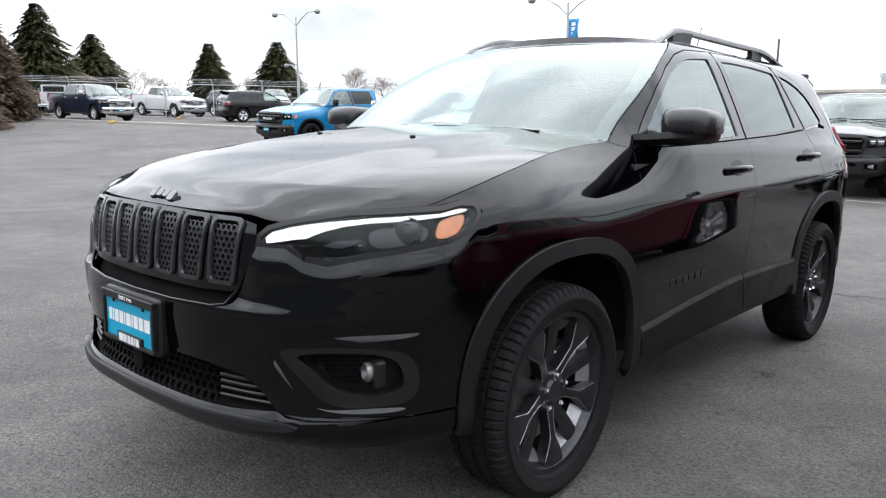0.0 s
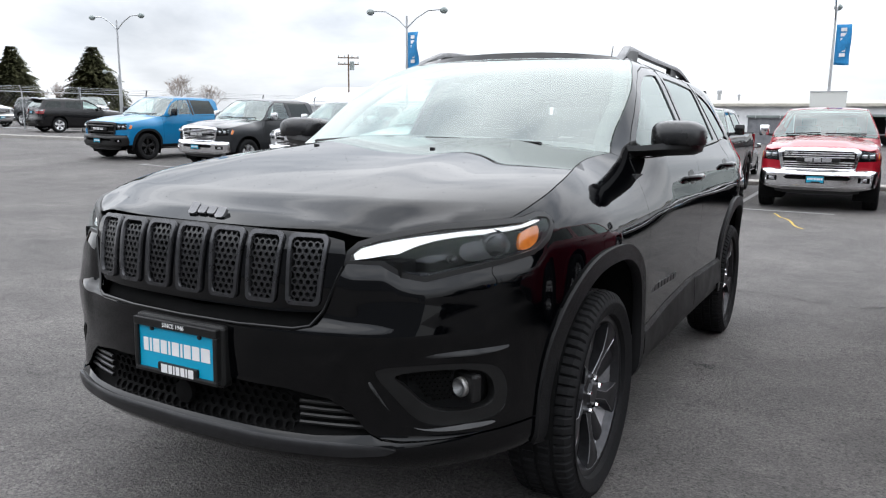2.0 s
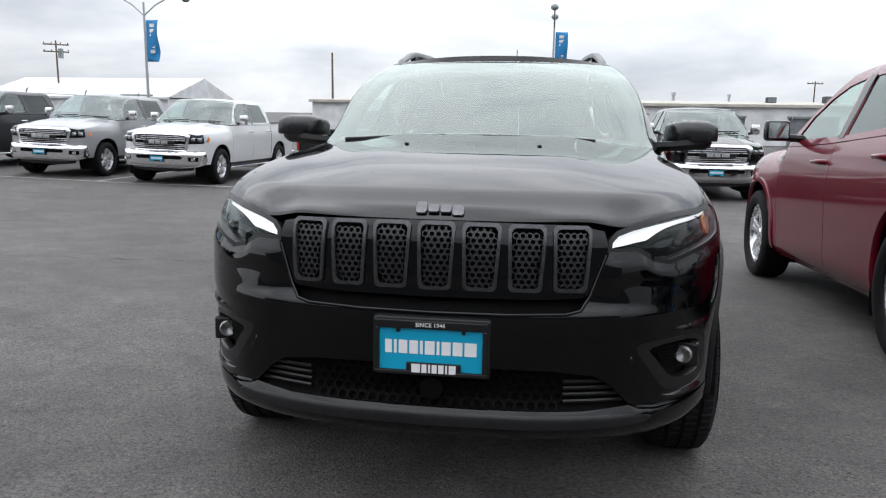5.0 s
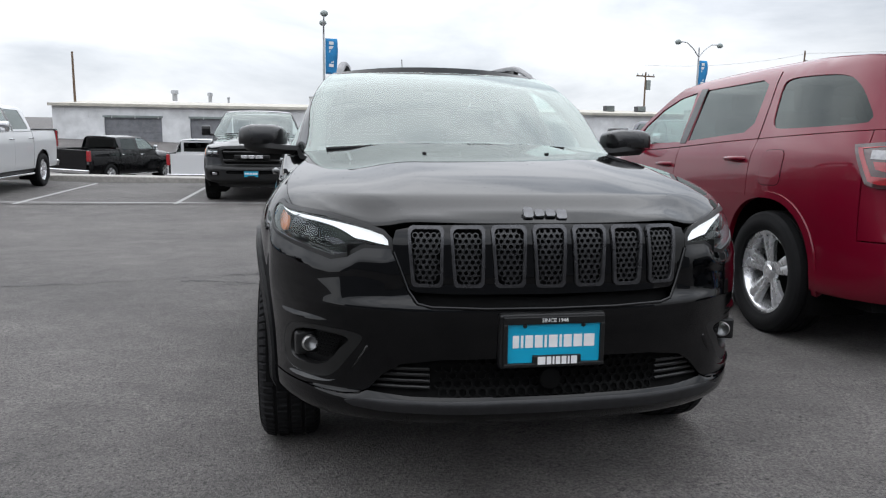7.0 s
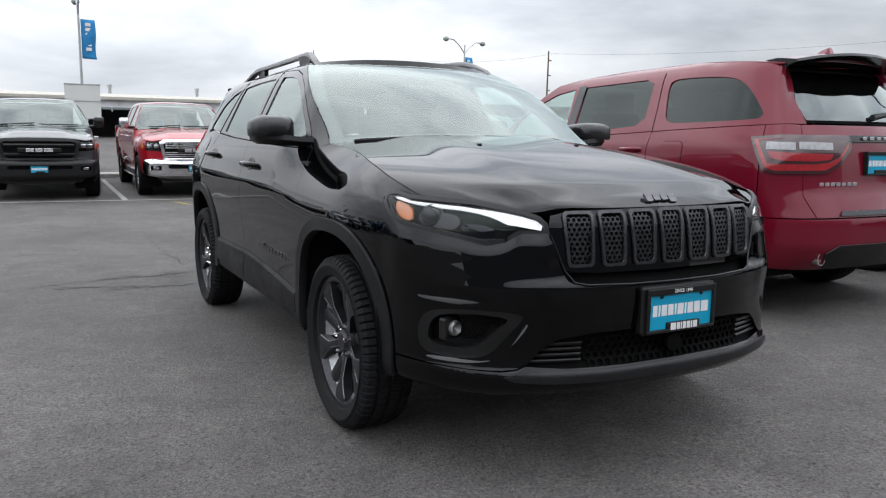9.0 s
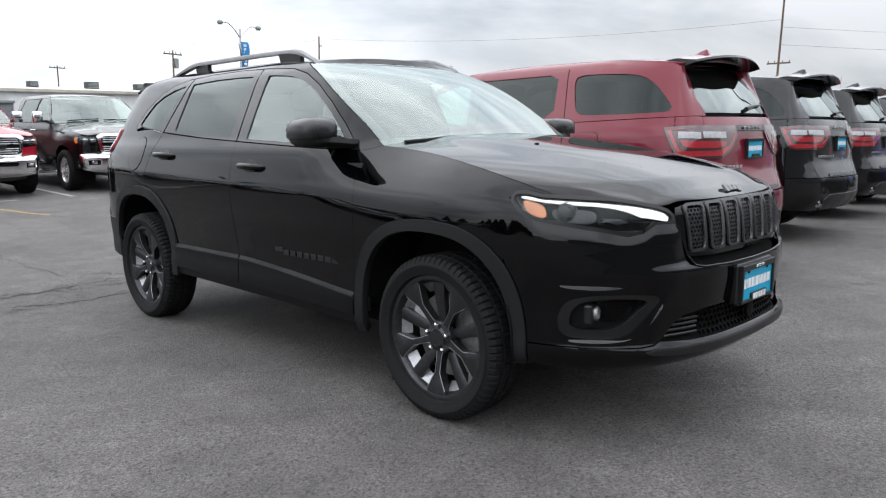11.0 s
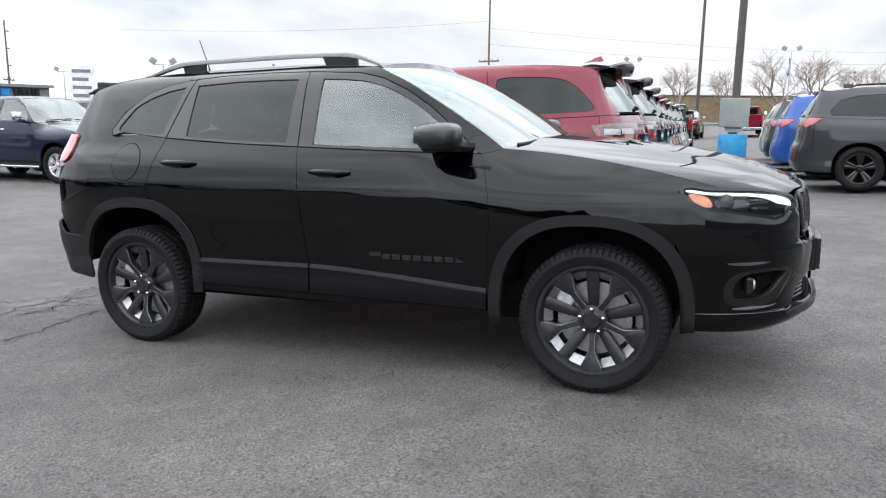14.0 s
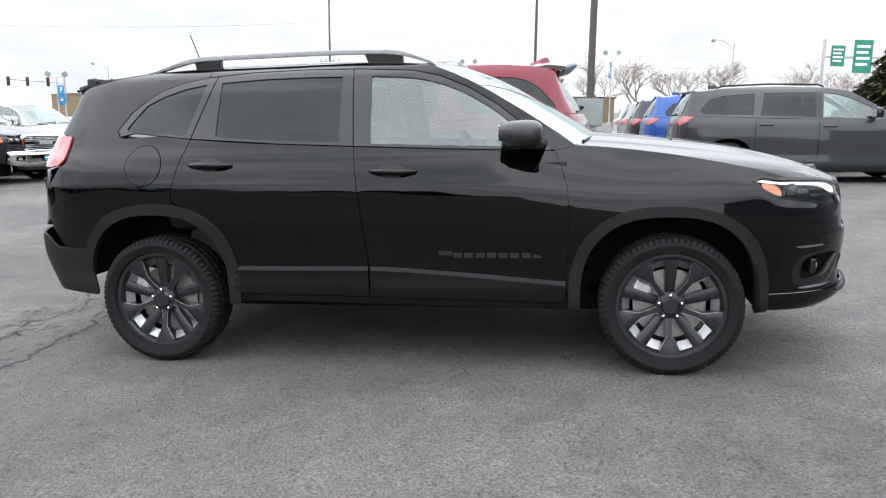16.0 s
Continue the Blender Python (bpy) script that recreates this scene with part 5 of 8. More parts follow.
        if sgn > 0:
            pts = [(0.46, 0.010), (0.30, 0.004), (0.10, 0.0), (0.0, 0.0)]
        else:
            pts = [(-0.16, 0.010), (-0.34, 0.004), (-0.52, 0.0), (-0.60, 0.0)]
        path = [tuple(screen(np.array([a]), np.array([b]))[0] + (0, -0.007, 0.009)) for a, b in pts]
        add_tube(wb, path, [0.003, 0.006, 0.007, 0.007], 6)
        part("wiper", wb, satin_black, car, "", None, True, 60)
        part("washer_jet", box(-0.008, 0.008, -0.006, 0.010, -0.004, 0.006, 0.002), satin_black, car, "", Matrix.Translation(tuple(bonnet(np.array([sgn * 0.264]), np.array([0.85]))[0])))
        # front seats and headrests
        sb = bmesh.new()
        add_box(sb, sgn * 0.37 - 0.25, sgn * 0.37 + 0.25, 1.25, 1.75, 0.50, 0.72, 0.05)
        add_box(sb, sgn * 0.37 - 0.23, sgn * 0.37 + 0.23, 1.66, 1.82, 0.70, 1.28, 0.06, Matrix.Translation((0, 1.7, 0.7)) @ Matrix.Rotation(radians(-12), 4, "X") @ Matrix.Translation((0, -1.7, -0.7)))
        add_box(sb, sgn * 0.37 - 0.13, sgn * 0.37 + 0.13, 1.84, 1.94, 1.27, 1.44, 0.04)
        part("front_seat", sb, interior_dark, car, "", None, True, 40)
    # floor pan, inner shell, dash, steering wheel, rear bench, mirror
    # pan and bay block are cavity black: underbody shade set by colour
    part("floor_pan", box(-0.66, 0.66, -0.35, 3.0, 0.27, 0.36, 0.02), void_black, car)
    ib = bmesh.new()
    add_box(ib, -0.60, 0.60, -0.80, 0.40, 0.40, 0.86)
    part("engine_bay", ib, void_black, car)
    for sgn in (-1, 1):
        part("inner_door", box(min(sgn * 0.80, sgn * 0.83), max(sgn * 0.80, sgn * 0.83), 0.5, 2.24, 0.37, 1.06), interior_dark, car)
    db = bmesh.new()
    add_box(db, -0.72, 0.72, 0.62, 1.02, 0.86, 1.10, 0.06)
    add_box(db, 0.16, 0.58, 0.86, 1.04, 1.06, 1.15, 0.03)
    part("dashboard", db, interior_dark, car, "", None, True, 40)
    wb = bmesh.new()
    add_tube(wb, [(0.18 * math.cos(a), 0, 0.18 * math.sin(a)) for a in np.linspace(0, 2 * math.pi, 25)], 0.015, 8)
    add_box(wb, -0.17, 0.17, -0.015, 0.015, -0.03, 0.03, 0.008)
    part("steering_wheel", wb, interior_dark, car, "", Matrix.Translation((0.37, 1.12, 1.03)) @ Matrix.Rotation(radians(-25), 4, "X"), True)
    rb = bmesh.new()
    add_box(rb, -0.66, 0.66, 2.15, 2.65, 0.50, 0.72, 0.05)
    add_box(rb, -0.66, 0.66, 2.60, 2.78, 0.70, 1.22, 0.06)
    for x in (-0.42, 0.42):
        add_box(rb, x - 0.13, x + 0.13, 2.68, 2.78, 1.22, 1.38, 0.035)
    part("rear_bench", rb, interior_dark, car, "", None, True, 40)
    panel("headliner", [(-0.6, 0.0), (0.6, 0.0), (0.6, 2.05), (-0.6, 2.05)], lambda a, b: roof(a, b) * (0.98, 1, 1) - (0, 0, 0.03), 0.1, interior_grey, car, thick=0)
    for sgn in (-1, 1):
        part("pillar_lining", tube([(sgn * (x - 0.05), y, z - 0.03) for x, y, z in (S.at(y, z) for y, z in screen_edge)], 0.035, 8), interior_grey, car, "", None, True, 60)
    part("tailgate_lining", box(-0.58, 0.58, 3.20, 3.24, 1.46, 1.575, 0.01), interior_dark, car)
    part("inner_mirror", box(-0.11, 0.11, 1.0, 1.03, 1.40, 1.465, 0.012), satin_black, car)
    part("antenna", tube([(0.0, 2.80, 1.60), (0.0, 2.82, 1.69), (0.0, 2.88, 1.86)], [0.012, 0.004, 0.003], 8), satin_black, car)
    return car


# ---- the other vehicles: one general builder, with fronts and tails of their own ----
def side_path(c, ya, yb, step=0.05):
    """The lower edge of the side from ya to yb, over the wheel arches."""
    ys = list(np.arange(ya, yb, step)) + [yb]
    for cy, cz, r in c["arches"]:
        ys += [y for y in (cy - r, cy - r * 0.995, cy - r * 0.97, cy + r * 0.97, cy + r * 0.995, cy + r) if ya < y < yb]
    out = []
    for y in sorted(ys):
        z = c["low"](y)
        for cy, cz, r in c["arches"]:
            d = abs(y - cy) / r
            if d < 1:
                z = max(z, cz + r * (1 - d ** 2.3) ** (1 / 2.3))
        out.append((y, float(z)))
    return out


def car_shell(car, c, colour_mat, h=0.07, tread=False):
    """Sides, doors, windows, bonnet, screen, roof, wheels, mirrors and cabin of a vehicle facing -y."""
    S = c["shell"]
    fl = S.flank
    top = c["top"]
    for mir in (False, True):
        sg = -1 if mir else 1
        def P(name, poly, mat, label="", hh=h, parent=car, **k):
            return panel(name, poly, S, hh, mat, parent, label, mirror=mir, **k)
        for (ya, yb, name) in c["sides"]:
            low = side_path(c, ya, yb)
            up = [(y, float(top(y))) for y in np.linspace(yb, ya, max(3, int((yb - ya) / 0.12)))]
            ob = P(name, fl(low + up), colour_mat, gap=0.004)
            if "door" in name:
                hy, hz = (yb - 0.17, float(top(yb)) - c["handle_drop"])
                b = S.at(hy, hz)
                hb = bmesh.new()
                add_tube(hb, [(sg * (b[0] - 0.005), hy - 0.11, hz), (sg * (b[0] + 0.035), hy - 0.08, hz), (sg * (b[0] + 0.038), hy + 0.07, hz), (sg * (b[0] - 0.005), hy + 0.10, hz)], 0.016, 8)
                part("door_handle", hb, c.get("handle_mat", colour_mat), ob, "", None, True, 60)
        # glasshouse
        frame_poly = fl(c["frame"])
        P("window_frame", frame_poly, c.get("frame_mat", colour_mat), holes=[fl(p) for p, _ in c["panes"]], gap=0.001)
        for p, g in c["panes"]:
            P("side_window", fl(p), g, gap=-0.004, thick=0, proud=-0.008)
        for y0, z0, y1, z1 in c["pillars"]:
            P("pillar_trim", fl([(y0 - 0.05, z0), (y0 + 0.05, z0), (y1 + 0.05, z1), (y1 - 0.05, z1)]), gloss_black, proud=0.004, thick=0.004)
        for y0, z0, y1, z1 in c.get("seams", ()):
            pts = [S.at(y0 + (y1 - y0) * f, z0 + (z1 - z0) * f) for f in np.linspace(0, 1, 8)]
            part("frame_seam", tube([(sg * (p[0] + 0.0005), p[1], p[2]) for p in pts], 0.003, 5), void_black, car)
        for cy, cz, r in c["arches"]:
            # housing in cavity black, so the shade inside the arch is painted
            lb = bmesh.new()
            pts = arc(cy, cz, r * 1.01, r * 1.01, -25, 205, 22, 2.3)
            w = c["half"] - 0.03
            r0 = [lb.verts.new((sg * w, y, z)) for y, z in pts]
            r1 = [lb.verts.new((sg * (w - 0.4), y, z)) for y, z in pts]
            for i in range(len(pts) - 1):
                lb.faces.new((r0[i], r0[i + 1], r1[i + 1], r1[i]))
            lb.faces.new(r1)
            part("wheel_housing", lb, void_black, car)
            if c.get("flare"):
                fw = c.get("flare_width", 0.07)
                outer = arc(cy, cz, r + fw, r + fw - 0.01, -8, 188, 26, 2.3)
                inner = arc(cy, cz, r - 0.005, r - 0.005, -8, 188, 26, 2.3)
                P("arch_flare", fl(outer + inner[::-1]), c["flare"], proud=c.get("flare_out", 0.02), thick=0.04, gap=0)
            wheel(car, sg * (c["half"] - 0.13), cy, c["R"], c["R"], c["rim"], c["tyre_w"], c["wheel"], sg, tread)
        q = S.at(c["mirror"][0], c["mirror"][1])
        mb = bmesh.new()
        add_box(mb, q[0] + 0.08, q[0] + 0.27, c["mirror"][0] - 0.06, c["mirror"][0] + 0.05, c["mirror"][1] + 0.0, c["mirror"][1] + c["mirror"][2], 0.03)
        if mir:
            bmesh.ops.scale(mb, vec=(-1, 1, 1), verts=mb.verts[:])
        mo = part("door_mirror", mb, c.get("mirror_mat", colour_mat), car, "", None, True, 45)
        part("mirror_arm", tube([(sg * (q[0] - 0.03), c["mirror"][0], c["mirror"][1] + 0.02), (sg * (q[0] + 0.12), c["mirror"][0], c["mirror"][1] + 0.03)], 0.03, 8), satin_black, mo)
        gb = bmesh.new()
        add_box(gb, q[0] + 0.10, q[0] + 0.25, c["mirror"][0] + 0.05, c["mirror"][0] + 0.056, c["mirror"][1] + 0.02, c["mirror"][1] + c["mirror"][2] - 0.02)
        if mir:
            bmesh.ops.scale(gb, vec=(-1, 1, 1), verts=gb.verts[:])
        part("mirror_glass", gb, chrome, mo)
        lowz = c["low"](1.5)
        P("sill", fl([(c["arches"][0][0] + c["arches"][0][2], lowz - 0.09), (c["arches"][1][0] - c["arches"][1][2], lowz - 0.09), (c["arches"][1][0] - c["arches"][1][2], lowz + 0.01), (c["arches"][0][0] + c["arches"][0][2], lowz + 0.01)]), c.get("sill_mat", cladding), gap=0, proud=-0.01, thick=0.05)
        sb = bmesh.new()
        zs = c["seat_z"]
        for sy in c["seats"]:
            add_box(sb, sg * 0.40 - 0.25, sg * 0.40 + 0.25, sy, sy + 0.5, zs, zs + 0.2, 0.04)
            add_box(sb, sg * 0.40 - 0.23, sg * 0.40 + 0.23, sy + 0.45, sy + 0.6, zs + 0.15, zs + 0.72, 0.05)
            add_box(sb, sg * 0.40 - 0.13, sg * 0.40 + 0.13, sy + 0.52, sy + 0.62, zs + 0.73, zs + 0.90, 0.03)
        part("seats", sb, interior_dark, car, "", None, True, 40)
    # bonnet
    y0, y1, u_half = c["bonnet_y"][0], c["bonnet_y"][1], c["half"]
    zc, x0 = c["bonnet_z"], float(S.at(y0, float(top(y0)))[0])
    L = y1 - y0
    def bonnet(a, b):
        v, u = np.clip(np.asarray(b, float) / L, 0, 1), np.asarray(a, float) / u_half
        y = y0 + v * L
        e = S(S.sy(y), top(y))
        f = S(S.sx(np.clip(np.abs(u) * x0, 0, x0)), np.full(np.shape(u), c["nose_z"]))
        yy = f[..., 1] * (1 - v) + (y1 - c["cowl_bow"] * (1 - u * u)) * v
        z = e[..., 2] + (zc(v) - e[..., 2]) * (1 - np.abs(u) ** 3) + c.get("bulge", 0.0) * smooth(0.6, 0.45, np.abs(u)) * smooth(0.05, 0.3, v)
        return np.stack([u * e[..., 0], yy, z], -1)
    panel("bonnet", [(-u_half, 0)] + [(-u_half + 2 * u_half * k / 12, 0) for k in range(1, 12)] + [(u_half, 0), (u_half, L), (-u_half, L)], bonnet, h, colour_mat, car, gap=0.004)
    # windscreen and roof
    se = np.array(c["screen"])
    fy, fz = pchip([(k / (len(se) - 1), se[k][0]) for k in range(len(se))]), pchip([(k / (len(se) - 1), se[k][1]) for k in range(len(se))])
    cb = c["cowl_bow"]
    def screen(a, b):
        v, u = np.clip(np.asarray(b, float), 0, 1), np.asarray(a, float) / 0.8
        e = S(S.sy(fy(v)), fz(v))
        bow = 1 - u * u
        return np.stack([u * e[..., 0], e[..., 1] - bow * (cb * (1 - v) + 0.09 * v), e[..., 2] + bow * 0.03], -1)
    panel("windscreen", [(-0.8, 0.0), (0.8, 0.0), (0.8, 1.0), (-0.8, 1.0)], screen, 0.1, screen_glass, car, gap=0.005, thick=0)
    panel("cowl_band", [(-0.8, 0.0), (0.8, 0.0), (0.8, 0.07), (-0.8, 0.07)], screen, 0.1, gloss_black, car, gap=0, thick=0, proud=-0.01)
    ya, yb = se[-1][0], c["roof_end"]
    rl = c["roof_line"]
    def roof(a, b):
        v, u = np.clip(np.asarray(b, float) / (yb - ya), 0, 1), np.asarray(a, float) / 0.7
        y = ya + v * (yb - ya)
        e = S(S.sy(y), rl(y))
        bow = 1 - u * u
        return np.stack([u * e[..., 0], y - bow * 0.09 * (1 - v) + bow * 0.07 * v, e[..., 2] + 0.035 * (1 - np.abs(u) ** 2.4)], -1)
    panel("roof", [(-0.7, 0), (0.7, 0), (0.7, yb - ya), (-0.7, yb - ya)], roof, 0.1, c.get("roof_mat", colour_mat), car, gap=0.003)
    # pan and engine block carry the underside's shade in their black
    part("floor_pan", box(-c["half"] + 0.16, c["half"] - 0.16, y0 + 0.25, c["tail_y"] - 0.25, c["low"](1.5) - 0.05, c["low"](1.5) + 0.08), void_black, car)
    part("dashboard", box(-c["half"] + 0.2, c["half"] - 0.2, se[0][0] + 0.1, se[0][0] + 0.55, se[0][1] - 0.35, se[0][1] - 0.04, 0.05), interior_dark, car)
    part("engine_bay", box(-c["half"] + 0.2, c["half"] - 0.2, y0 + 0.15, y1, 0.45, c["nose_z"] - 0.12), void_black, car)
    wb = bmesh.new()
    for x0_, x1_ in ((0.62, 0.02), (-0.05, -0.6)):
        p = [tuple(screen(np.array([x]), np.array([v]))[0] + (0, -0.02, 0.02)) for x, v in ((x0_, 0.09), ((x0_ + x1_) / 2, 0.06), (x1_, 0.05))]
        add_tube(wb, p, 0.012, 6)
    part("wiper", wb, satin_black, car)
    return bonnet, roof, screen


def curve_low(z):
    return lambda y: z


def paint_all(ob, colour):
    for o in (ob, *ob.children_recursive):
        o.color = (*colour, 1)


def build_pickup(trim):
    """A full-size crew-cab pickup; trim is chrome or black."""
    dark = trim == "black"
    car = thing("pickup_truck", Matrix.Identity(4), "full-size crew-cab pickup truck", "truck")
    S = Shell(
        plan=[(0, -1.0), (0.5, -0.975), (0.8, -0.90), (0.93, -0.76), (1.0, -0.5), (1.03, 0), (1.02, 0.6), (1.015, 3), (1.025, 3.7), (1.01, 4.7), (0.97, 4.86), (0.85, 4.91), (0, 4.93)],
        nose=[(0.4, 0.1), (0.48, 0.0), (0.72, 0.0), (0.75, 0.06), (0.82, 0.07), (1.05, 0.07), (1.14, 0.09), (1.2, 0.15), (1.3, 0.3)],
        fender=[(0.3, 0.1), (0.45, 0.03), (0.7, 0.0), (0.95, 0.0), (1.05, 0.012), (1.15, 0.05), (1.22, 0.11), (1.28, 0.18), (1.34, 0.26), (1.9, 0.4)],
        side=[(0.3, 0.12), (0.45, 0.04), (0.8, 0.0), (1.1, 0.004), (1.22, 0.02), (1.36, 0.05), (1.5, 0.105), (1.7, 0.19), (1.85, 0.26), (1.92, 0.31), (1.97, 0.4)],
        tail=[(0.3, 0.1), (0.5, 0.0), (1.4, 0.02), (1.5, 0.03)],
        blend=(0.35, 0.75))
    top = pchip([(-0.85, 1.12), (-0.6, 1.16), (0.0, 1.24), (0.45, 1.30), (0.62, 1.33), (1.5, 1.345), (3.05, 1.355), (3.12, 1.40), (4.92, 1.40)])
    win_top = pchip([(0.72, 1.37), (0.95, 1.58), (1.15, 1.74), (1.35, 1.83), (1.6, 1.862), (2.9, 1.85)])
    c = dict(shell=S, half=1.03, R=0.41, rim=0.265, tyre_w=0.27, wheel="dark" if dark else "truck", arches=[(0.0, 0.42, 0.49), (3.67, 0.42, 0.49)], low=curve_low(0.47), top=top,
             sides=[(-0.72, 0.62, "front_wing"), (0.62, 1.86, "front_door"), (1.86, 3.06, "rear_door"), (3.10, 4.88, "bed_side")], handle_drop=0.16,
             frame=[(0.62, 1.345)] + [(y, float(win_top(y)) + 0.05) for y in (0.72, 0.95, 1.15, 1.28)] + [(1.35, 1.91), (1.8, 1.935), (2.6, 1.925), (3.0, 1.90), (3.08, 1.80), (3.06, 1.36), (1.8, 1.352)],
             panes=[([(0.85, 1.395)] + [(y, float(win_top(y))) for y in (0.98, 1.15, 1.35, 1.6)] + [(1.80, 1.86), (1.84, 1.40)], clear_glass), ([(1.96, 1.40), (1.94, 1.855), (2.80, 1.84), (2.93, 1.45), (2.90, 1.405)], dark_glass)],
             pillars=[(1.895, 1.37, 1.87, 1.87)], mirror=(0.95, 1.36, 0.22), mirror_mat=gloss_black if dark else chrome, handle_mat=body_paint if dark else chrome,
             seats=[1.55, 2.4], seat_z=0.85, bonnet_y=(-0.86, 0.60), bonnet_z=pchip([(0, 1.17), (0.06, 1.20), (0.3, 1.27), (0.7, 1.325), (1, 1.355)]), nose_z=1.15, cowl_bow=0.16, bulge=0.025,
             screen=[(0.62, 1.335), (0.85, 1.53), (1.08, 1.72), (1.32, 1.885)], roof_line=pchip([(1.32, 1.885), (1.8, 1.925), (2.6, 1.92), (3.0, 1.89)]), roof_end=3.02, tail_y=4.93,
             flare=cladding if dark else None)
    car_shell(car, c, body_paint)
    # cab back, bed walls and floor
    part("cab_back", box(-0.74, 0.74, 3.0, 3.03, 1.0, 1.88, 0.02), body_paint, car)
    part("rear_glass", box(-0.62, 0.62, 3.03, 3.036, 1.42, 1.80), dark_glass, car)
    part("bed_floor", box(-0.92, 0.92, 3.1, 4.86, 0.80, 0.84), cladding, car)
    for x in (-0.95, 0.93):
        part("bed_wall", box(x, x + 0.02, 3.1, 4.86, 0.84, 1.39), cladding, car)
        part("bed_cap", box(x - 0.045, x + 0.06, 3.1, 4.88, 1.39, 1.415, 0.008), cladding, car)
    part("bulkhead", box(-0.95, 0.95, 3.09, 3.12, 0.84, 1.40, 0.01), body_paint, car)
    part("tailgate", box(-0.84, 0.84, 4.86, 4.925, 0.62, 1.40, 0.015), body_paint, car)
    rb = bmesh.new()
    add_box(rb, -0.98, 0.98, 4.90, 5.02, 0.46, 0.62, 0.03)
    part("rear_bumper", rb, satin_black if dark else chrome, car)
    for sg in (-1, 1):
        part("tail_lamp", box(min(sg * 0.86, sg * 1.0), max(sg * 0.86, sg * 1.0), 4.80, 4.93, 0.95, 1.38, 0.02), red_lens, car)
        tb = bmesh.new()
        add_box(tb, min(sg * 0.80, sg * 1.0), max(sg * 0.80, sg * 1.0), 0.55, 3.1, 0.33, 0.38, 0.015)
        part("side_step", tb, satin_black if dark else chrome, car)
    # front: surround, bars, lamps, bumper
    fc = S.face
    def F(poly, name, mat, label="", **k):
        full = fc(poly) + [(-s, z) for s, z in fc(poly)[::-1] if abs(s) > 1e-6]
        return panel(name, full, S, 0.07, mat, car, label, gap=0, **k)
    ring_mat = satin_black if dark else chrome
    F([(0.0, 1.13), (0.60, 1.12), (0.66, 1.09), (0.60, 0.80), (0.52, 0.76), (0.0, 0.76)], "grille_back", void_black, proud=-0.015, thick=0)
    outer = [(0.0, 1.155), (0.62, 1.145), (0.70, 1.10), (0.63, 0.79), (0.55, 0.74), (0.0, 0.74)]
    inner = [(0.0, 1.105), (0.57, 1.098), (0.625, 1.06), (0.575, 0.82), (0.52, 0.785), (0.0, 0.785)]
    fo, fi = fc(outer), fc(inner)
    full_o = fo + [(-s, z) for s, z in fo[::-1] if abs(s) > 1e-6]
    full_i = fi + [(-s, z) for s, z in fi[::-1] if abs(s) > 1e-6]
    panel("grille_surround", full_o, S, 0.07, ring_mat, car, "", gap=0, thick=0.03, holes=[full_i], proud=0.02)
    for z in ((0.86, 1.03) if dark else (0.82, 0.86, 0.90, 0.99, 1.03, 1.07)):
        gb = bmesh.new()
        xs = np.linspace(-0.59, 0.59, 9)
        add_tube(gb, [tuple(S(np.sign(x) * S.sx(abs(x)), z) + (0, -0.004, 0)) for x in xs], 0.010 if not dark else 0.03, 6)
        part("grille_bar", gb, satin_black if dark else grey_alloy, car)
    gb = bmesh.new()
    add_box(gb, -0.36, 0.36, -1.0, -0.95, 0.90, 0.985, 0.02)
    part("badge_bar", gb, satin_black, car)
    mark_bars([0.13, 0.12, 0.15], 0.065, 0.02, grey_alloy if not dark else alloy, car, Matrix.Translation((0, -1.0, 0.942)) @ Matrix.Rotation(radians(90), 4, "X"), "maker_badge", 0.012)
    for mir in (False, True):
        sg = -1 if mir else 1
        lamp = fc([(0.70, 1.10), (0.66, 0.93), (0.90, 0.93)]) + S.flank([(-0.62, 0.95), (-0.55, 1.05), (-0.62, 1.10)]) 
        hb = panel("head_lamp", lamp, S, 0.06, gloss_black, car, "", mirror=mir, gap=0.002, proud=-0.02)
        panel("lamp_cover", lamp, S, 0.06, lens_glass, hb, "", mirror=mir, gap=0.004, thick=0, proud=0.004)
        for xx, rr in ((0.76, 0.05), (0.88, 0.05)):
            q = S(S.sx(xx), 1.02)
            lb = bmesh.new()
            add_box(lb, sg * q[0] - rr, sg * q[0] + rr, q[1] - 0.004, q[1] + 0.05, 0.985, 1.055, 0.015)
            part("lamp_bowl", lb, reflector, hb)
        corner = fc([(0.66, 0.92), (0.62, 0.77), (0.90, 0.77)]) + S.flank([(-0.70, 0.77), (-0.70, 0.94)])
        panel("lamp_valance", corner, S, 0.06, body_paint, car, "", mirror=mir, gap=0.002)
        am = S.flank([(-0.60, 0.96), (-0.54, 1.05), (-0.59, 1.09), (-0.66, 0.98)])
        panel("side_marker", am, S, 0.05, amber_lens, hb, "", mirror=mir, gap=0, proud=0.006)
    bp = fc([(0.0, 0.74), (0.60, 0.74), (0.80, 0.745)]) + S.flank([(-0.72, 0.745), (-0.66, 0.56), (-0.70, 0.48)]) + fc([(0.80, 0.44), (0.5, 0.40), (0.0, 0.40)])
    hole = fc([(0.66, 0.64), (0.85, 0.64), (0.85, 0.55), (0.66, 0.55)])
    mid = fc([(0.0, 0.66), (0.50, 0.66), (0.55, 0.62), (0.50, 0.585), (0.0, 0.585)])
    full_b = bp + [(-s, z) for s, z in bp[::-1] if abs(s) > 1e-6]
    full_m = mid + [(-s, z) for s, z in mid[::-1] if abs(s) > 1e-6]
    panel("front_bumper", full_b, S, 0.06, satin_black if dark else chrome, car, "", gap=0, thick=0.04, proud=0.03, holes=[hole, [(-s, z) for s, z in hole], full_m])
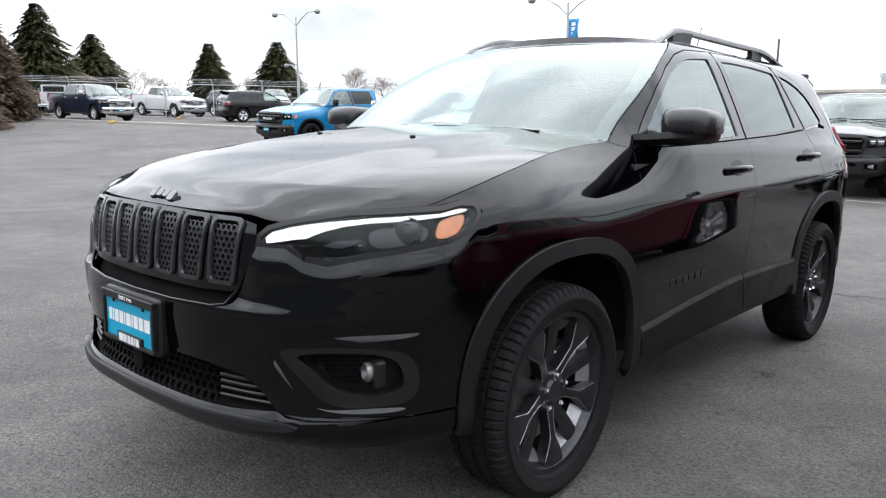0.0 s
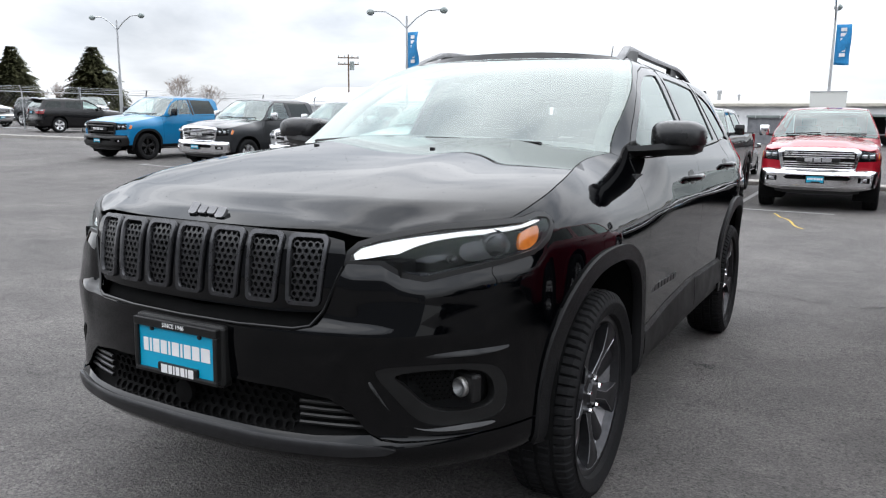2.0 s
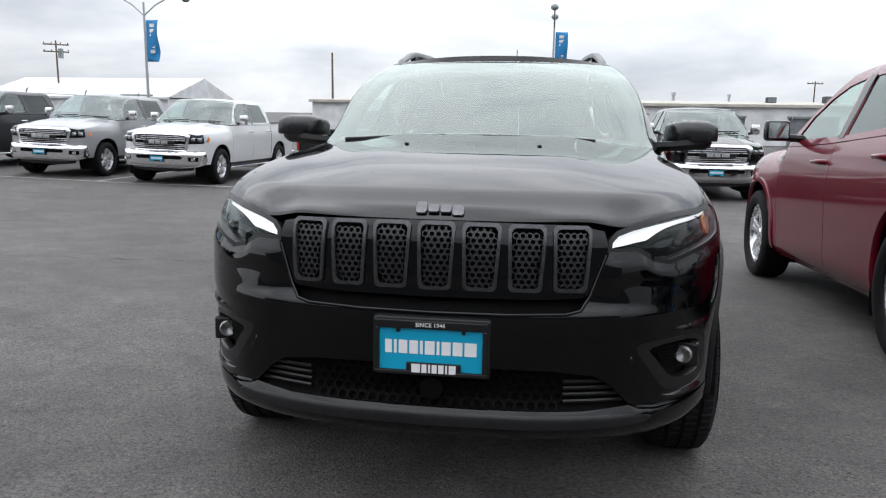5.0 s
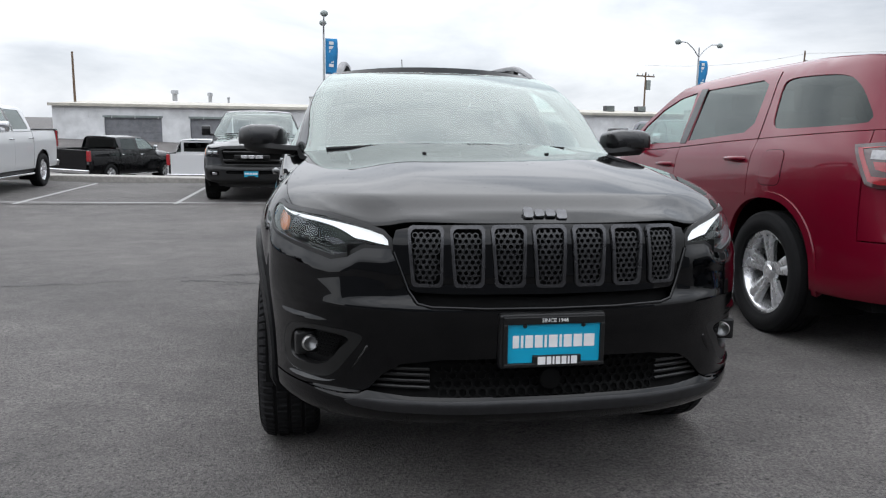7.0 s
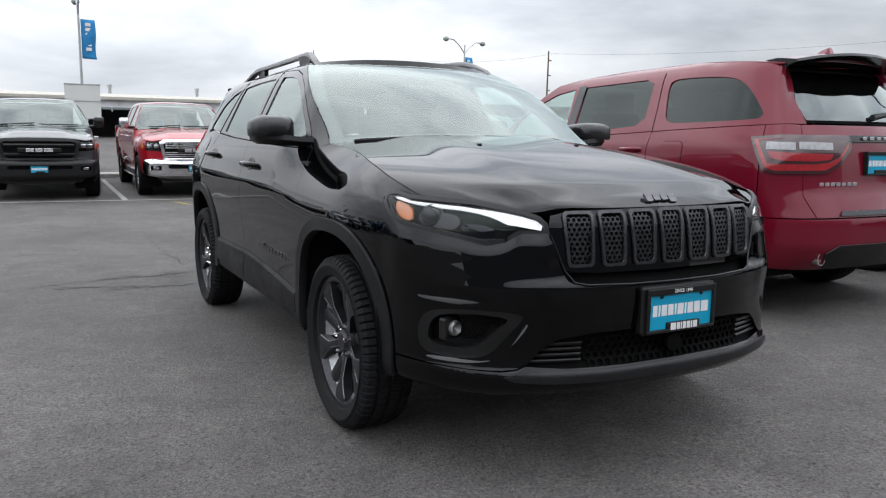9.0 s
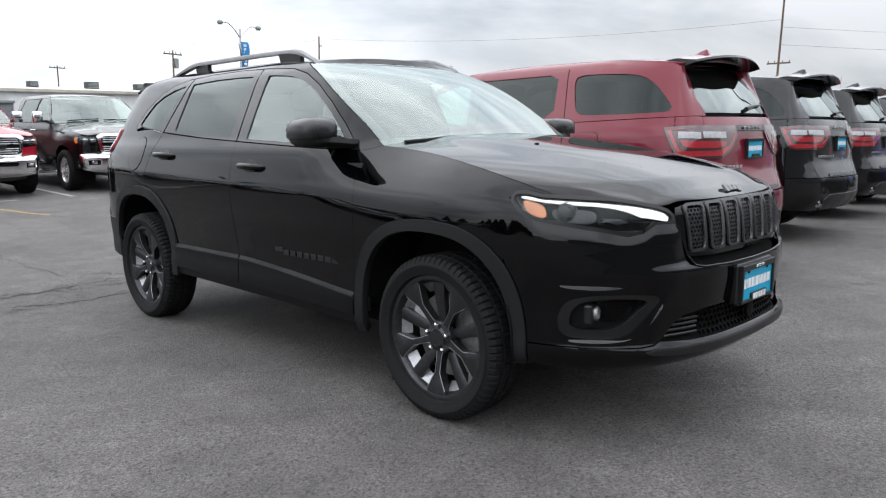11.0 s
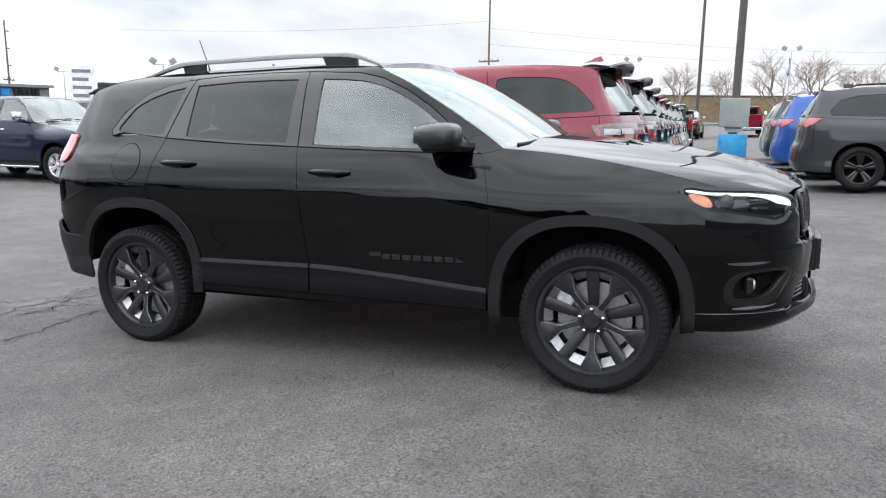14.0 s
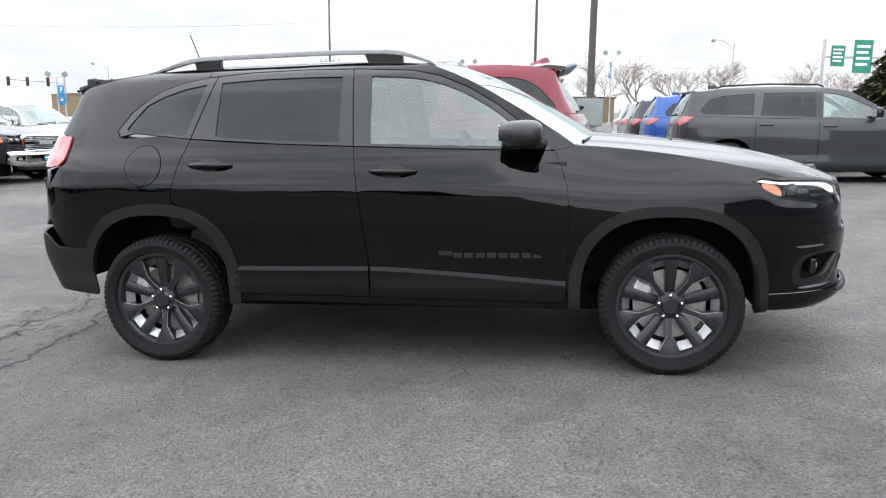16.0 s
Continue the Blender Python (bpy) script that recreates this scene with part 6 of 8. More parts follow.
    panel("bumper_back", full_b, S, 0.12, void_black, car, "", gap=0.01, thick=0, proud=-0.01)
    for sg in (-1, 1):
        q = S(S.sx(0.76), 0.595)
        part("fog_lamp", box(sg * q[0] - 0.05, sg * q[0] + 0.05, q[1] - 0.01, q[1] + 0.03, 0.565, 0.625, 0.01), reflector, car)
    F([(0.0, 0.40), (0.5, 0.40), (0.8, 0.44), (0.75, 0.34), (0.4, 0.31), (0.0, 0.31)], "air_dam", satin_black, proud=-0.05)
    dealer_plate(car, Matrix.Translation((-0.02, -1.055, 0.60)), fine=False)
    return car


def build_large_suv():
    """A three-row SUV, seen mostly from its side and tail."""
    car = thing("large_suv", Matrix.Identity(4), "three-row SUV with full-width tail lamp", "car")
    S = Shell(
        plan=[(0, -0.95), (0.4, -0.92), (0.7, -0.80), (0.86, -0.6), (0.94, -0.3), (0.965, 0), (0.95, 0.5), (0.945, 1.6), (0.955, 2.6), (0.965, 3.05), (0.95, 3.5), (0.90, 3.8), (0.80, 3.96), (0.62, 4.06), (0.35, 4.11), (0, 4.13)],
        nose=[(0.25, 0.15), (0.32, 0.03), (0.45, 0), (0.68, 0), (0.8, 0.03), (1.0, 0.06), (1.06, 0.12)],
        fender=[(0.2, 0.12), (0.3, 0.03), (0.45, 0.0), (0.8, 0.0), (0.95, 0.02), (1.03, 0.06), (1.1, 0.13), (1.16, 0.2), (1.7, 0.4)],
        side=[(0.2, 0.14), (0.3, 0.05), (0.4, 0.02), (0.55, 0.012), (0.75, 0.0), (0.9, 0.004), (1.0, 0.018), (1.10, 0.034), (1.18, 0.06), (1.3, 0.115), (1.45, 0.185), (1.6, 0.255), (1.68, 0.31), (1.73, 0.40)],
        tail=[(0.25, 0.25), (0.32, 0.12), (0.42, 0.03), (0.5, 0.0), (0.62, 0.0), (0.72, 0.03), (0.85, 0.075), (1.0, 0.09), (1.15, 0.115), (1.25, 0.16), (1.45, 0.30), (1.6, 0.42), (1.7, 0.52)],
        blend=(0.2, 0.7))
    top = pchip([(-0.75, 1.02), (-0.3, 1.08), (0.2, 1.13), (0.55, 1.145), (1.5, 1.165), (2.4, 1.205), (3.6, 1.24), (4.0, 1.25)])
    wt = pchip([(0.66, 1.17), (0.85, 1.33), (1.1, 1.49), (1.35, 1.575), (1.7, 1.612), (2.3, 1.622), (2.9, 1.60), (3.25, 1.56)])
    rl = pchip([(1.32, 1.655), (1.7, 1.695), (2.3, 1.715), (3.0, 1.705), (3.5, 1.67), (3.75, 1.64)])
    c = dict(shell=S, half=0.965, R=0.385, rim=0.262, tyre_w=0.265, wheel="five", arches=[(0.0, 0.40, 0.455), (3.04, 0.40, 0.455)], low=curve_low(0.33), top=top,
             sides=[(-0.60, 0.58, "front_wing"), (0.58, 1.72, "front_door"), (1.72, 2.80, "rear_door"), (2.80, 3.80, "rear_quarter")], handle_drop=0.13,
             frame=[(0.58, 1.148)] + [(0.9, 1.42), (1.15, 1.57), (1.32, 1.655)] + [(y, float(rl(y))) for y in (1.7, 2.3, 3.0, 3.5, 3.75)] + [(3.86, 1.45), (3.96, 1.25), (3.4, 1.236), (2.4, 1.207), (1.5, 1.167)],
             panes=[([(0.78, 1.20)] + [(y, float(wt(y))) for y in (0.9, 1.1, 1.35, 1.6)] + [(1.68, 1.215)], clear_glass), ([(1.80, 1.22), (1.74, 1.612), (2.52, 1.618), (2.62, 1.58), (2.66, 1.32), (2.58, 1.262)], dark_glass), (rounded([(2.90, 1.28), (2.84, 1.42), (2.80, 1.54), (2.82, 1.60), (3.10, 1.595), (3.42, 1.575), (3.58, 1.50), (3.69, 1.40), (3.775, 1.305), (3.74, 1.278), (3.1, 1.270)]), dark_glass)],
             pillars=[(1.74, 1.20, 1.70, 1.625)], seams=[(2.80, 1.215, 2.70, 1.655)], mirror=(0.86, 1.19, 0.16), mirror_mat=gloss_black, seats=[1.3, 2.1], seat_z=0.68,
             bonnet_y=(-0.78, 0.54), bonnet_z=pchip([(0, 1.03), (0.06, 1.07), (0.3, 1.13), (0.7, 1.175), (1, 1.195)]), nose_z=1.02, cowl_bow=0.14, bulge=0.02,
             screen=[(0.58, 1.15), (0.82, 1.355), (1.05, 1.51), (1.32, 1.655)], roof_line=rl, roof_end=3.72, tail_y=4.1, sill_mat=body_paint, flare=body_paint, flare_width=0.045, flare_out=0.012)
    bonnet, roof, _ = car_shell(car, c, body_paint, 0.055)
    fl, fc = S.flank, S.face
    def both(poly):
        mid = [i for i, p in enumerate(poly) if p[0] > S.s[-1] - 0.02]
        a, b = poly[:mid[0]], poly[mid[-1] + 1:]
        flip_ = lambda q: [(2 * S.s[-1] - s, z) for s, z in q[::-1]]
        return a + flip_(a) + flip_(b) + b
    def T(s, z):
        s = np.asarray(s, float)
        over = s > S.s[-1]
        q = S(np.where(over, 2 * S.s[-1] - s, s), z)
        q[..., 0] = np.where(over, -q[..., 0], q[..., 0])
        return q
    sr, sy = lambda x: float(S.sr(x)), lambda y: float(S.sy(y))
    end = S.s[-1]
    # tail skin pieces run round the corner to the other side
    panel("tailgate", both([(sr(0.70), 0.80), (sr(0.62), 0.66), (end - 0.001, 0.66), (end - 0.001, 1.24), (sr(0.70), 1.245), (sr(0.70), 1.0)]), T, 0.05, body_paint, car, gap=0.003)
    for mir in (False, True):
        panel("tail_corner", fl([(3.80, 0.66), (3.80, float(top(3.80)))]) + [(sy(3.96), 1.25), (sr(0.70), 1.245), (sr(0.70), 0.80), (sr(0.62), 0.66)], S, 0.05, body_paint, car, "", mirror=mir, gap=0.003)
    bump_p = fl([(3.49, 0.35), (3.60, 0.60), (3.80, 0.66)]) + [(sr(0.6), 0.655), (end - 0.001, 0.655), (end - 0.001, 0.33), (sr(0.6), 0.33), (sy(3.85), 0.34)]
    panel("rear_bumper", both(bump_p), T, 0.05, body_paint, car, gap=0.003, proud=0.012)
    low = [(sr(0.55), 0.44), (sr(0.45), 0.49), (end - 0.001, 0.49), (end - 0.001, 0.34), (sr(0.5), 0.34)]
    panel("bumper_insert", both(low), T, 0.05, satin_black, car, gap=0, proud=0.02)
    panel("tow_trim", both([(sr(0.42), 0.70), (end - 0.001, 0.70), (end - 0.001, 0.67), (sr(0.44), 0.67)]), T, 0.05, slot_grey, car, gap=0, proud=0.012)
    glass_p = [(sr(0.64), 1.27), (end - 0.001, 1.27), (end - 0.001, 1.63), (sr(0.60), 1.63), (sr(0.70), 1.40)]
    panel("rear_screen", both(glass_p), T, 0.05, rear_glass, car, gap=0.002, thick=0)
    panel("screen_back", both(glass_p), T, 0.08, interior_dark, car, gap=0.002, thick=0, proud=-0.03)
    for mir in (False, True):
        panel("screen_pillar", [(sy(3.72), 1.25), (sr(0.64), 1.25), (sr(0.70), 1.42), (sr(0.58), 1.66)] + fl([(3.70, 1.64), (3.84, 1.45)]), S, 0.05, body_paint, car, "", mirror=mir, gap=0)
    # the lamp band round the tail, dark with red light guides and clear reversing lamps
    for mir in (False, True):
        outer = fl([(3.72, 1.165), (3.82, 0.955)]) + [(sy(3.88), 0.935), (sr(0.52), 0.935), (sr(0.40), 0.985), (sr(0.28), 1.09), (sr(0.28), 1.175), (sy(3.90), 1.178)]
        lamp = panel("tail_lamp", outer, S, 0.04, smoked_red, car, "dark tail lamp with red light band", mirror=mir, gap=0.002, proud=0.012)
        band = fl([(3.745, 1.150), (3.83, 0.968)]) + [(sy(3.88), 0.950), (sr(0.53), 0.950), (sr(0.42), 0.995), (sr(0.31), 1.095), (sr(0.31), 1.135), (sr(0.41), 1.04), (sr(0.50), 1.01), (sr(0.60), 1.0), (sy(3.90), 1.000), (sy(3.85), 1.005), (sy(3.79), 1.135), (sy(3.95), 1.150), (sy(3.95), 1.162)]
        panel("red_band", band, S, 0.03, red_lens, lamp, "", mirror=mir, gap=0.006, proud=0.015, thick=0.004)
        mid_ = [(sy(3.86), 1.03), (sy(3.92), 1.012), (sr(0.60), 1.008), (sr(0.48), 1.02), (sr(0.45), 1.06), (sy(3.92), 1.072), (sy(3.84), 1.080)]
        panel("red_inner", mid_, S, 0.03, red_lens, lamp, "", mirror=mir, gap=0.004, proud=0.015, thick=0.004)
        for a, b in ((sy(3.83), sr(0.76)), (sr(0.74), sr(0.46))):
            panel("reversing_lamp", [(a, 1.085), (b, 1.08), (b, 1.130), (a, 1.135)], S, 0.04, white_lens, lamp, "", mirror=mir, gap=0.002, proud=0.016, thick=0.004)
    panel("lamp_strip", both([(sr(0.30), 1.175), (end - 0.001, 1.175), (end - 0.001, 1.145), (sr(0.30), 1.135)]), T, 0.05, gloss_black, car, gap=0, proud=0.012)
    mark_bars([0.04] * 5, 0.02, 0.035, grey_alloy, car, Matrix.Translation((0, float(T(np.array([end - 0.01]), np.array([1.16]))[0, 1]) + 0.016, 1.16)) @ Matrix.Rotation(math.pi, 4, "Z") @ Matrix.Rotation(radians(90), 4, "X"), "tail_badge", 0.004)
    mark_bars([0.034] * 7, 0.022, 0.012, grey_alloy, car, Matrix.Translation((0.40, float(S(S.sr(0.40), 0.86)[1]) + 0.002, 0.87)) @ Matrix.Rotation(math.pi - radians(10), 4, "Z") @ Matrix.Rotation(radians(95), 4, "X"), "model_badge", 0.003)
    dealer_plate(car, Matrix.Translation((0, float(S(S.sr(0.0), 1.0)[1]) + 0.012, 1.0)) @ Matrix.Rotation(math.pi, 4, "Z"), 0.02, False)
    # roof spoiler, fin and rear wiper
    us = np.linspace(-1, 1, 15)
    verts, faces = [], []
    for u in us:
        x = 0.60 * u
        yb = 3.90 - 0.09 * u * u
        zt = 1.735 - 0.055 * u * u
        sec = [(3.52, zt - 0.014), (3.66, zt + 0.0), (yb, zt - 0.020), (yb + 0.010, zt - 0.036), (yb - 0.05, zt - 0.050), (3.66, zt - 0.075)]
        verts += [(x, yy, zz) for yy, zz in sec]
    m6 = 6
    for i in range(len(us) - 1):
        for k in range(m6):
            faces.append((i * m6 + k, i * m6 + (k + 1) % m6, (i + 1) * m6 + (k + 1) % m6, (i + 1) * m6 + k))
    faces += [tuple(range(m6)), tuple(range((len(us) - 1) * m6, len(us) * m6))[::-1]]
    on_top = [f for f in faces if len(f) == 4 and f[0] % 6 in (0, 1)]
    spo = mesh_object("roof_spoiler", verts, on_top, body_paint, car)
    under_ = mesh_object("spoiler_underside", verts, [f for f in faces if f not in on_top], gloss_black, car)
    under_.data.set_sharp_from_angle(angle=radians(35))
    spo.data.set_sharp_from_angle(angle=radians(35))
    flap_ = arc(3.06, 1.035, 0.115, 0.110, 0, 350, 36, 5.0)
    panel("flap_gap", fl(flap_), S, 0.03, void_black, car, "", gap=0, thick=0.002, proud=0.001)
    panel("fuel_flap", fl(shrink(flap_, 0.004)), S, 0.03, body_paint, car, "", gap=0, thick=0.004, proud=0.003)
    fin = bmesh.new()
    rows = []
    for yy, w, hh in ((3.44, 0.006, 0.0), (3.54, 0.028, 0.045), (3.60, 0.03, 0.06), (3.66, 0.02, 0.0)):
        rows.append([fin.verts.new((x, yy + (0.02 if z > 0.03 else 0), 1.725 + z)) for x, z in ((-w - 0.02, 0), (-w * 0.4, hh), (w * 0.4, hh), (w + 0.02, 0))])
    for a, b in zip(rows, rows[1:]):
        for k in range(3):
            fin.faces.new((a[k], a[k + 1], b[k + 1], b[k]))
    part("shark_fin", fin, body_paint, car)
    part("rear_wiper", tube([tuple(S(-S.sr(0.02), 1.30) + (0, 0.02, 0)), tuple(S(S.sr(0.25), 1.33) * (-1, 1, 1) + (0, 0.02, 0)), tuple(S(S.sr(0.48), 1.34) * (-1, 1, 1) + (0, 0.02, 0))], [0.02, 0.012, 0.008], 6), satin_black, car)
    for sg in (-1, 1):
        ex = lathe([(0.0, 0.040), (0.10, 0.040), (0.10, 0.034), (0.01, 0.034)], 20, "x")
        part("exhaust_tip", ex, chrome, car, "", Matrix.Translation((sg * 0.56, 3.96, 0.40)) @ Matrix.Rotation(radians(90), 4, "Z"), True)
    fp = fc([(0.0, 1.0), (0.6, 0.98), (0.82, 0.95)]) + fl([(-0.60, 0.98), (-0.52, 0.34)]) + fc([(0.75, 0.33), (0.4, 0.31), (0, 0.31)])
    full = fp + [(-s, z) for s, z in fp[::-1] if abs(s) > 1e-6]
    panel("front_bumper", full, S, 0.07, body_paint, car, gap=0)
    return car


def build_minivan():
    car = thing("minivan", Matrix.Identity(4), "long-roofed minivan with dark wheels", "car")
    S = Shell(
        plan=[(0, -1.0), (0.4, -0.96), (0.7, -0.80), (0.88, -0.5), (0.96, -0.1), (0.985, 0.3), (0.99, 1.6), (0.99, 2.9), (0.965, 3.5), (0.90, 3.85), (0.75, 4.03), (0.4, 4.10), (0, 4.12)],
        nose=[(0.2, 0.2), (0.3, 0.03), (0.45, 0), (0.6, 0.01), (0.75, 0.06), (0.85, 0.14), (0.95, 0.3)],
        fender=[(0.2, 0.12), (0.3, 0.03), (0.45, 0.0), (0.75, 0.0), (0.85, 0.02), (0.95, 0.08), (1.05, 0.16), (1.7, 0.5)],
        side=[(0.15, 0.14), (0.25, 0.04), (0.35, 0.012), (0.5, 0.02), (0.7, 0.004), (0.9, 0.006), (1.0, 0.02), (1.1, 0.045), (1.2, 0.085), (1.4, 0.18), (1.55, 0.255), (1.65, 0.33), (1.7, 0.42)],
        tail=[(0.2, 0.2), (0.3, 0.05), (0.45, 0), (0.65, 0.01), (0.8, 0.06), (1.1, 0.10), (1.3, 0.2), (1.5, 0.33), (1.7, 0.5)],
        blend=(0.1, 0.6))
    top = pchip([(-0.8, 0.88), (-0.4, 0.97), (0.1, 1.04), (0.35, 1.065), (1.4, 1.10), (2.6, 1.13), (3.7, 1.17), (4.0, 1.18)])
    wt = pchip([(0.5, 1.12), (0.8, 1.32), (1.1, 1.47), (1.4, 1.55), (2.0, 1.58), (2.8, 1.565), (3.4, 1.50)])
    rl = pchip([(1.15, 1.60), (1.6, 1.655), (2.3, 1.675), (3.0, 1.66), (3.6, 1.60)])
    c = dict(shell=S, half=0.985, R=0.355, rim=0.245, tyre_w=0.24, wheel="dark", arches=[(0.0, 0.36, 0.41), (3.09, 0.36, 0.41)], low=curve_low(0.28), top=top,
             sides=[(-0.62, 0.48, "front_wing"), (0.48, 1.62, "front_door"), (1.62, 2.66, "sliding_door"), (2.66, 3.80, "rear_quarter")], handle_drop=0.12,
             frame=[(0.36, 1.068)] + [(0.7, 1.34), (0.95, 1.50), (1.15, 1.60)] + [(y, float(rl(y))) for y in (1.6, 2.3, 3.0, 3.6)] + [(3.80, 1.38), (3.92, 1.18), (3.0, 1.145), (1.6, 1.105)],
             panes=[([(0.62, 1.115)] + [(y, float(wt(y))) for y in (0.8, 1.1, 1.35)] + [(1.52, 1.555), (1.56, 1.135)], clear_glass), ([(1.68, 1.14), (1.66, 1.565), (2.50, 1.565), (2.58, 1.165)], dark_glass), ([(2.70, 1.18), (2.66, 1.555), (3.2, 1.52), (3.45, 1.45), (3.60, 1.28), (3.56, 1.20)], dark_glass)],
             pillars=[(1.62, 1.12, 1.60, 1.58)], mirror=(0.75, 1.12, 0.17), mirror_mat=gloss_black, seats=[1.1, 2.1], seat_z=0.6,
             bonnet_y=(-0.85, 0.40), bonnet_z=pchip([(0, 0.88), (0.1, 0.93), (0.4, 1.03), (1, 1.11)]), nose_z=0.86, cowl_bow=0.22,
             screen=[(0.36, 1.07), (0.65, 1.30), (0.9, 1.465), (1.15, 1.60)], roof_line=rl, roof_end=3.62, tail_y=4.1, sill_mat=body_paint)
    car_shell(car, c, body_paint, 0.07)
    fl, fc = S.flank, S.face
    sy, sr, end = (lambda y: float(S.sy(y))), (lambda x: float(S.sr(x))), float(S.s[-1])
    for mir in (False, True):
        panel("tail_skin", fl([(3.50, 0.30), (3.80, 0.62), (3.80, float(top(3.8)))]) + [(sy(3.92), 1.18), (end, 1.18), (end, 0.28), (sr(0.5), 0.28)], S, 0.07, body_paint, car, "", mirror=mir, gap=0.002)
        panel("rear_screen", [(sy(3.96), 1.22), (end, 1.2), (end, 1.58), (sr(0.5), 1.58), (sy(3.90), 1.42)], S, 0.07, dark_glass, car, "", mirror=mir, gap=0, thick=0.01)
        panel("screen_pillar", fl([(3.60, 1.60), (3.72, 1.30), (3.9, 1.18)]) + [(sr(0.55), 1.2), (sr(0.5), 1.62)], S, 0.07, body_paint, car, "", mirror=mir, gap=0, proud=-0.006)
        panel("tail_lamp", fl([(3.70, 1.15), (3.80, 1.07), (3.92, 1.01)]) + [(sr(0.76), 1.01), (sr(0.76), 1.10), (sy(3.88), 1.165)], S, 0.05, red_lens, car, "", mirror=mir, gap=0, proud=0.014)
        lamp = fc([(0.55, 0.80), (0.72, 0.84)]) + fl([(-0.45, 0.90), (-0.42, 0.86), (-0.62, 0.76)]) + fc([(0.6, 0.74)])
        panel("head_lamp", lamp, S, 0.05, white_lens, car, "", mirror=mir, gap=0, proud=0.006)
        fp = fc([(0.0, 0.84), (0.5, 0.84), (0.75, 0.88)]) + fl([(-0.62, 0.92), (-0.48, 0.30)]) + fc([(0.7, 0.27), (0.0, 0.27)])
        panel("front_bumper", fp, S, 0.07, body_paint, car, "", mirror=mir, gap=0, proud=-0.004)
        q = S.at(2.4, 1.67)
        rb = bmesh.new()
        add_tube(rb, [((-1 if mir else 1) * (float(S.at(y, float(rl(y)))[0]) - 0.05), y, float(rl(y)) + 0.05 + dz) for y, dz in ((1.5, -0.03), (1.6, 0.0), (2.4, 0.0), (3.2, 0.0), (3.3, -0.03))], 0.016, 6)
        part("roof_rail", rb, satin_black, car)
    part("shark_fin", box(-0.015, 0.015, 3.2, 3.35, 1.68, 1.74, 0.01), body_paint, car)
    return car


# ---- lamp posts, poles, signs ----
def street_lamp(x, y, height, arms, label, banner=None, spread=1.6, yaw=0.0, heads="globe", base=False, board=False, thickness=0.075):
    """A lamp post; arms are angles in degrees, and banner is the angle at which a blue banner hangs."""
    m = Matrix.Translation((x, y, gz(x, y))) @ Matrix.Rotation(radians(yaw), 4, "Z")
    ob = thing("street_lamp", m, label, "lamp post")
    pole_mat = brown_steel if base or thickness > 0.12 else galvanised
    part("pole", tube([(0, 0, 0), (0, 0, height * 0.5), (0, 0, height)], [thickness, thickness * 0.85, thickness * 0.6], 12), pole_mat, ob, "", None, True, 60)
    if not base:
        part("foot", lathe([(0.0, 0.0), (0.0, 0.22), (0.35, 0.2), (0.4, 0.1)], 16, "z"), concrete, ob)
    for a in arms:
        c, s = math.cos(radians(a)), math.sin(radians(a))
        if heads == "globe":
            path = [(0, 0, height - 0.55), (c * spread * 0.3, s * spread * 0.3, height - 0.1), (c * spread * 0.65, s * spread * 0.65, height + 0.22), (c * spread, s * spread, height + 0.25)]
            arm = part("arm", tube(path, 0.035, 8), pole_mat, ob, "", None, True, 60)
            hb = lathe([(-0.16, 0.0), (-0.15, 0.10), (-0.05, 0.19), (0.05, 0.17), (0.12, 0.08), (0.14, 0.0)], 16, "z")
            part("lamp_head", hb, grey_box, arm, "", Matrix.Translation((c * (spread + 0.18), s * (spread + 0.18), height + 0.22)), True, 60)
        else:
            arm = part("arm", tube([(0, 0, height), (c * spread, s * spread, height)], 0.04, 6), pole_mat, ob)
            hb = bmesh.new()
            add_box(hb, -0.24, 0.24, -0.12, 0.16, -0.22, 0.22, 0.05)
            hb.transform(Matrix.Translation((c * spread, s * spread, height + 0.25)) @ Matrix.Rotation(radians(a), 4, "Z") @ Matrix.Rotation(radians(-35), 4, "Y"))
            part("flood_lamp", hb, grey_box, arm)
    if banner is not None:
        c, s = math.cos(radians(banner)), math.sin(radians(banner))
        rows, cols, verts, faces = 12, 5, [], []
        for j in range(rows + 1):
            for i in range(cols + 1):
                u, v = i / cols, j / rows
                w = 0.62 * u
                wave = 0.09 * math.sin(7 * v + 3 * u) * u
                verts.append((c * (0.08 + w) - s * wave, s * (0.08 + w) + c * wave, height - 0.75 - 1.75 * v - 0.14 * u * math.sin(3 * v)))
        for j in range(rows):
            for i in range(cols):
                a = j * (cols + 1) + i
                faces.append((a, a + 1, a + cols + 2, a + cols + 1))
        bn = mesh_object("banner", verts, faces, flag_blue, ob, "blue cloth banner with white marks")
        sol = bn.modifiers.new("thickness", "SOLIDIFY")
        sol.thickness = 0.012
        for k in range(6):
            z = height - 1.05 - 0.22 * k
            for side in (-1, 1):
                mk = box(0.27, 0.50, -0.012, 0.012, z, z + 0.15)
                mk.transform(Matrix.Rotation(radians(banner), 4, "Z") @ Matrix.Translation((0, 0.045 * side + 0.03, 0)))
                part("banner_mark", mk, white_print, bn)
    if base:
        bb = lathe([(0.0, 0.0), (0.0, 0.42), (0.80, 0.42), (0.84, 0.39), (0.84, 0.0)], 28, "z")
        part("base", bb, base_blue, ob, "blue painted round concrete base", None, True, 40)
        part("control_box", box(-0.34, 0.05, -0.42, 0.42, 1.05, 1.92, 0.02), grey_box, ob, "grey-green electrical cabinet")
        part("box_bracket", box(-0.15, 0.1, -0.25, 0.25, 0.9, 1.06), galvanised, ob)
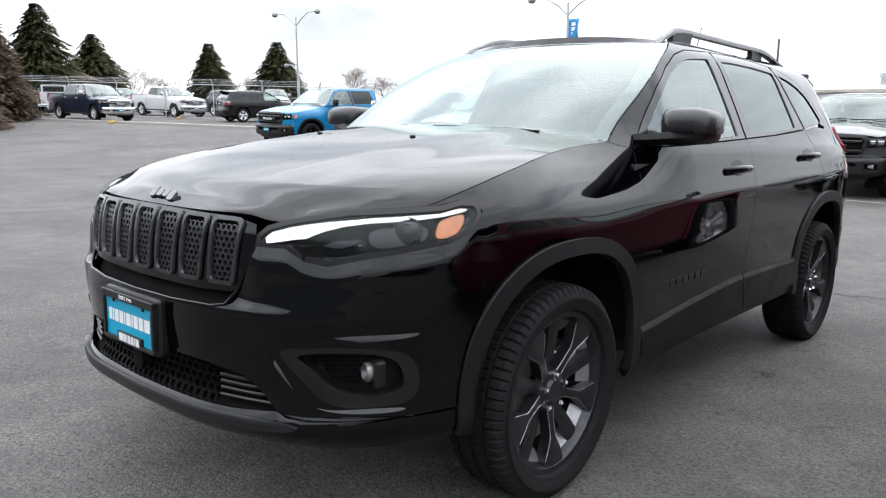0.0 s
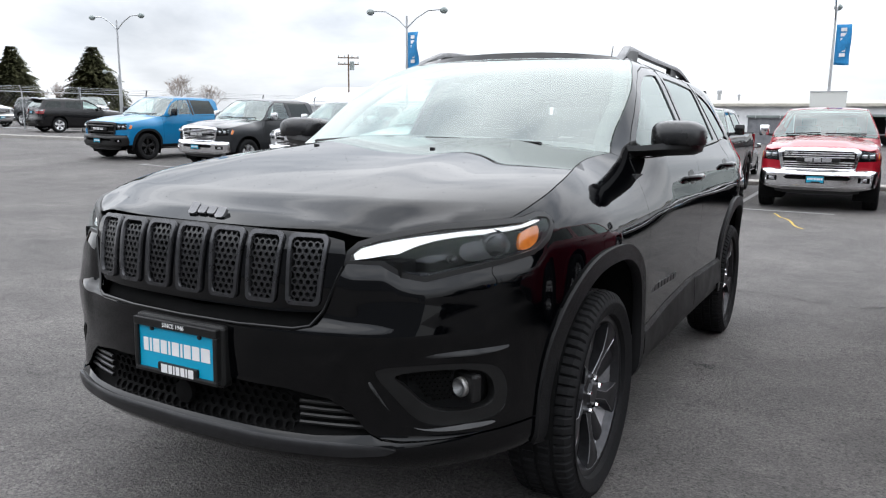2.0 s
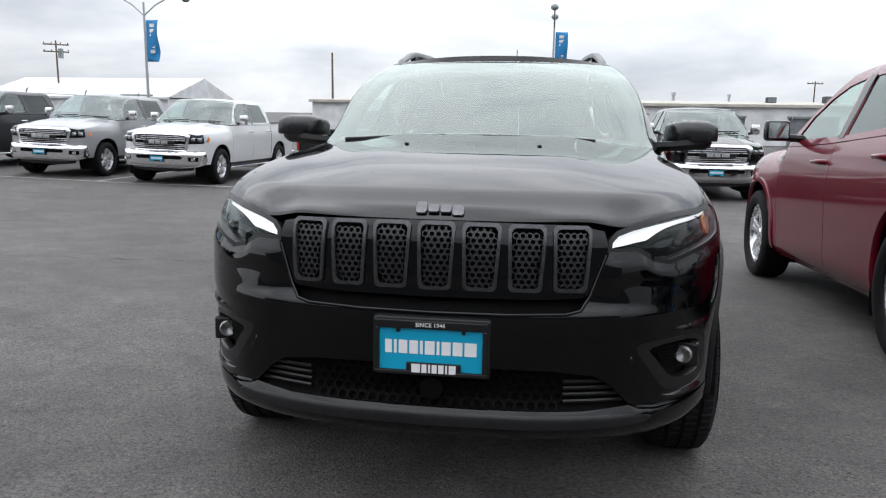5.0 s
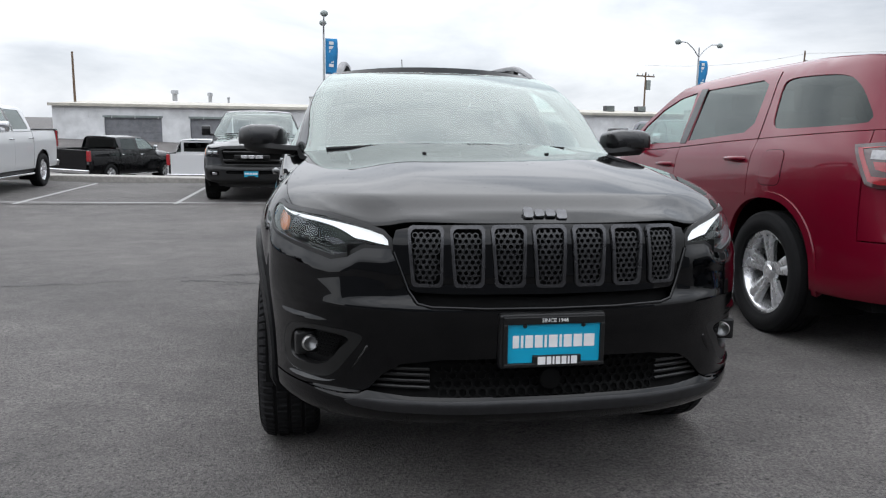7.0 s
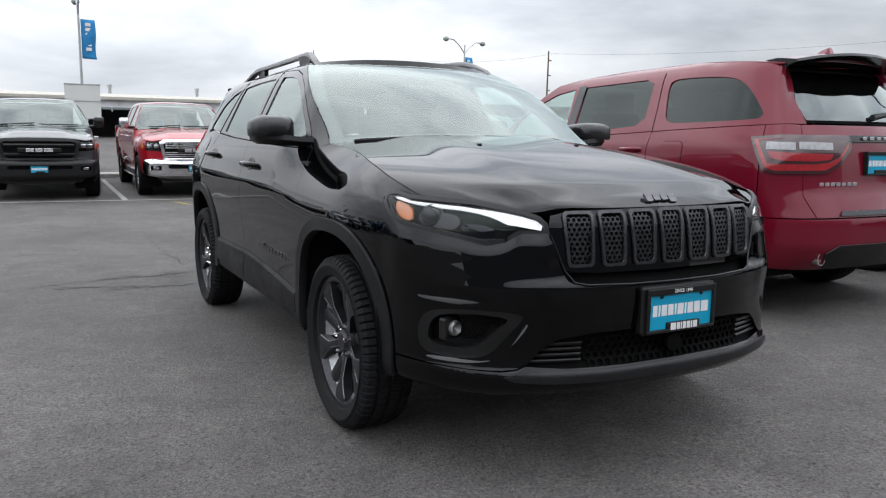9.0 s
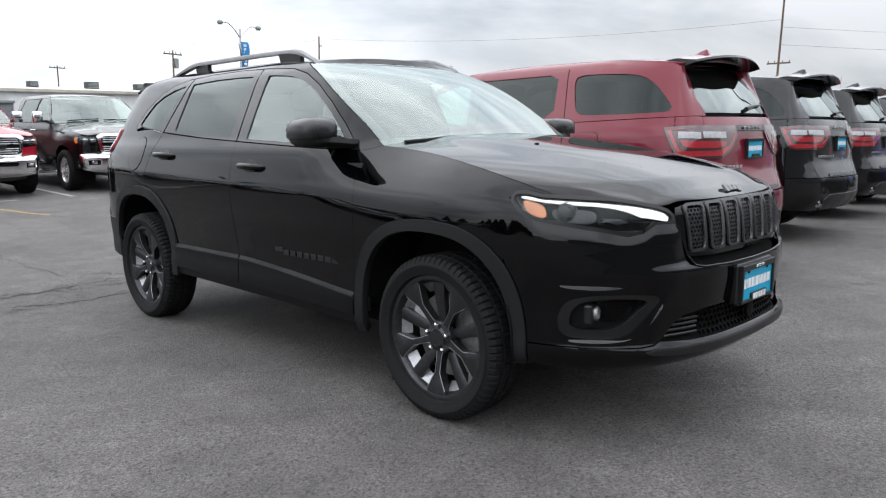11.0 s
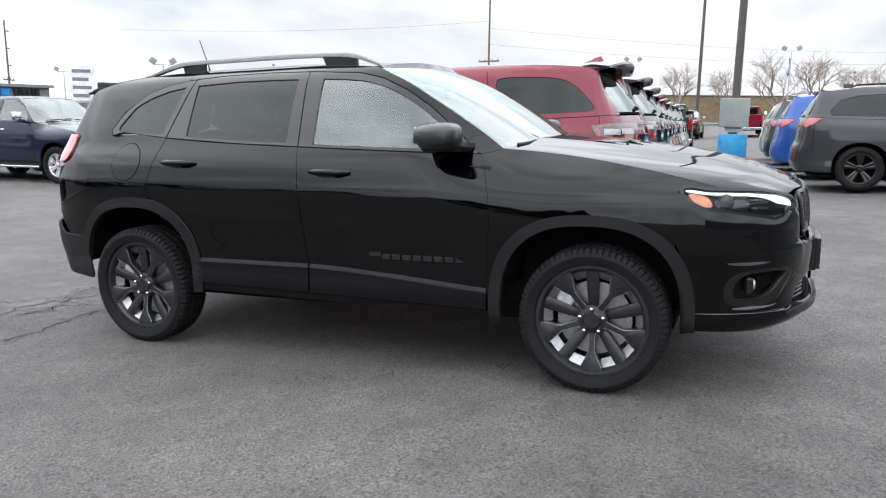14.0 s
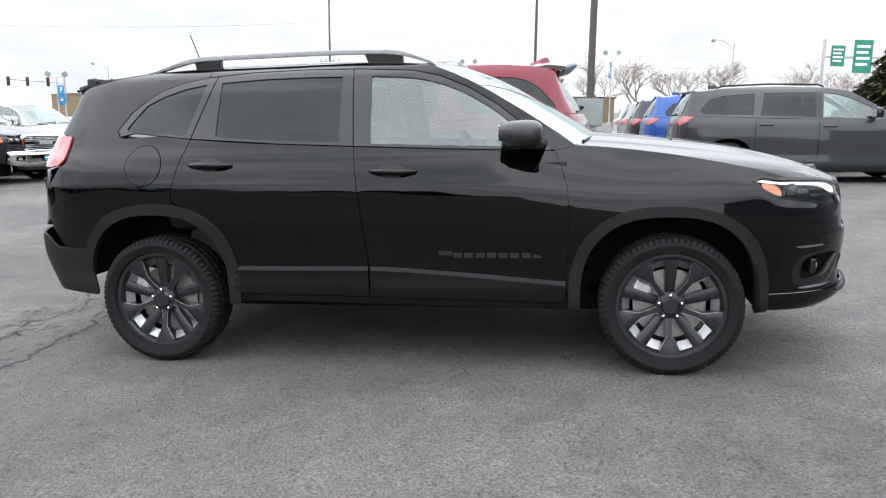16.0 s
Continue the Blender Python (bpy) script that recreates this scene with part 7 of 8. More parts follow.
    if board:
        sb = bmesh.new()
        add_box(sb, -0.75, 0.75, -0.10, -0.06, 2.4, 4.0, 0.01)
        bo = part("notice_board", sb, sticker_paper, ob, "pale blank board in a metal frame")
        for zz in (2.4, 3.2, 3.96):
            part("board_frame", box(-0.77, 0.77, -0.12, -0.10, zz, zz + 0.04), galvanised, bo)
    return ob


def utility_pole(x, y, height, label, cross=(0.93,), yaw=0.0, rungs=0, can=False):
    m = Matrix.Translation((x, y, gz(x, y) - 0.3)) @ Matrix.Rotation(radians(yaw), 4, "Z")
    ob = thing("utility_pole", m, label, "pole")
    part("shaft", tube([(0, 0, 0), (0, 0, height)], [0.11, 0.075], 10), wood_pole, ob, "", None, True, 60)
    for f in cross:
        cb = part("crossarm", box(-1.15, 1.15, -0.06, 0.06, height * f - 0.06, height * f + 0.06), wood_pole, ob)
        for xx in (-1.05, -0.4, 0.4, 1.05):
            part("insulator", lathe([(0.0, 0.0), (0.0, 0.04), (0.1, 0.05), (0.18, 0.03), (0.2, 0.0)], 8, "z"), grey_box, cb, "", Matrix.Translation((xx, 0, height * f + 0.06)))
    for k in range(rungs):
        part("rung", box(-0.05, 0.75 if k % 2 else 0.05, -0.04, 0.04, height * (0.5 + 0.08 * k), height * (0.5 + 0.08 * k) + 0.1), wood_pole, ob)
    if can:
        part("transformer", lathe([(0.0, 0.0), (0.0, 0.25), (0.9, 0.25), (0.95, 0.1), (0.95, 0.0)], 14, "z"), grey_box, ob, "", Matrix.Translation((0.38, 0, height * 0.78)))
    return ob


def span(a, b, sag, label):
    pts = [tuple(Vector(a).lerp(Vector(b), f) - Vector((0, 0, 4 * sag * f * (1 - f)))) for f in np.linspace(0, 1, 13)]
    ob = part("overhead_cable", tube(pts, 0.009, 5), satin_black, None)
    return tagged(ob, label, "cable", "overhead cables")


# ---- trees ----
def conifer(x, y, height, width, mat, label, seed):
    rng = random.Random(seed)
    ob = thing("conifer", Matrix.Translation((x, y, gz(x, y))), label, "tree", "conifers")
    part("trunk", tube([(0, 0, 0), (0, 0, height * 0.5), (0, 0, height * 0.96)], [0.16, 0.10, 0.02], 8), bark, ob)
    verts, faces = [], []
    layers = int(height * 5.5)
    for k in range(layers):
        f = k / layers
        z0 = height * (0.06 + 0.93 * f)
        reach = width * 0.5 * (1 - f) ** 0.75 * rng.uniform(0.78, 1.12) + 0.10
        n = max(12, int(44 * (1 - f) + 12))
        for j in range(n):
            a = rng.uniform(0, 2 * math.pi)
            r = reach * rng.uniform(0.7, 1.1)
            c, s = math.cos(a), math.sin(a)
            droop = 0.20 * r + 0.1
            steps = max(3, int(r / 0.16))
            for i in range(steps):
                t = (i + 0.7) / steps
                px, py, pz = c * r * t, s * r * t, z0 - droop * t * t + 0.07 * math.sin(3 * t)
                w = 0.20 * (1.25 - t) + 0.11
                for q in range(3):
                    b = a + rng.uniform(-1.2, 1.2)
                    cb, sb_ = math.cos(b), math.sin(b)
                    l = w * rng.uniform(1.1, 1.9)
                    tip = (px + cb * l, py + sb_ * l, pz - rng.uniform(-0.06, 0.20))
                    base = len(verts)
                    verts += [(px - sb_ * w * 0.4, py + cb * w * 0.4, pz + 0.03), (px + sb_ * w * 0.4, py - cb * w * 0.4, pz - 0.02), tip]
                    faces.append((base, base + 1, base + 2))
    mesh_object("crown", verts, faces, mat, ob, flat=True)
    return ob


def bare_tree(x, y, height, label, seed, spread=1.0):
    rng = random.Random(seed)
    ob = thing("bare_tree", Matrix.Translation((x, y, gz(x, y))), label, "tree", "leafless trees")
    wood, twigs = bmesh.new(), bmesh.new()
    def grow(p, d, length, r, level):
        mid = p + d * length * 0.5 + Vector((rng.uniform(-1, 1), rng.uniform(-1, 1), 0)) * length * 0.06
        end = p + d * length
        add_tube(wood if level < 3 else twigs, [p, mid, end], [r, r * 0.82, r * 0.62], 6 if level < 2 else 3, False)
        if level >= 6:
            return
        for _ in range(3 if level < 5 else 2):
            side = Vector((rng.gauss(0, 1), rng.gauss(0, 1), rng.gauss(0, 0.4))).normalized()
            nd = (d * 0.72 + side * 0.72 * spread + Vector((0, 0, 0.24))).normalized()
            grow(p + d * length * rng.uniform(0.55, 1.0), nd, length * rng.uniform(0.66, 0.90), max(0.013, r * 0.58), level + 1)
    grow(Vector((0, 0, 0)), Vector((0.04, 0.02, 1)).normalized(), height * 0.27, height * 0.026, 0)
    part("trunk", wood, bark, ob, "", None, True, 60)
    part("crown", twigs, twig_brown, ob)
    return ob


# ---- buildings ----
def workshop(x0, x1, y0, depth, eave, ridge, label, bays, wall_mat=white_wall, roof_mat=roof_tan, yaw=0.0):
    """A long metal shed seen from its front at y0; bays are (start, end, height, open)."""
    zg = gz((x0 + x1) / 2, y0) - 0.1
    ob = thing("workshop", Matrix.Translation(((x0 + x1) / 2, y0, 0)) @ Matrix.Rotation(radians(yaw), 4, "Z"), label, "building")
    cx, hw = (x0 + x1) / 2, (x1 - x0) / 2
    edges = [-hw] + [v - cx for a, b, *_ in bays for v in (a, b)] + [hw]
    for i in range(0, len(edges), 2):
        if edges[i + 1] - edges[i] > 0.02:
            part("wall", box(edges[i], edges[i + 1], 0, 0.25, zg, eave), wall_mat, ob)
    for a, b, h, is_open in bays:
        a, b = a - cx, b - cx
        part("wall", box(a, b, 0.003, 0.25, zg + h, eave), wall_mat, ob)
        if is_open:
            # the open bay's inner shade is put into this back sheet's dark colour
            part("bay_back", box(a - 0.5, b + 0.5, 6.0, 6.1, zg, eave), door_dark, ob)
        else:
            dr = part("roller_door", box(a, b, 0.15, 0.2, zg, zg + h), grey_wall, ob)
            for k in range(int(h / 0.45)):
                part("door_slat", box(a + 0.02, b - 0.02, 0.13, 0.152, zg + 0.05 + 0.45 * k, zg + 0.43 + 0.45 * k, 0.01), grey_wall, dr)
        part("bay_trim", box(a - 0.1, b + 0.1, -0.03, 0.0, zg + h, zg + h + 0.15), grey_box, ob)
    part("wall", box(-hw, -hw + 0.25, 0.25, depth, zg, eave), wall_mat, ob)
    part("wall", box(hw - 0.25, hw, 0.25, depth, zg, eave), wall_mat, ob)
    part("wall", box(-hw, hw, depth, depth + 0.25, zg, eave), wall_mat, ob)
    part("fascia", box(-hw - 0.2, hw + 0.2, -0.32, -0.08, eave - 0.06, eave + 0.14), roof_mat, ob)
    rf = bmesh.new()
    a = [rf.verts.new((-hw - 0.2, -0.3, eave + 0.12)), rf.verts.new((hw + 0.2, -0.3, eave + 0.12)), rf.verts.new((hw + 0.2, depth / 2, ridge)), rf.verts.new((-hw - 0.2, depth / 2, ridge)), rf.verts.new((-hw - 0.2, depth + 0.3, eave + 0.1)), rf.verts.new((hw + 0.2, depth + 0.3, eave + 0.1))]
    rf.faces.new(a[:4])
    rf.faces.new((a[3], a[2], a[5], a[4]))
    rf.faces.new((a[0], a[3], a[4]))
    rf.faces.new((a[1], a[5], a[2]))
    rp = part("roof", rf, roof_mat, ob)
    n = int(2 * hw / 1.6)
    for k in range(n):
        x = -hw + 2 * hw * (k + 0.5) / n
        part("wall_rib", box(x - 0.03, x + 0.03, -0.03, 0.002, eave - 0.9, eave - 0.06), wall_mat, ob)
    return ob


def roof_vent(x, y, z, h, r, label):
    ob = thing("roof_vent", Matrix.Translation((x, y, z)), label, "vent", "roof vents")
    part("vent_pipe", lathe([(0.0, 0.0), (0.0, r), (h * 0.6, r), (h * 0.62, r * 1.5), (h * 0.95, r * 1.4), (h, 0.0)], 12, "z"), galvanised, ob, "", None, True, 40)
    return ob


def roof_unit(x, y, z, w, h, label):
    ob = thing("roof_unit", Matrix.Translation((x, y, z)), label, "air conditioner", "roof units")
    part("case", box(-w / 2, w / 2, -w / 2, w / 2, 0, h, 0.03), door_dark, ob)
    for k in range(4):
        part("louvre", box(-w / 2 + 0.05, w / 2 - 0.05, -w / 2 - 0.03, -w / 2, h * (0.15 + 0.2 * k), h * (0.25 + 0.2 * k)), grey_box, ob)
    return ob


def chain_fence(p0, p1, posts, height, label):
    """Posts, rails and wires of a tall mesh fence between two places."""
    a, b = Vector((*p0, 0)), Vector((*p1, 0))
    d = (b - a).normalized()
    ob = thing("chain_link_fence", Matrix.Translation((p0[0], p0[1], gz(*p0))), label, "fence")
    def at(f, h):
        q = a.lerp(b, f)
        return (q.x - p0[0], q.y - p0[1], gz(q.x, q.y) - gz(*p0) + h)
    for k in range(posts):
        f = k / (posts - 1)
        q = at(f, 0)
        part("post", tube([q, at(f, height), (q[0] - d.y * -0.25, q[1] + d.x * -0.25, q[2] + height + 0.3)], 0.035, 6), galvanised, ob)
    for h, r in ((height, 0.022), (0.1, 0.015), (height + 0.12, 0.008), (height + 0.22, 0.008), (height + 0.3, 0.008)):
        part("rail", tube([at(f, h) for f in np.linspace(0, 1, 14)], r, 5), galvanised, ob)
    wires = bmesh.new()
    total = (b - a).length
    n = int(total / 0.22)
    for k in range(n):
        f0 = k / n
        for s in (-1, 1):
            f1 = min(1, max(0, f0 + s * height * 0.9 / total))
            p, q = Vector(at(f0, 0.1)), Vector(at(f1, height))
            side = Vector((0, 0, 0.004))
            vs = [wires.verts.new(p + side), wires.verts.new(p - side), wires.verts.new(q - side), wires.verts.new(q + side)]
            wires.faces.new(vs)
    w = part("mesh", wires, galvanised, ob)
    w["kind"] = "stuff"
    return ob


def kerb(points, width, height, label):
    ob = bmesh.new()
    rows = []
    for i, (x, y) in enumerate(points):
        a = Vector(points[max(i - 1, 0)])
        b = Vector(points[min(i + 1, len(points) - 1)])
        d = (b - a).normalized()
        n = Vector((-d.y, d.x))
        z = gz(x, y)
        rows.append([ob.verts.new((x + n.x * o, y + n.y * o, z + h)) for o, h in ((-width / 2, -0.1), (-width / 2, height - 0.02), (-width / 2 + 0.02, height), (width / 2 - 0.02, height), (width / 2, height - 0.02), (width / 2, -0.1))])
    for p, q in zip(rows, rows[1:]):
        for k in range(5):
            ob.faces.new((p[k], p[k + 1], q[k + 1], q[k]))
    k = part("kerb", ob, concrete, None, "", None, True, 40)
    return tagged(k, label, "kerb", "", "structure")


def strip(points, width, mat, name, label, category, lift=0.004):
    """A painted line or filled crack lying on the ground."""
    verts, faces = [], []
    for i, (x, y) in enumerate(points):
        a, b = Vector(points[max(i - 1, 0)]), Vector(points[min(i + 1, len(points) - 1)])
        d = (b - a).normalized()
        w = width[i] if isinstance(width, list) else width
        for s in (-1, 1):
            px, py = x - d.y * w / 2 * s, y + d.x * w / 2 * s
            verts.append((px, py, gz(px, py) + lift))
    faces = [(2 * i, 2 * i + 1, 2 * i + 3, 2 * i + 2) for i in range(len(points) - 1)]
    ob = mesh_object(name, verts, faces, mat)
    return tagged(ob, label, category, "", "structure")


def wander(p, q, n, amount, seed):
    rng = random.Random(seed)
    out = []
    for k in range(n + 1):
        f = k / n
        out.append((p[0] + (q[0] - p[0]) * f + rng.gauss(0, amount) * (0 < k < n), p[1] + (q[1] - p[1]) * f + rng.gauss(0, amount) * (0 < k < n)))
    return out


# ---- the things in the place ----
def ground_pose(x, y, yaw=0.0, lift=0.0):
    """A pose standing on the ground, leaning with its slope."""
    e = 1.2
    sx = (gz(x + e, y) - gz(x - e, y)) / (2 * e)
    sy = (gz(x, y + e) - gz(x, y - e)) / (2 * e)
    up = Vector((-sx, -sy, 1)).normalized()
    return Matrix.Translation((x, y, gz(x, y) + lift)) @ up.rotation_difference(Vector((0, 0, 1))).inverted().to_matrix().to_4x4() @ Matrix.Rotation(radians(yaw), 4, "Z")


hero = build_black_suv(pose(0, 0, 0, -TILT, 0, 0))


def set_out(master, rows, group, used, tall=1.0):
    """Copies of a vehicle, each with its own place, turn, colour and label; the first row moves the master itself."""
    for i, (x, y, yaw, colour, label) in enumerate(rows):
        m = ground_pose(x, y, yaw) @ Matrix.Diagonal((1, 1, tall, 1))
        ob = master if i == 0 else copy_thing(master, m)
        ob.matrix_world = m
        paint_all(ob, colour)
        tagged(ob, label, used, group)


RED, DARK, SILVER, WHITE = (0.125, 0.0012, 0.012), (0.022, 0.023, 0.025), (0.25, 0.255, 0.26), (0.55, 0.555, 0.56)
BLACK, BLUE, NAVY, GREY, GREEN = (0.0015, 0.0015, 0.002), (0.008, 0.15, 0.32), (0.006, 0.010, 0.027), (0.028, 0.030, 0.033), (0.016, 0.034, 0.026)
set_out(build_pickup("chrome"), [
    (-14.8, 14.0, 0, DARK, "dark grey crew-cab pickup with chrome grille and bumper"),
    (-11.4, 14.0, 0, SILVER, "silver crew-cab pickup with chrome bumper"),
    (-8.3, 13.6, 0, WHITE, "white crew-cab pickup with chrome grille"),
    (0.88, 14.0, 0, (0.27, 0.006, 0.015), "bright red crew-cab pickup with chrome grille"),
    (3.55, 14.0, 0, BLACK, "black crew-cab pickup with chrome grille"),
    (8.9, 13.8, 0, NAVY, "navy blue crew-cab pickup with chrome bumper"),
    (11.65, 14.1, 0, DARK, "dark grey crew-cab pickup with chrome bumper"),
    (14.4, 14.3, 0, WHITE, "white crew-cab pickup with chrome bumper"),
], "row of pickups", "truck")
set_out(build_pickup("black"), [
    (-18.95, 14.0, 0, BLUE, "bright blue crew-cab pickup with black grille and bumper"),
    (-1.9, 14.0, 0, (0.035, 0.037, 0.04), "dark grey crew-cab pickup with black grille and bumper"),
], "row of pickups", "truck")
set_out(build_large_suv(), [
    (3.13, 4.38, 180, RED, "deep red three-row SUV with black roof spoiler"),
    (5.88, 4.57, 180, BLACK, "black three-row SUV with red tail lamps"),
    (8.63, 4.81, 180, BLACK, "black three-row SUV with red tail lamps"),
    (11.38, 5.05, 180, GREY, "dark grey three-row SUV with red tail lamps"),
    (14.13, 5.29, 180, (0.40, 0.022, 0.010), "orange-red SUV with red tail lamps"),
    (16.9, 5.45, 180, DARK, "dark grey SUV at the far end of the row"),
    (19.7, 5.6, 180, SILVER, "silver SUV at the far end of the row"),
    (22.5, 5.8, 180, DARK, "dark grey SUV at the far end of the row"),
    (25.3, 6.0, 180, WHITE, "white SUV at the far end of the row"),
], "row of SUVs", "car", 1.035)
set_out(build_minivan(), [
    (10.5, -5.2, 0, GREY, "dark grey minivan with black wheels"),
    (13.5, -4.9, 0, (0.02, 0.07, 0.26), "blue minivan with red tail lamps"),
    (16.3, -4.75, 0, DARK, "dark grey minivan with red tail lamps"),
    (19.1, -4.65, 0, SILVER, "silver minivan with red tail lamps"),
    (22.1, -4.6, 0, WHITE, "white minivan with red tail lamps"),
], "row of minivans", "car")

# vehicles of the back rows and of the fenced lot
rear_rows = [o for o in scene.objects if o.name.startswith("pickup_truck") and o.parent is None]
chrome_pickup = next(o for o in rear_rows if "chrome" in o["label"])
suv_model = next(o for o in scene.objects if o.name.startswith("large_suv") and o.parent is None)
for model, x, y, yaw, colour, label, used in [
    (chrome_pickup, -8.2, 33.8, 155, BLACK, "black pickup parked tail first behind a kerb", "truck"),
    (chrome_pickup, -5.35, 33.3, 180, WHITE, "white pickup parked tail first behind a kerb", "truck"),
    (chrome_pickup, -4.0, 38.4, 180, DARK, "dark grey pickup parked tail first behind a kerb", "truck"),
    (chrome_pickup, -0.6, 38.4, 180, BLACK, "black pickup parked tail first behind a kerb", "truck"),
    (chrome_pickup, 13.4, 31.5, 180, GREEN, "dark green pickup parked tail first behind a kerb", "truck"),
    (chrome_pickup, 17.2, 31.5, 180, DARK, "dark grey pickup parked tail first behind a kerb", "truck"),
    (suv_model, 20.9, 31.0, 180, WHITE, "white SUV parked behind a kerb", "car"),
    (suv_model, 24.5, 31.0, 180, SILVER, "silver SUV parked behind a kerb", "car"),
    (chrome_pickup, -43.5, 24.2, 95, WHITE, "white pickup with chrome bumper inside the fence", "truck"),
    (chrome_pickup, -39.0, 17.1, 95, NAVY, "dark blue pickup with chrome grille inside the fence", "truck"),
    (chrome_pickup, -54.0, 20.0, 250, WHITE, "white pickup with a dark load cover inside the fence", "truck"),
    (suv_model, -50.5, 24.3, 95, DARK, "dark SUV parked inside the fence", "car"),
    (suv_model, -36.4, 26.5, 172, BLACK, "black SUV parked beside the kerb", "car"),
    (suv_model, -42.5, 28.5, 95, GREY, "grey SUV parked inside the fence", "car"),
    (chrome_pickup, -50.0, 36.0, 60, WHITE, "white pickup far inside the fence", "truck"),
    (chrome_pickup, 30.0, 3.2, 95, GREEN, "grey-green pickup parked across the lane", "truck"),
    (suv_model, 48.0, 4.0, 90, BLACK, "black SUV facing along the lane", "car"),
    (chrome_pickup, 52.0, 0.5, 90, RED, "red pickup facing along the lane", "truck"),
]:
    ob = copy_thing(model, ground_pose(x, y, yaw))
    paint_all(ob, colour)
    tagged(ob, label, used, "vehicles further off")

# ground marks
LINES = [strip([(x, 12.7), (x, 18.6)], 0.10, line_white, "bay_line", "worn white parking bay line", "line") for x in (-16.8, -13.2, -9.9, -6.4, -3.4, -0.5, 2.2, 5.1, 8.3)]
strip([(-16.8, 12.75), (-9, 12.72), (0, 12.7), (8.3, 12.75)], 0.10, line_white, "bay_line", "worn white line across the bay fronts", "line", 0.006)
strip(wander((0.3, 12.2), (0.9, 10.0), 8, 0.03, 5), 0.035, yellow_paint, "paint_smear", "faded yellow paint mark on asphalt", "line")
kerb([(-24, 19.45), (-12, 19.45), (-3, 19.45), (4, 19.5)], 0.6, 0.12, "pale concrete kerb strip behind the truck row")
kerb([(9.5, 24.3), (24, 24.3)], 0.5, 0.13, "pale concrete kerb behind the truck row")
kerb([(-90, 1.0), (-62, 9.0), (-45, 13.5), (-34, 17.2), (-27.5, 20.0)], 0.35, 0.13, "long pale concrete kerb before the fence")
runs = [
    ([(-9, 3.2), (-6.2, 3.45), (-3.3, 3.74), (-2.43, 3.86), (-1.84, 4.04), (-1.25, 4.2), (-0.42, 4.28), (-0.11, 4.08), (0.29, 4.05), (0.86, 4.36), (1.53, 4.15), (2.22, 4.38), (5.0, 4.2), (9.0, 4.1)], 0.036),
    ([(-1.86, 3.86), (-1.44, 3.75), (-1.16, 3.59), (-0.79, 3.62), (-0.19, 3.63), (0.35, 3.72)], 0.045),
    ([(-0.82, 7.06), (-0.77, 5.79), (-0.72, 4.76)], 0.03), ([(-0.61, 4.75), (-0.36, 4.52), (-0.14, 4.32)], 0.028),
    ([(-4.21, 6.18), (-2.85, 6.09), (-1.38, 5.99)], 0.018), ([(-6.9, 0.6), (-6.93, 1.39), (-6.87, 2.3)], 0.018),
    ([(-0.58, 1.08), (-0.83, 1.05), (-1.05, 1.06)], 0.012), ([(1.05, 1.16), (1.39, 1.31), (2.1, 1.4)], 0.009),
    ([(3.2, -0.35), (3.3, -0.52), (3.59, -1.09)], 0.015), ([(-14, -0.5), (-7, 0.1)], 0.018), ([(-20, 2.0), (-9, 3.1)], 0.02),
]
cr = [(p, q, w, 20 * i + j) for i, (run, w) in enumerate(runs) for j, (p, q) in enumerate(zip(run, run[1:]))]
rng = random.Random(77)
for k in range(80):
    x, y = rng.uniform(-1.5, 0.5), rng.uniform(3.55, 4.35)
    a, l = rng.uniform(-1.4, 1.4), rng.uniform(0.08, 0.36)
    cr.append(((x, y), (x + l * math.cos(a), y + 0.6 * l * math.sin(a)), rng.uniform(0.006, 0.018), 300 + k))
for a, b, w, seed in cr:
    pts = wander(a, b, max(10, int(math.dist(a, b) * 9)), 0.03, seed)
    rng = random.Random(seed)
    strip(pts, [w * 0.6 * rng.uniform(0.1, 1.2) for _ in pts], crack_black, "asphalt_crack", "ragged dark crack in the asphalt", "crack", 0.003)
for x, y, seed in ((0.93, 1.80, 3), (-0.65, 0.50, 4)):
    rng = random.Random(seed)
    for k in range(3):
        strip(wander((x - 0.06 + 0.02 * k, y + 0.02 * k), (x + 0.05, y - 0.03 + 0.025 * k), 5, 0.012, seed * 7 + k), 0.009, crack_black, "tar_spot", "small black tar spot on the asphalt", "stain", 0.003)

# lamps and poles
street_lamp(-17.6, 28.8, 6.95, (15, 195), "grey twin-arm lamp post with blue banner", banner=-10)
street_lamp(0.0, 36.5, 7.65, (90, 270), "grey twin-arm lamp post with blue banner and board", banner=12, board=True)
street_lamp(22.3, 40.2, 7.7, (20, 200), "grey twin-arm lamp post with blue banner and board", banner=15, board=True)
street_lamp(-37.5, 28.6, 6.4, (10, 190), "grey twin-arm lamp post with a furled banner")
street_lamp(-47.0, 36.0, 3.6, (200,), "small grey lamp post with one curved arm", spread=0.9)
street_lamp(20.8, 0.25, 12.0, (), "dark steel pole on a blue round base with cabinet", base=True, thickness=0.13)
street_lamp(60.0, 4.5, 17.0, (), "tall dark lamp post with blue banner", banner=-60, thickness=0.14)
for az, d, h, bn in ((80.9, 88, 7.3, 200), (91.3, 86, 7.6, 200), (47.3, 62, 6.0, None), (64.0, 88, 6.6, None), (52.4, 80, 5.4, 20), (41, 95, 5.5, None)):
    street_lamp(-4.3 + d * math.sin(radians(az)), -0.5 + d * math.cos(radians(az)), h, (az, az + 180), "twin floodlight on a grey post", banner=bn, spread=0.7, yaw=-2 * az, heads="flood")
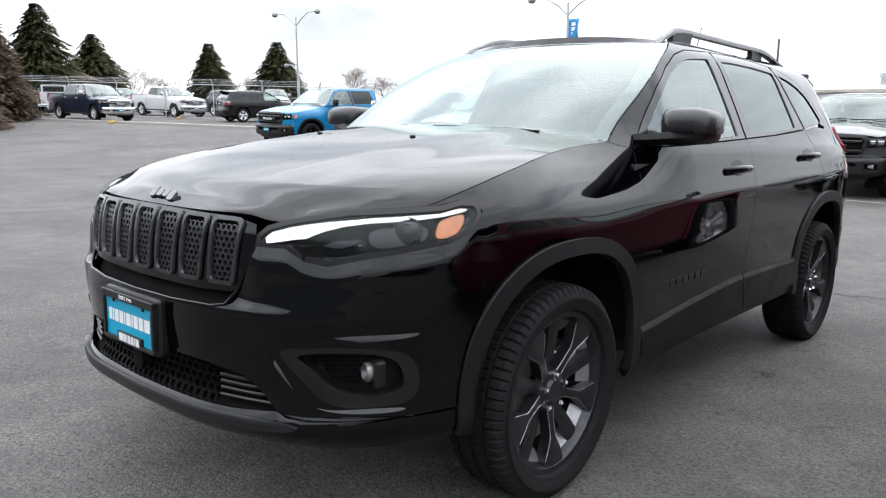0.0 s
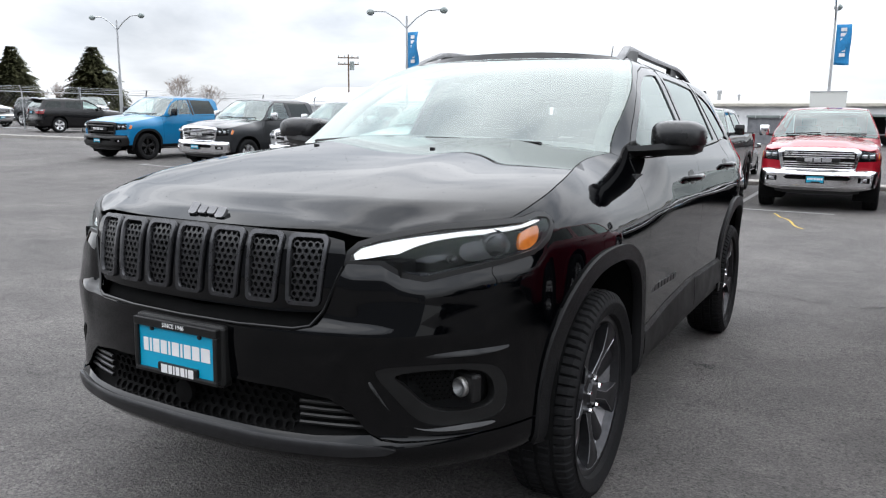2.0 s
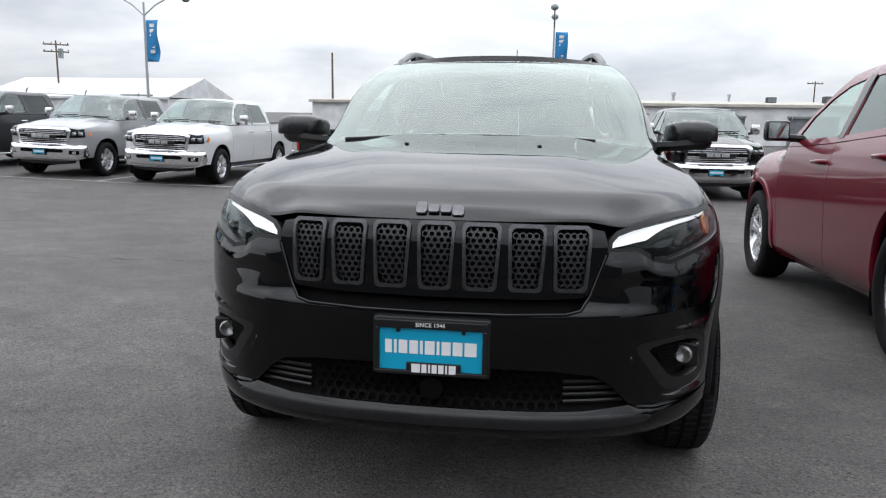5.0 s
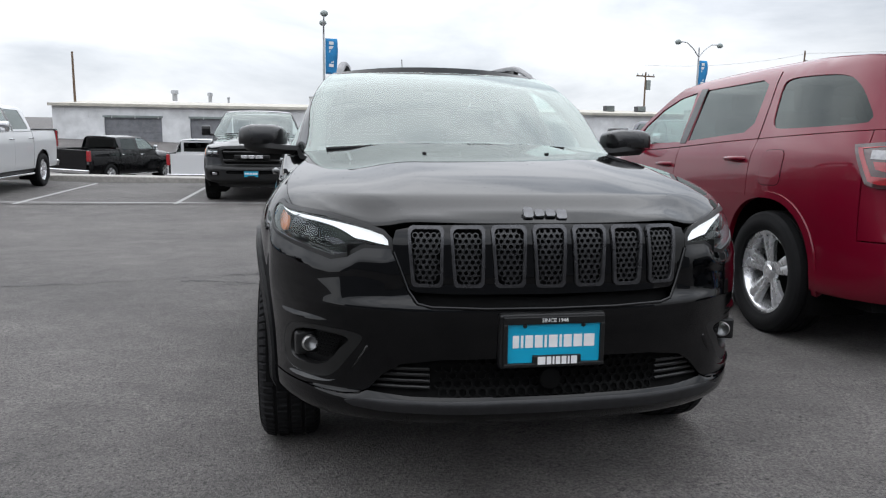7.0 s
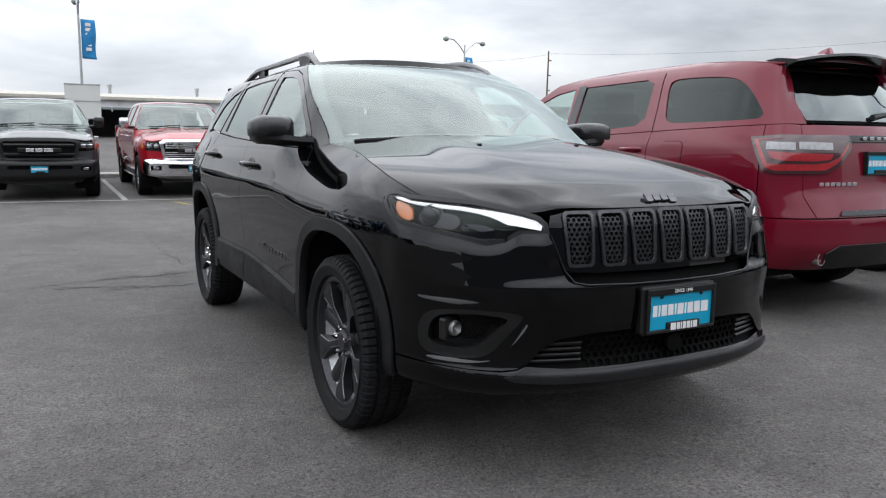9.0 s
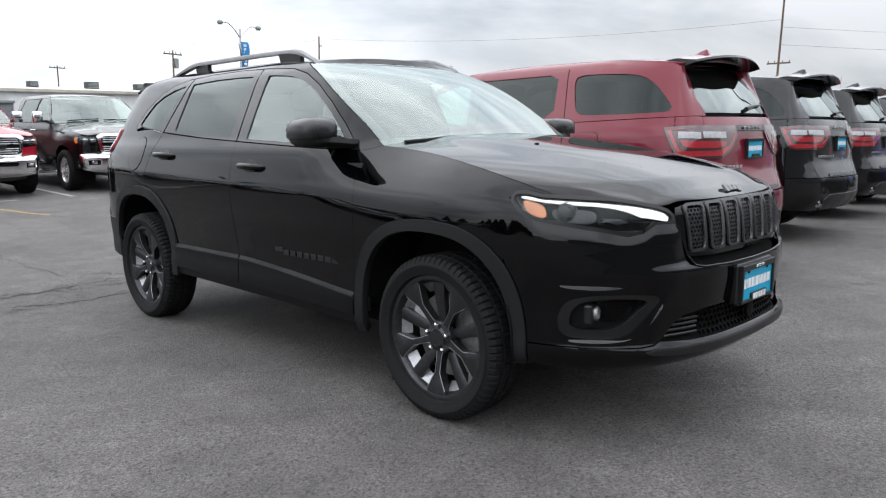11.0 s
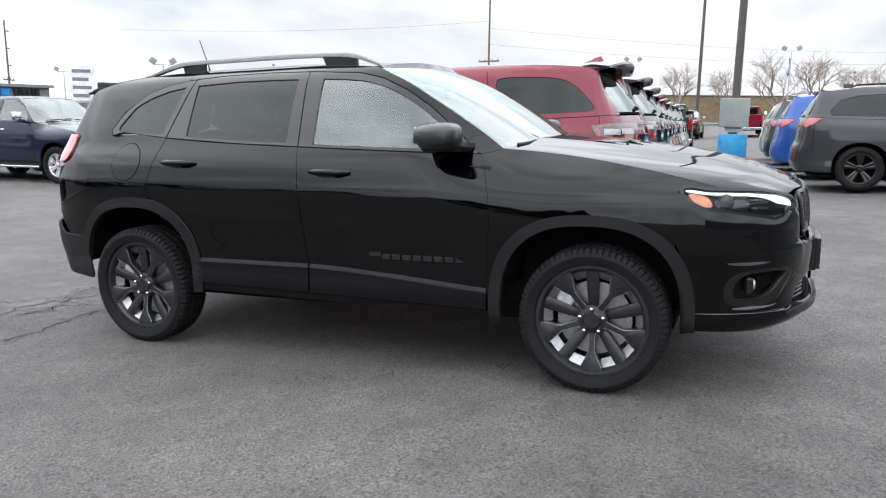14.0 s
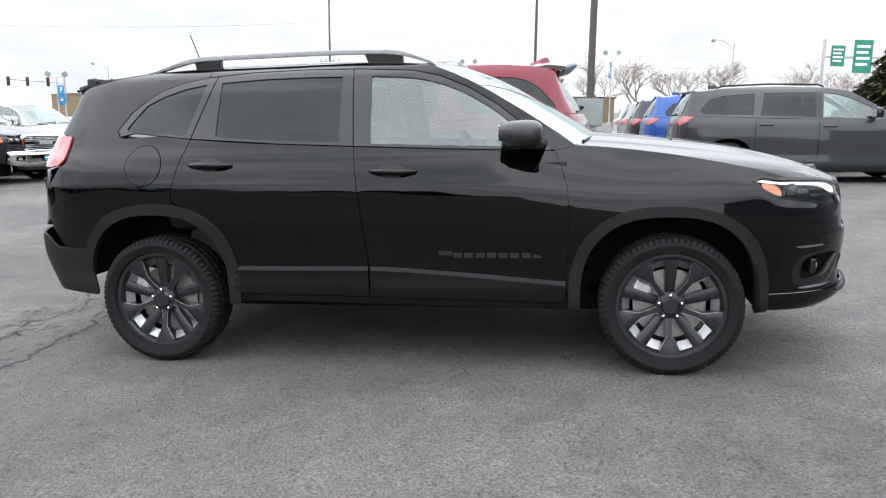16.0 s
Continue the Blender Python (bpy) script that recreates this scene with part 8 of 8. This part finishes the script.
for az, d, h in ((99.8, 70, 7.2), (74.0, 120, 8.5), (96.5, 95, 5.5), (56.0, 100, 7.0)):
    street_lamp(-4.5 + d * math.sin(radians(az)), d * math.cos(radians(az)), h, (100,), "slim grey road lamp with one arm", spread=1.6)
utility_pole(-0.7 + 78 * math.sin(radians(24.5)), -3 + 78 * math.cos(radians(24.5)), 7.6, "wooden utility pole with crossarm and transformer", (0.95,), 20, 0, True)
utility_pole(-2 + 84 * math.sin(radians(35.6)), -2.8 + 84 * math.cos(radians(35.6)), 9.9, "tall utility pole with stepped insulator arms", (0.45,), 30, 6)
utility_pole(-3.8 + 70 * math.sin(radians(69.7)), -1.4 + 70 * math.cos(radians(69.7)), 12.8, "tall wooden utility pole", (0.55,), 70)
utility_pole(-0.7 + 66 * math.sin(radians(-15.8)), -3 + 66 * math.cos(radians(-15.8)), 6.8, "dark steel pole with a small lamp arm", (), 0)
utility_pole(1 + 85 * math.sin(radians(-35.5)), -2.6 + 85 * math.cos(radians(-35.5)), 7.6, "wooden utility pole with crossarm", (0.95, 0.86), 40, 0, True)
utility_pole(-0.2 + 110 * math.sin(radians(17.5)), -3 + 110 * math.cos(radians(17.5)), 7.2, "far wooden utility pole", (0.96,), 20)
span((30.6, 66, 7.0), (47, 65, 8.5), 0.5, "thin black overhead cable")
span((47, 65, 8.5), (62, 23, 9.0), 0.8, "thin black overhead cable")
span((62, 23, 7.0), (130, -30, 9.0), 1.0, "thin black overhead cable")
span((62, 23, 8.4), (130, -30, 10.5), 1.0, "thin black overhead cable")

# buildings
workshop(-19, 31, 56, 24, 2.15, 2.75, "long white metal workshop with roller doors", [(-15.5, -11.5, 2.0, False), (-9.5, -6.5, 2.0, False), (-5.8, -2.8, 2.0, False), (1.2, 7.0, 2.1, True), (10.5, 14, 2.0, False), (17, 20.5, 2.0, False)])
workshop(-53.5, -34.5, 62, 14, 2.3, 4.4, "white gabled metal shed", [(-39, -36, 2.2, True)], white_wall, white_wall)
show = workshop(29.4, 38.2, 50, 5, 2.45, 2.5, "grey flat-roofed showroom with a blue sign", [], grey_wall, grey_wall)
sg = part("sign_emblem", box(0.3, 1.0, -0.16, -0.03, 1.75, 2.3), flag_blue, show, "blue square emblem")
mark_bars([0.34, 0.17, 0.34, 0.34, 0.17, 0.4], 0.5, 0.08, satin_black, show, Matrix.Translation((2.4, -0.03, 2.02)) @ Matrix.Rotation(radians(90), 4, "X"), "sign_mark", 0.12)
for x, y, z, h, r in ((-8.5, 60, 2.6, 0.8, 0.14), (-7.2, 61, 2.6, 0.5, 0.08), (3.0, 60, 2.6, 0.7, 0.12), (-11.5, 62, 2.7, 0.9, 0.2), (14.0, 62, 2.6, 0.6, 0.1), (9.5, 61, 2.6, 0.7, 0.12)):
    roof_vent(x, y, z, h, r, "galvanised roof vent on the workshop")
for x, w, h in ((17.5, 0.7, 0.45), (22.0, 0.9, 0.55), (26.0, 0.8, 0.5), (29.0, 0.8, 0.5)):
    roof_unit(x, 63, 2.55, w, h, "dark boxy air unit on the workshop roof")
house = thing("house", Matrix.Translation((-66.9, 22.6, gz(-66.9, 22.6))) @ Matrix.Rotation(radians(58), 4, "Z"), "small pale brick house with a brown roof", "house")
part("wall", box(-5.5, 5.5, -4, 4, 0, 2.7), brick_tan, house)
hr = bmesh.new()
a = [hr.verts.new(v) for v in ((-6.2, -4.7, 2.6), (6.2, -4.7, 2.6), (6.2, 4.7, 2.6), (-6.2, 4.7, 2.6), (-2.4, 0, 4.3), (2.4, 0, 4.3))]
for f in ((0, 1, 5, 4), (1, 2, 5), (2, 3, 4, 5), (3, 0, 4), (0, 3, 2, 1)):
    hr.faces.new([a[i] for i in f])
part("roof", hr, roof_brown, house)
for x in (-3.5, 0.2, 3.4):
    wn_ = part("window", box(x - 0.6, x + 0.6, -4.06, -3.98, 1.0, 2.2), white_print, house)
    for dx in (-0.28, 0.28):
        part("pane", box(x + dx - 0.24, x + dx + 0.24, -4.09, -4.05, 1.07, 2.13), dark_glass, wn_)
bank = workshop(108, 114, -4, 90, 3.4, 3.6, "low tan warehouse far beyond the road", [], earth_brown, roof_tan)
gantry = thing("road_sign_gantry", Matrix.Translation((73.5, -24.4, gz(73.5, -24.4))) @ Matrix.Rotation(radians(-73), 4, "Z"), "green road signs on a steel gantry", "road sign")
part("mast", tube([(-3.2, 0, 0), (-3.2, 0, 8.2)], 0.14, 10), galvanised, gantry)
part("boom", box(-3.2, 4.0, -0.08, 0.08, 6.5, 6.7), galvanised, gantry)
for x, w, h in ((-1.9, 1.4, 1.9), (0.6, 1.9, 3.0)):
    sp_ = part("sign_panel", box(x - w / 2, x + w / 2, -0.2, -0.14, 6.7 - h / 2, 6.7 + h / 2, 0.03), sign_green, gantry, "green sign panel with pale bars")
    for k in range(4):
        part("sign_bar", box(x - w * 0.36, x + w * (0.36 - 0.1 * (k % 2)), -0.215, -0.2, 6.7 + h * (0.26 - 0.18 * k), 6.7 + h * (0.34 - 0.18 * k)), white_print, sp_)
brand = thing("pylon_sign", Matrix.Translation((45.8, 55, gz(45.8, 55))) @ Matrix.Rotation(radians(-42), 4, "Z"), "grey pylon sign with rows of pale bars", "sign")
part("column", box(-0.5, 0.5, -0.2, 0.2, 0, 1.6), grey_wall, brand)
pb = part("sign_face", box(-1.08, 1.08, -0.25, 0.25, 1.5, 5.35, 0.04), white_print, brand)
for k in range(5):
    part("sign_bar", box(-0.75, 0.75 - 0.2 * (k % 2), -0.27, -0.25, 1.9 + 0.7 * k, 2.2 + 0.7 * k), grey_wall, pb)
for az, d, h in ((53.5, 120, 6.0), (58.5, 125, 6.2)):
    x, y = -4.6 + d * math.sin(radians(az)), 0.4 + d * math.cos(radians(az))
    tl = thing("traffic_signal", Matrix.Translation((x, y, gz(x, y))) @ Matrix.Rotation(radians(-az), 4, "Z"), "traffic signals on a long grey mast arm", "traffic light")
    part("mast", tube([(0, 0, 0), (0, 0, h)], 0.14, 8), galvanised, tl)
    part("mast_arm", tube([(0, 0, h - 0.6), (-7, 0, h - 0.2)], 0.09, 8), galvanised, tl)
    for xx in (-2.0, -4.5, -6.8):
        hd = part("signal_head", box(xx - 0.2, xx + 0.2, -0.2, 0.1, h - 1.1, h + 0.1, 0.03), satin_black, tl)
        for k in range(3):
            part("signal_lens", lathe([(0, 0.0), (0, 0.11), (0.02, 0.1), (0.03, 0.0)], 12, "z"), red_lens if k == 2 else door_dark, hd, "", Matrix.Translation((xx, -0.2, h - 0.9 + 0.38 * k)) @ Matrix.Rotation(radians(90), 4, "X"))
chain_fence((-62, 7.5), (-37, 25.5), 11, 2.1, "tall chain-link fence with wire strands")
chain_fence((-37, 25.5), (-27, 44), 7, 2.1, "tall chain-link fence with wire strands")
for x, y in ((-36.4, 15.9), (-41.0, 22.2)):
    st = part("parking_stop", box(-0.9, 0.9, -0.09, 0.09, 0.0, 0.13, 0.02), yellow_paint, None, "", Matrix.Translation((x, y, gz(x, y))) @ Matrix.Rotation(radians(-30), 4, "Z"))
    tagged(st, "worn yellow concrete parking stop", "parking stop", "parking stops")

# plain unseen wall that closes the side away from the rows
# added to darken what the black car's nose and bumper reflect
wall_south = part("wall_south", box(-48, 24, -21.3, -21.0, -0.2, 7.6), grey_wall, None)
tagged(wall_south, "plain grey wall, unseen, added to darken reflections", "wall", "", "structure")

# trees
for az, d, h, w, mt, lb, sd in ((-58.5, 78, 6.6, 4.3, needles, "tall dark green spruce", 1), (-53.8, 72, 6.4, 4.8, needles, "broad dark green spruce", 2), (-66.0, 76, 7.0, 6.0, needles, "broad dark green spruce behind the house", 3), (-69.2, 66, 8.2, 5.6, needles, "tall open green spruce behind the fence", 4), (-72.4, 48, 6.8, 3.6, needles_brown, "browned juniper tree by the fence", 5), (-75.0, 42, 7.0, 3.6, needles_brown, "browned juniper tree by the fence", 8), (110.4, 55, 6.4, 6.0, needles, "dense green spruce by the road", 6), (77.2, 80, 4.6, 3.4, needles, "small green spruce beyond the road", 7)):
    x, y = (2.1 if az < 0 else -4.4) + d * math.sin(radians(az)), (-1.9 if az < 0 else 0.3) + d * math.cos(radians(az))
    conifer(x, y, h, w * 1.5, mt, lb, sd)
for az, d, h, sd in ((-48.5, 95, 5.6, 11), (-63.5, 98, 6.2, 12), (-56.3, 100, 5.2, 13), (-46.0, 105, 5.0, 14), (-61.8, 110, 5.6, 19),
                     (84.5, 104, 9.0, 21), (87.5, 108, 8.2, 22), (91.0, 104, 9.2, 23), (93.6, 103, 9.4, 24), (96.4, 106, 8.6, 25), (99.8, 104, 9.6, 26), (105.2, 106, 9.0, 27), (107.2, 112, 8.0, 30), (79.0, 112, 7.6, 28), (76.2, 114, 7.2, 29), (112.0, 106, 8.6, 31)):
    x, y = (2.1 if az < 0 else -4.4) + d * math.sin(radians(az)), (-1.9 if az < 0 else 0.0) + d * math.cos(radians(az))
    bare_tree(x, y, h * 1.12, "leafless tree with a fine twiggy crown", sd)

# drops of rain on the bonnet and wings
def rain_drops(seed=4):
    rng = random.Random(seed)
    dg = bpy.context.evaluated_depsgraph_get()
    verts, faces = [], []
    placed = 0
    while placed < 420:
        x, y = rng.uniform(-0.82, 0.82), rng.uniform(-0.85, 0.35)
        hit, at, n, _, ob, _ = scene.ray_cast(dg, Vector((x, y, 3.0)), Vector((0, 0, -1)))
        if not hit or n.z < 0.55 or not ob.name.startswith(("bonnet", "front_wing")):
            placed += 0.2
            continue
        placed += 1
        r = rng.choice((0.0007, 0.0009, 0.0012, 0.0017))
        q = Vector((0, 0, 1)).rotation_difference(n)
        base = len(verts)
        for ring, h in ((1.0, 0.0), (0.75, 0.35)):
            verts += [at + q @ Vector((r * ring * math.cos(a), r * ring * math.sin(a), r * h)) for a in (k * math.pi / 3 for k in range(6))]
        verts.append(at + q @ Vector((0, 0, r * 0.5)))
        for k in range(6):
            m = (k + 1) % 6
            faces += [(base + k, base + m, base + 6 + m, base + 6 + k), (base + 6 + k, base + 6 + m, base + 12)]
    ob = mesh_object("rain_drop_scatter", verts, faces, drop_dark)
    return tagged(ob, "scattered small rain drops on the black bonnet", "water drops", "", "stuff")


rain_drops()
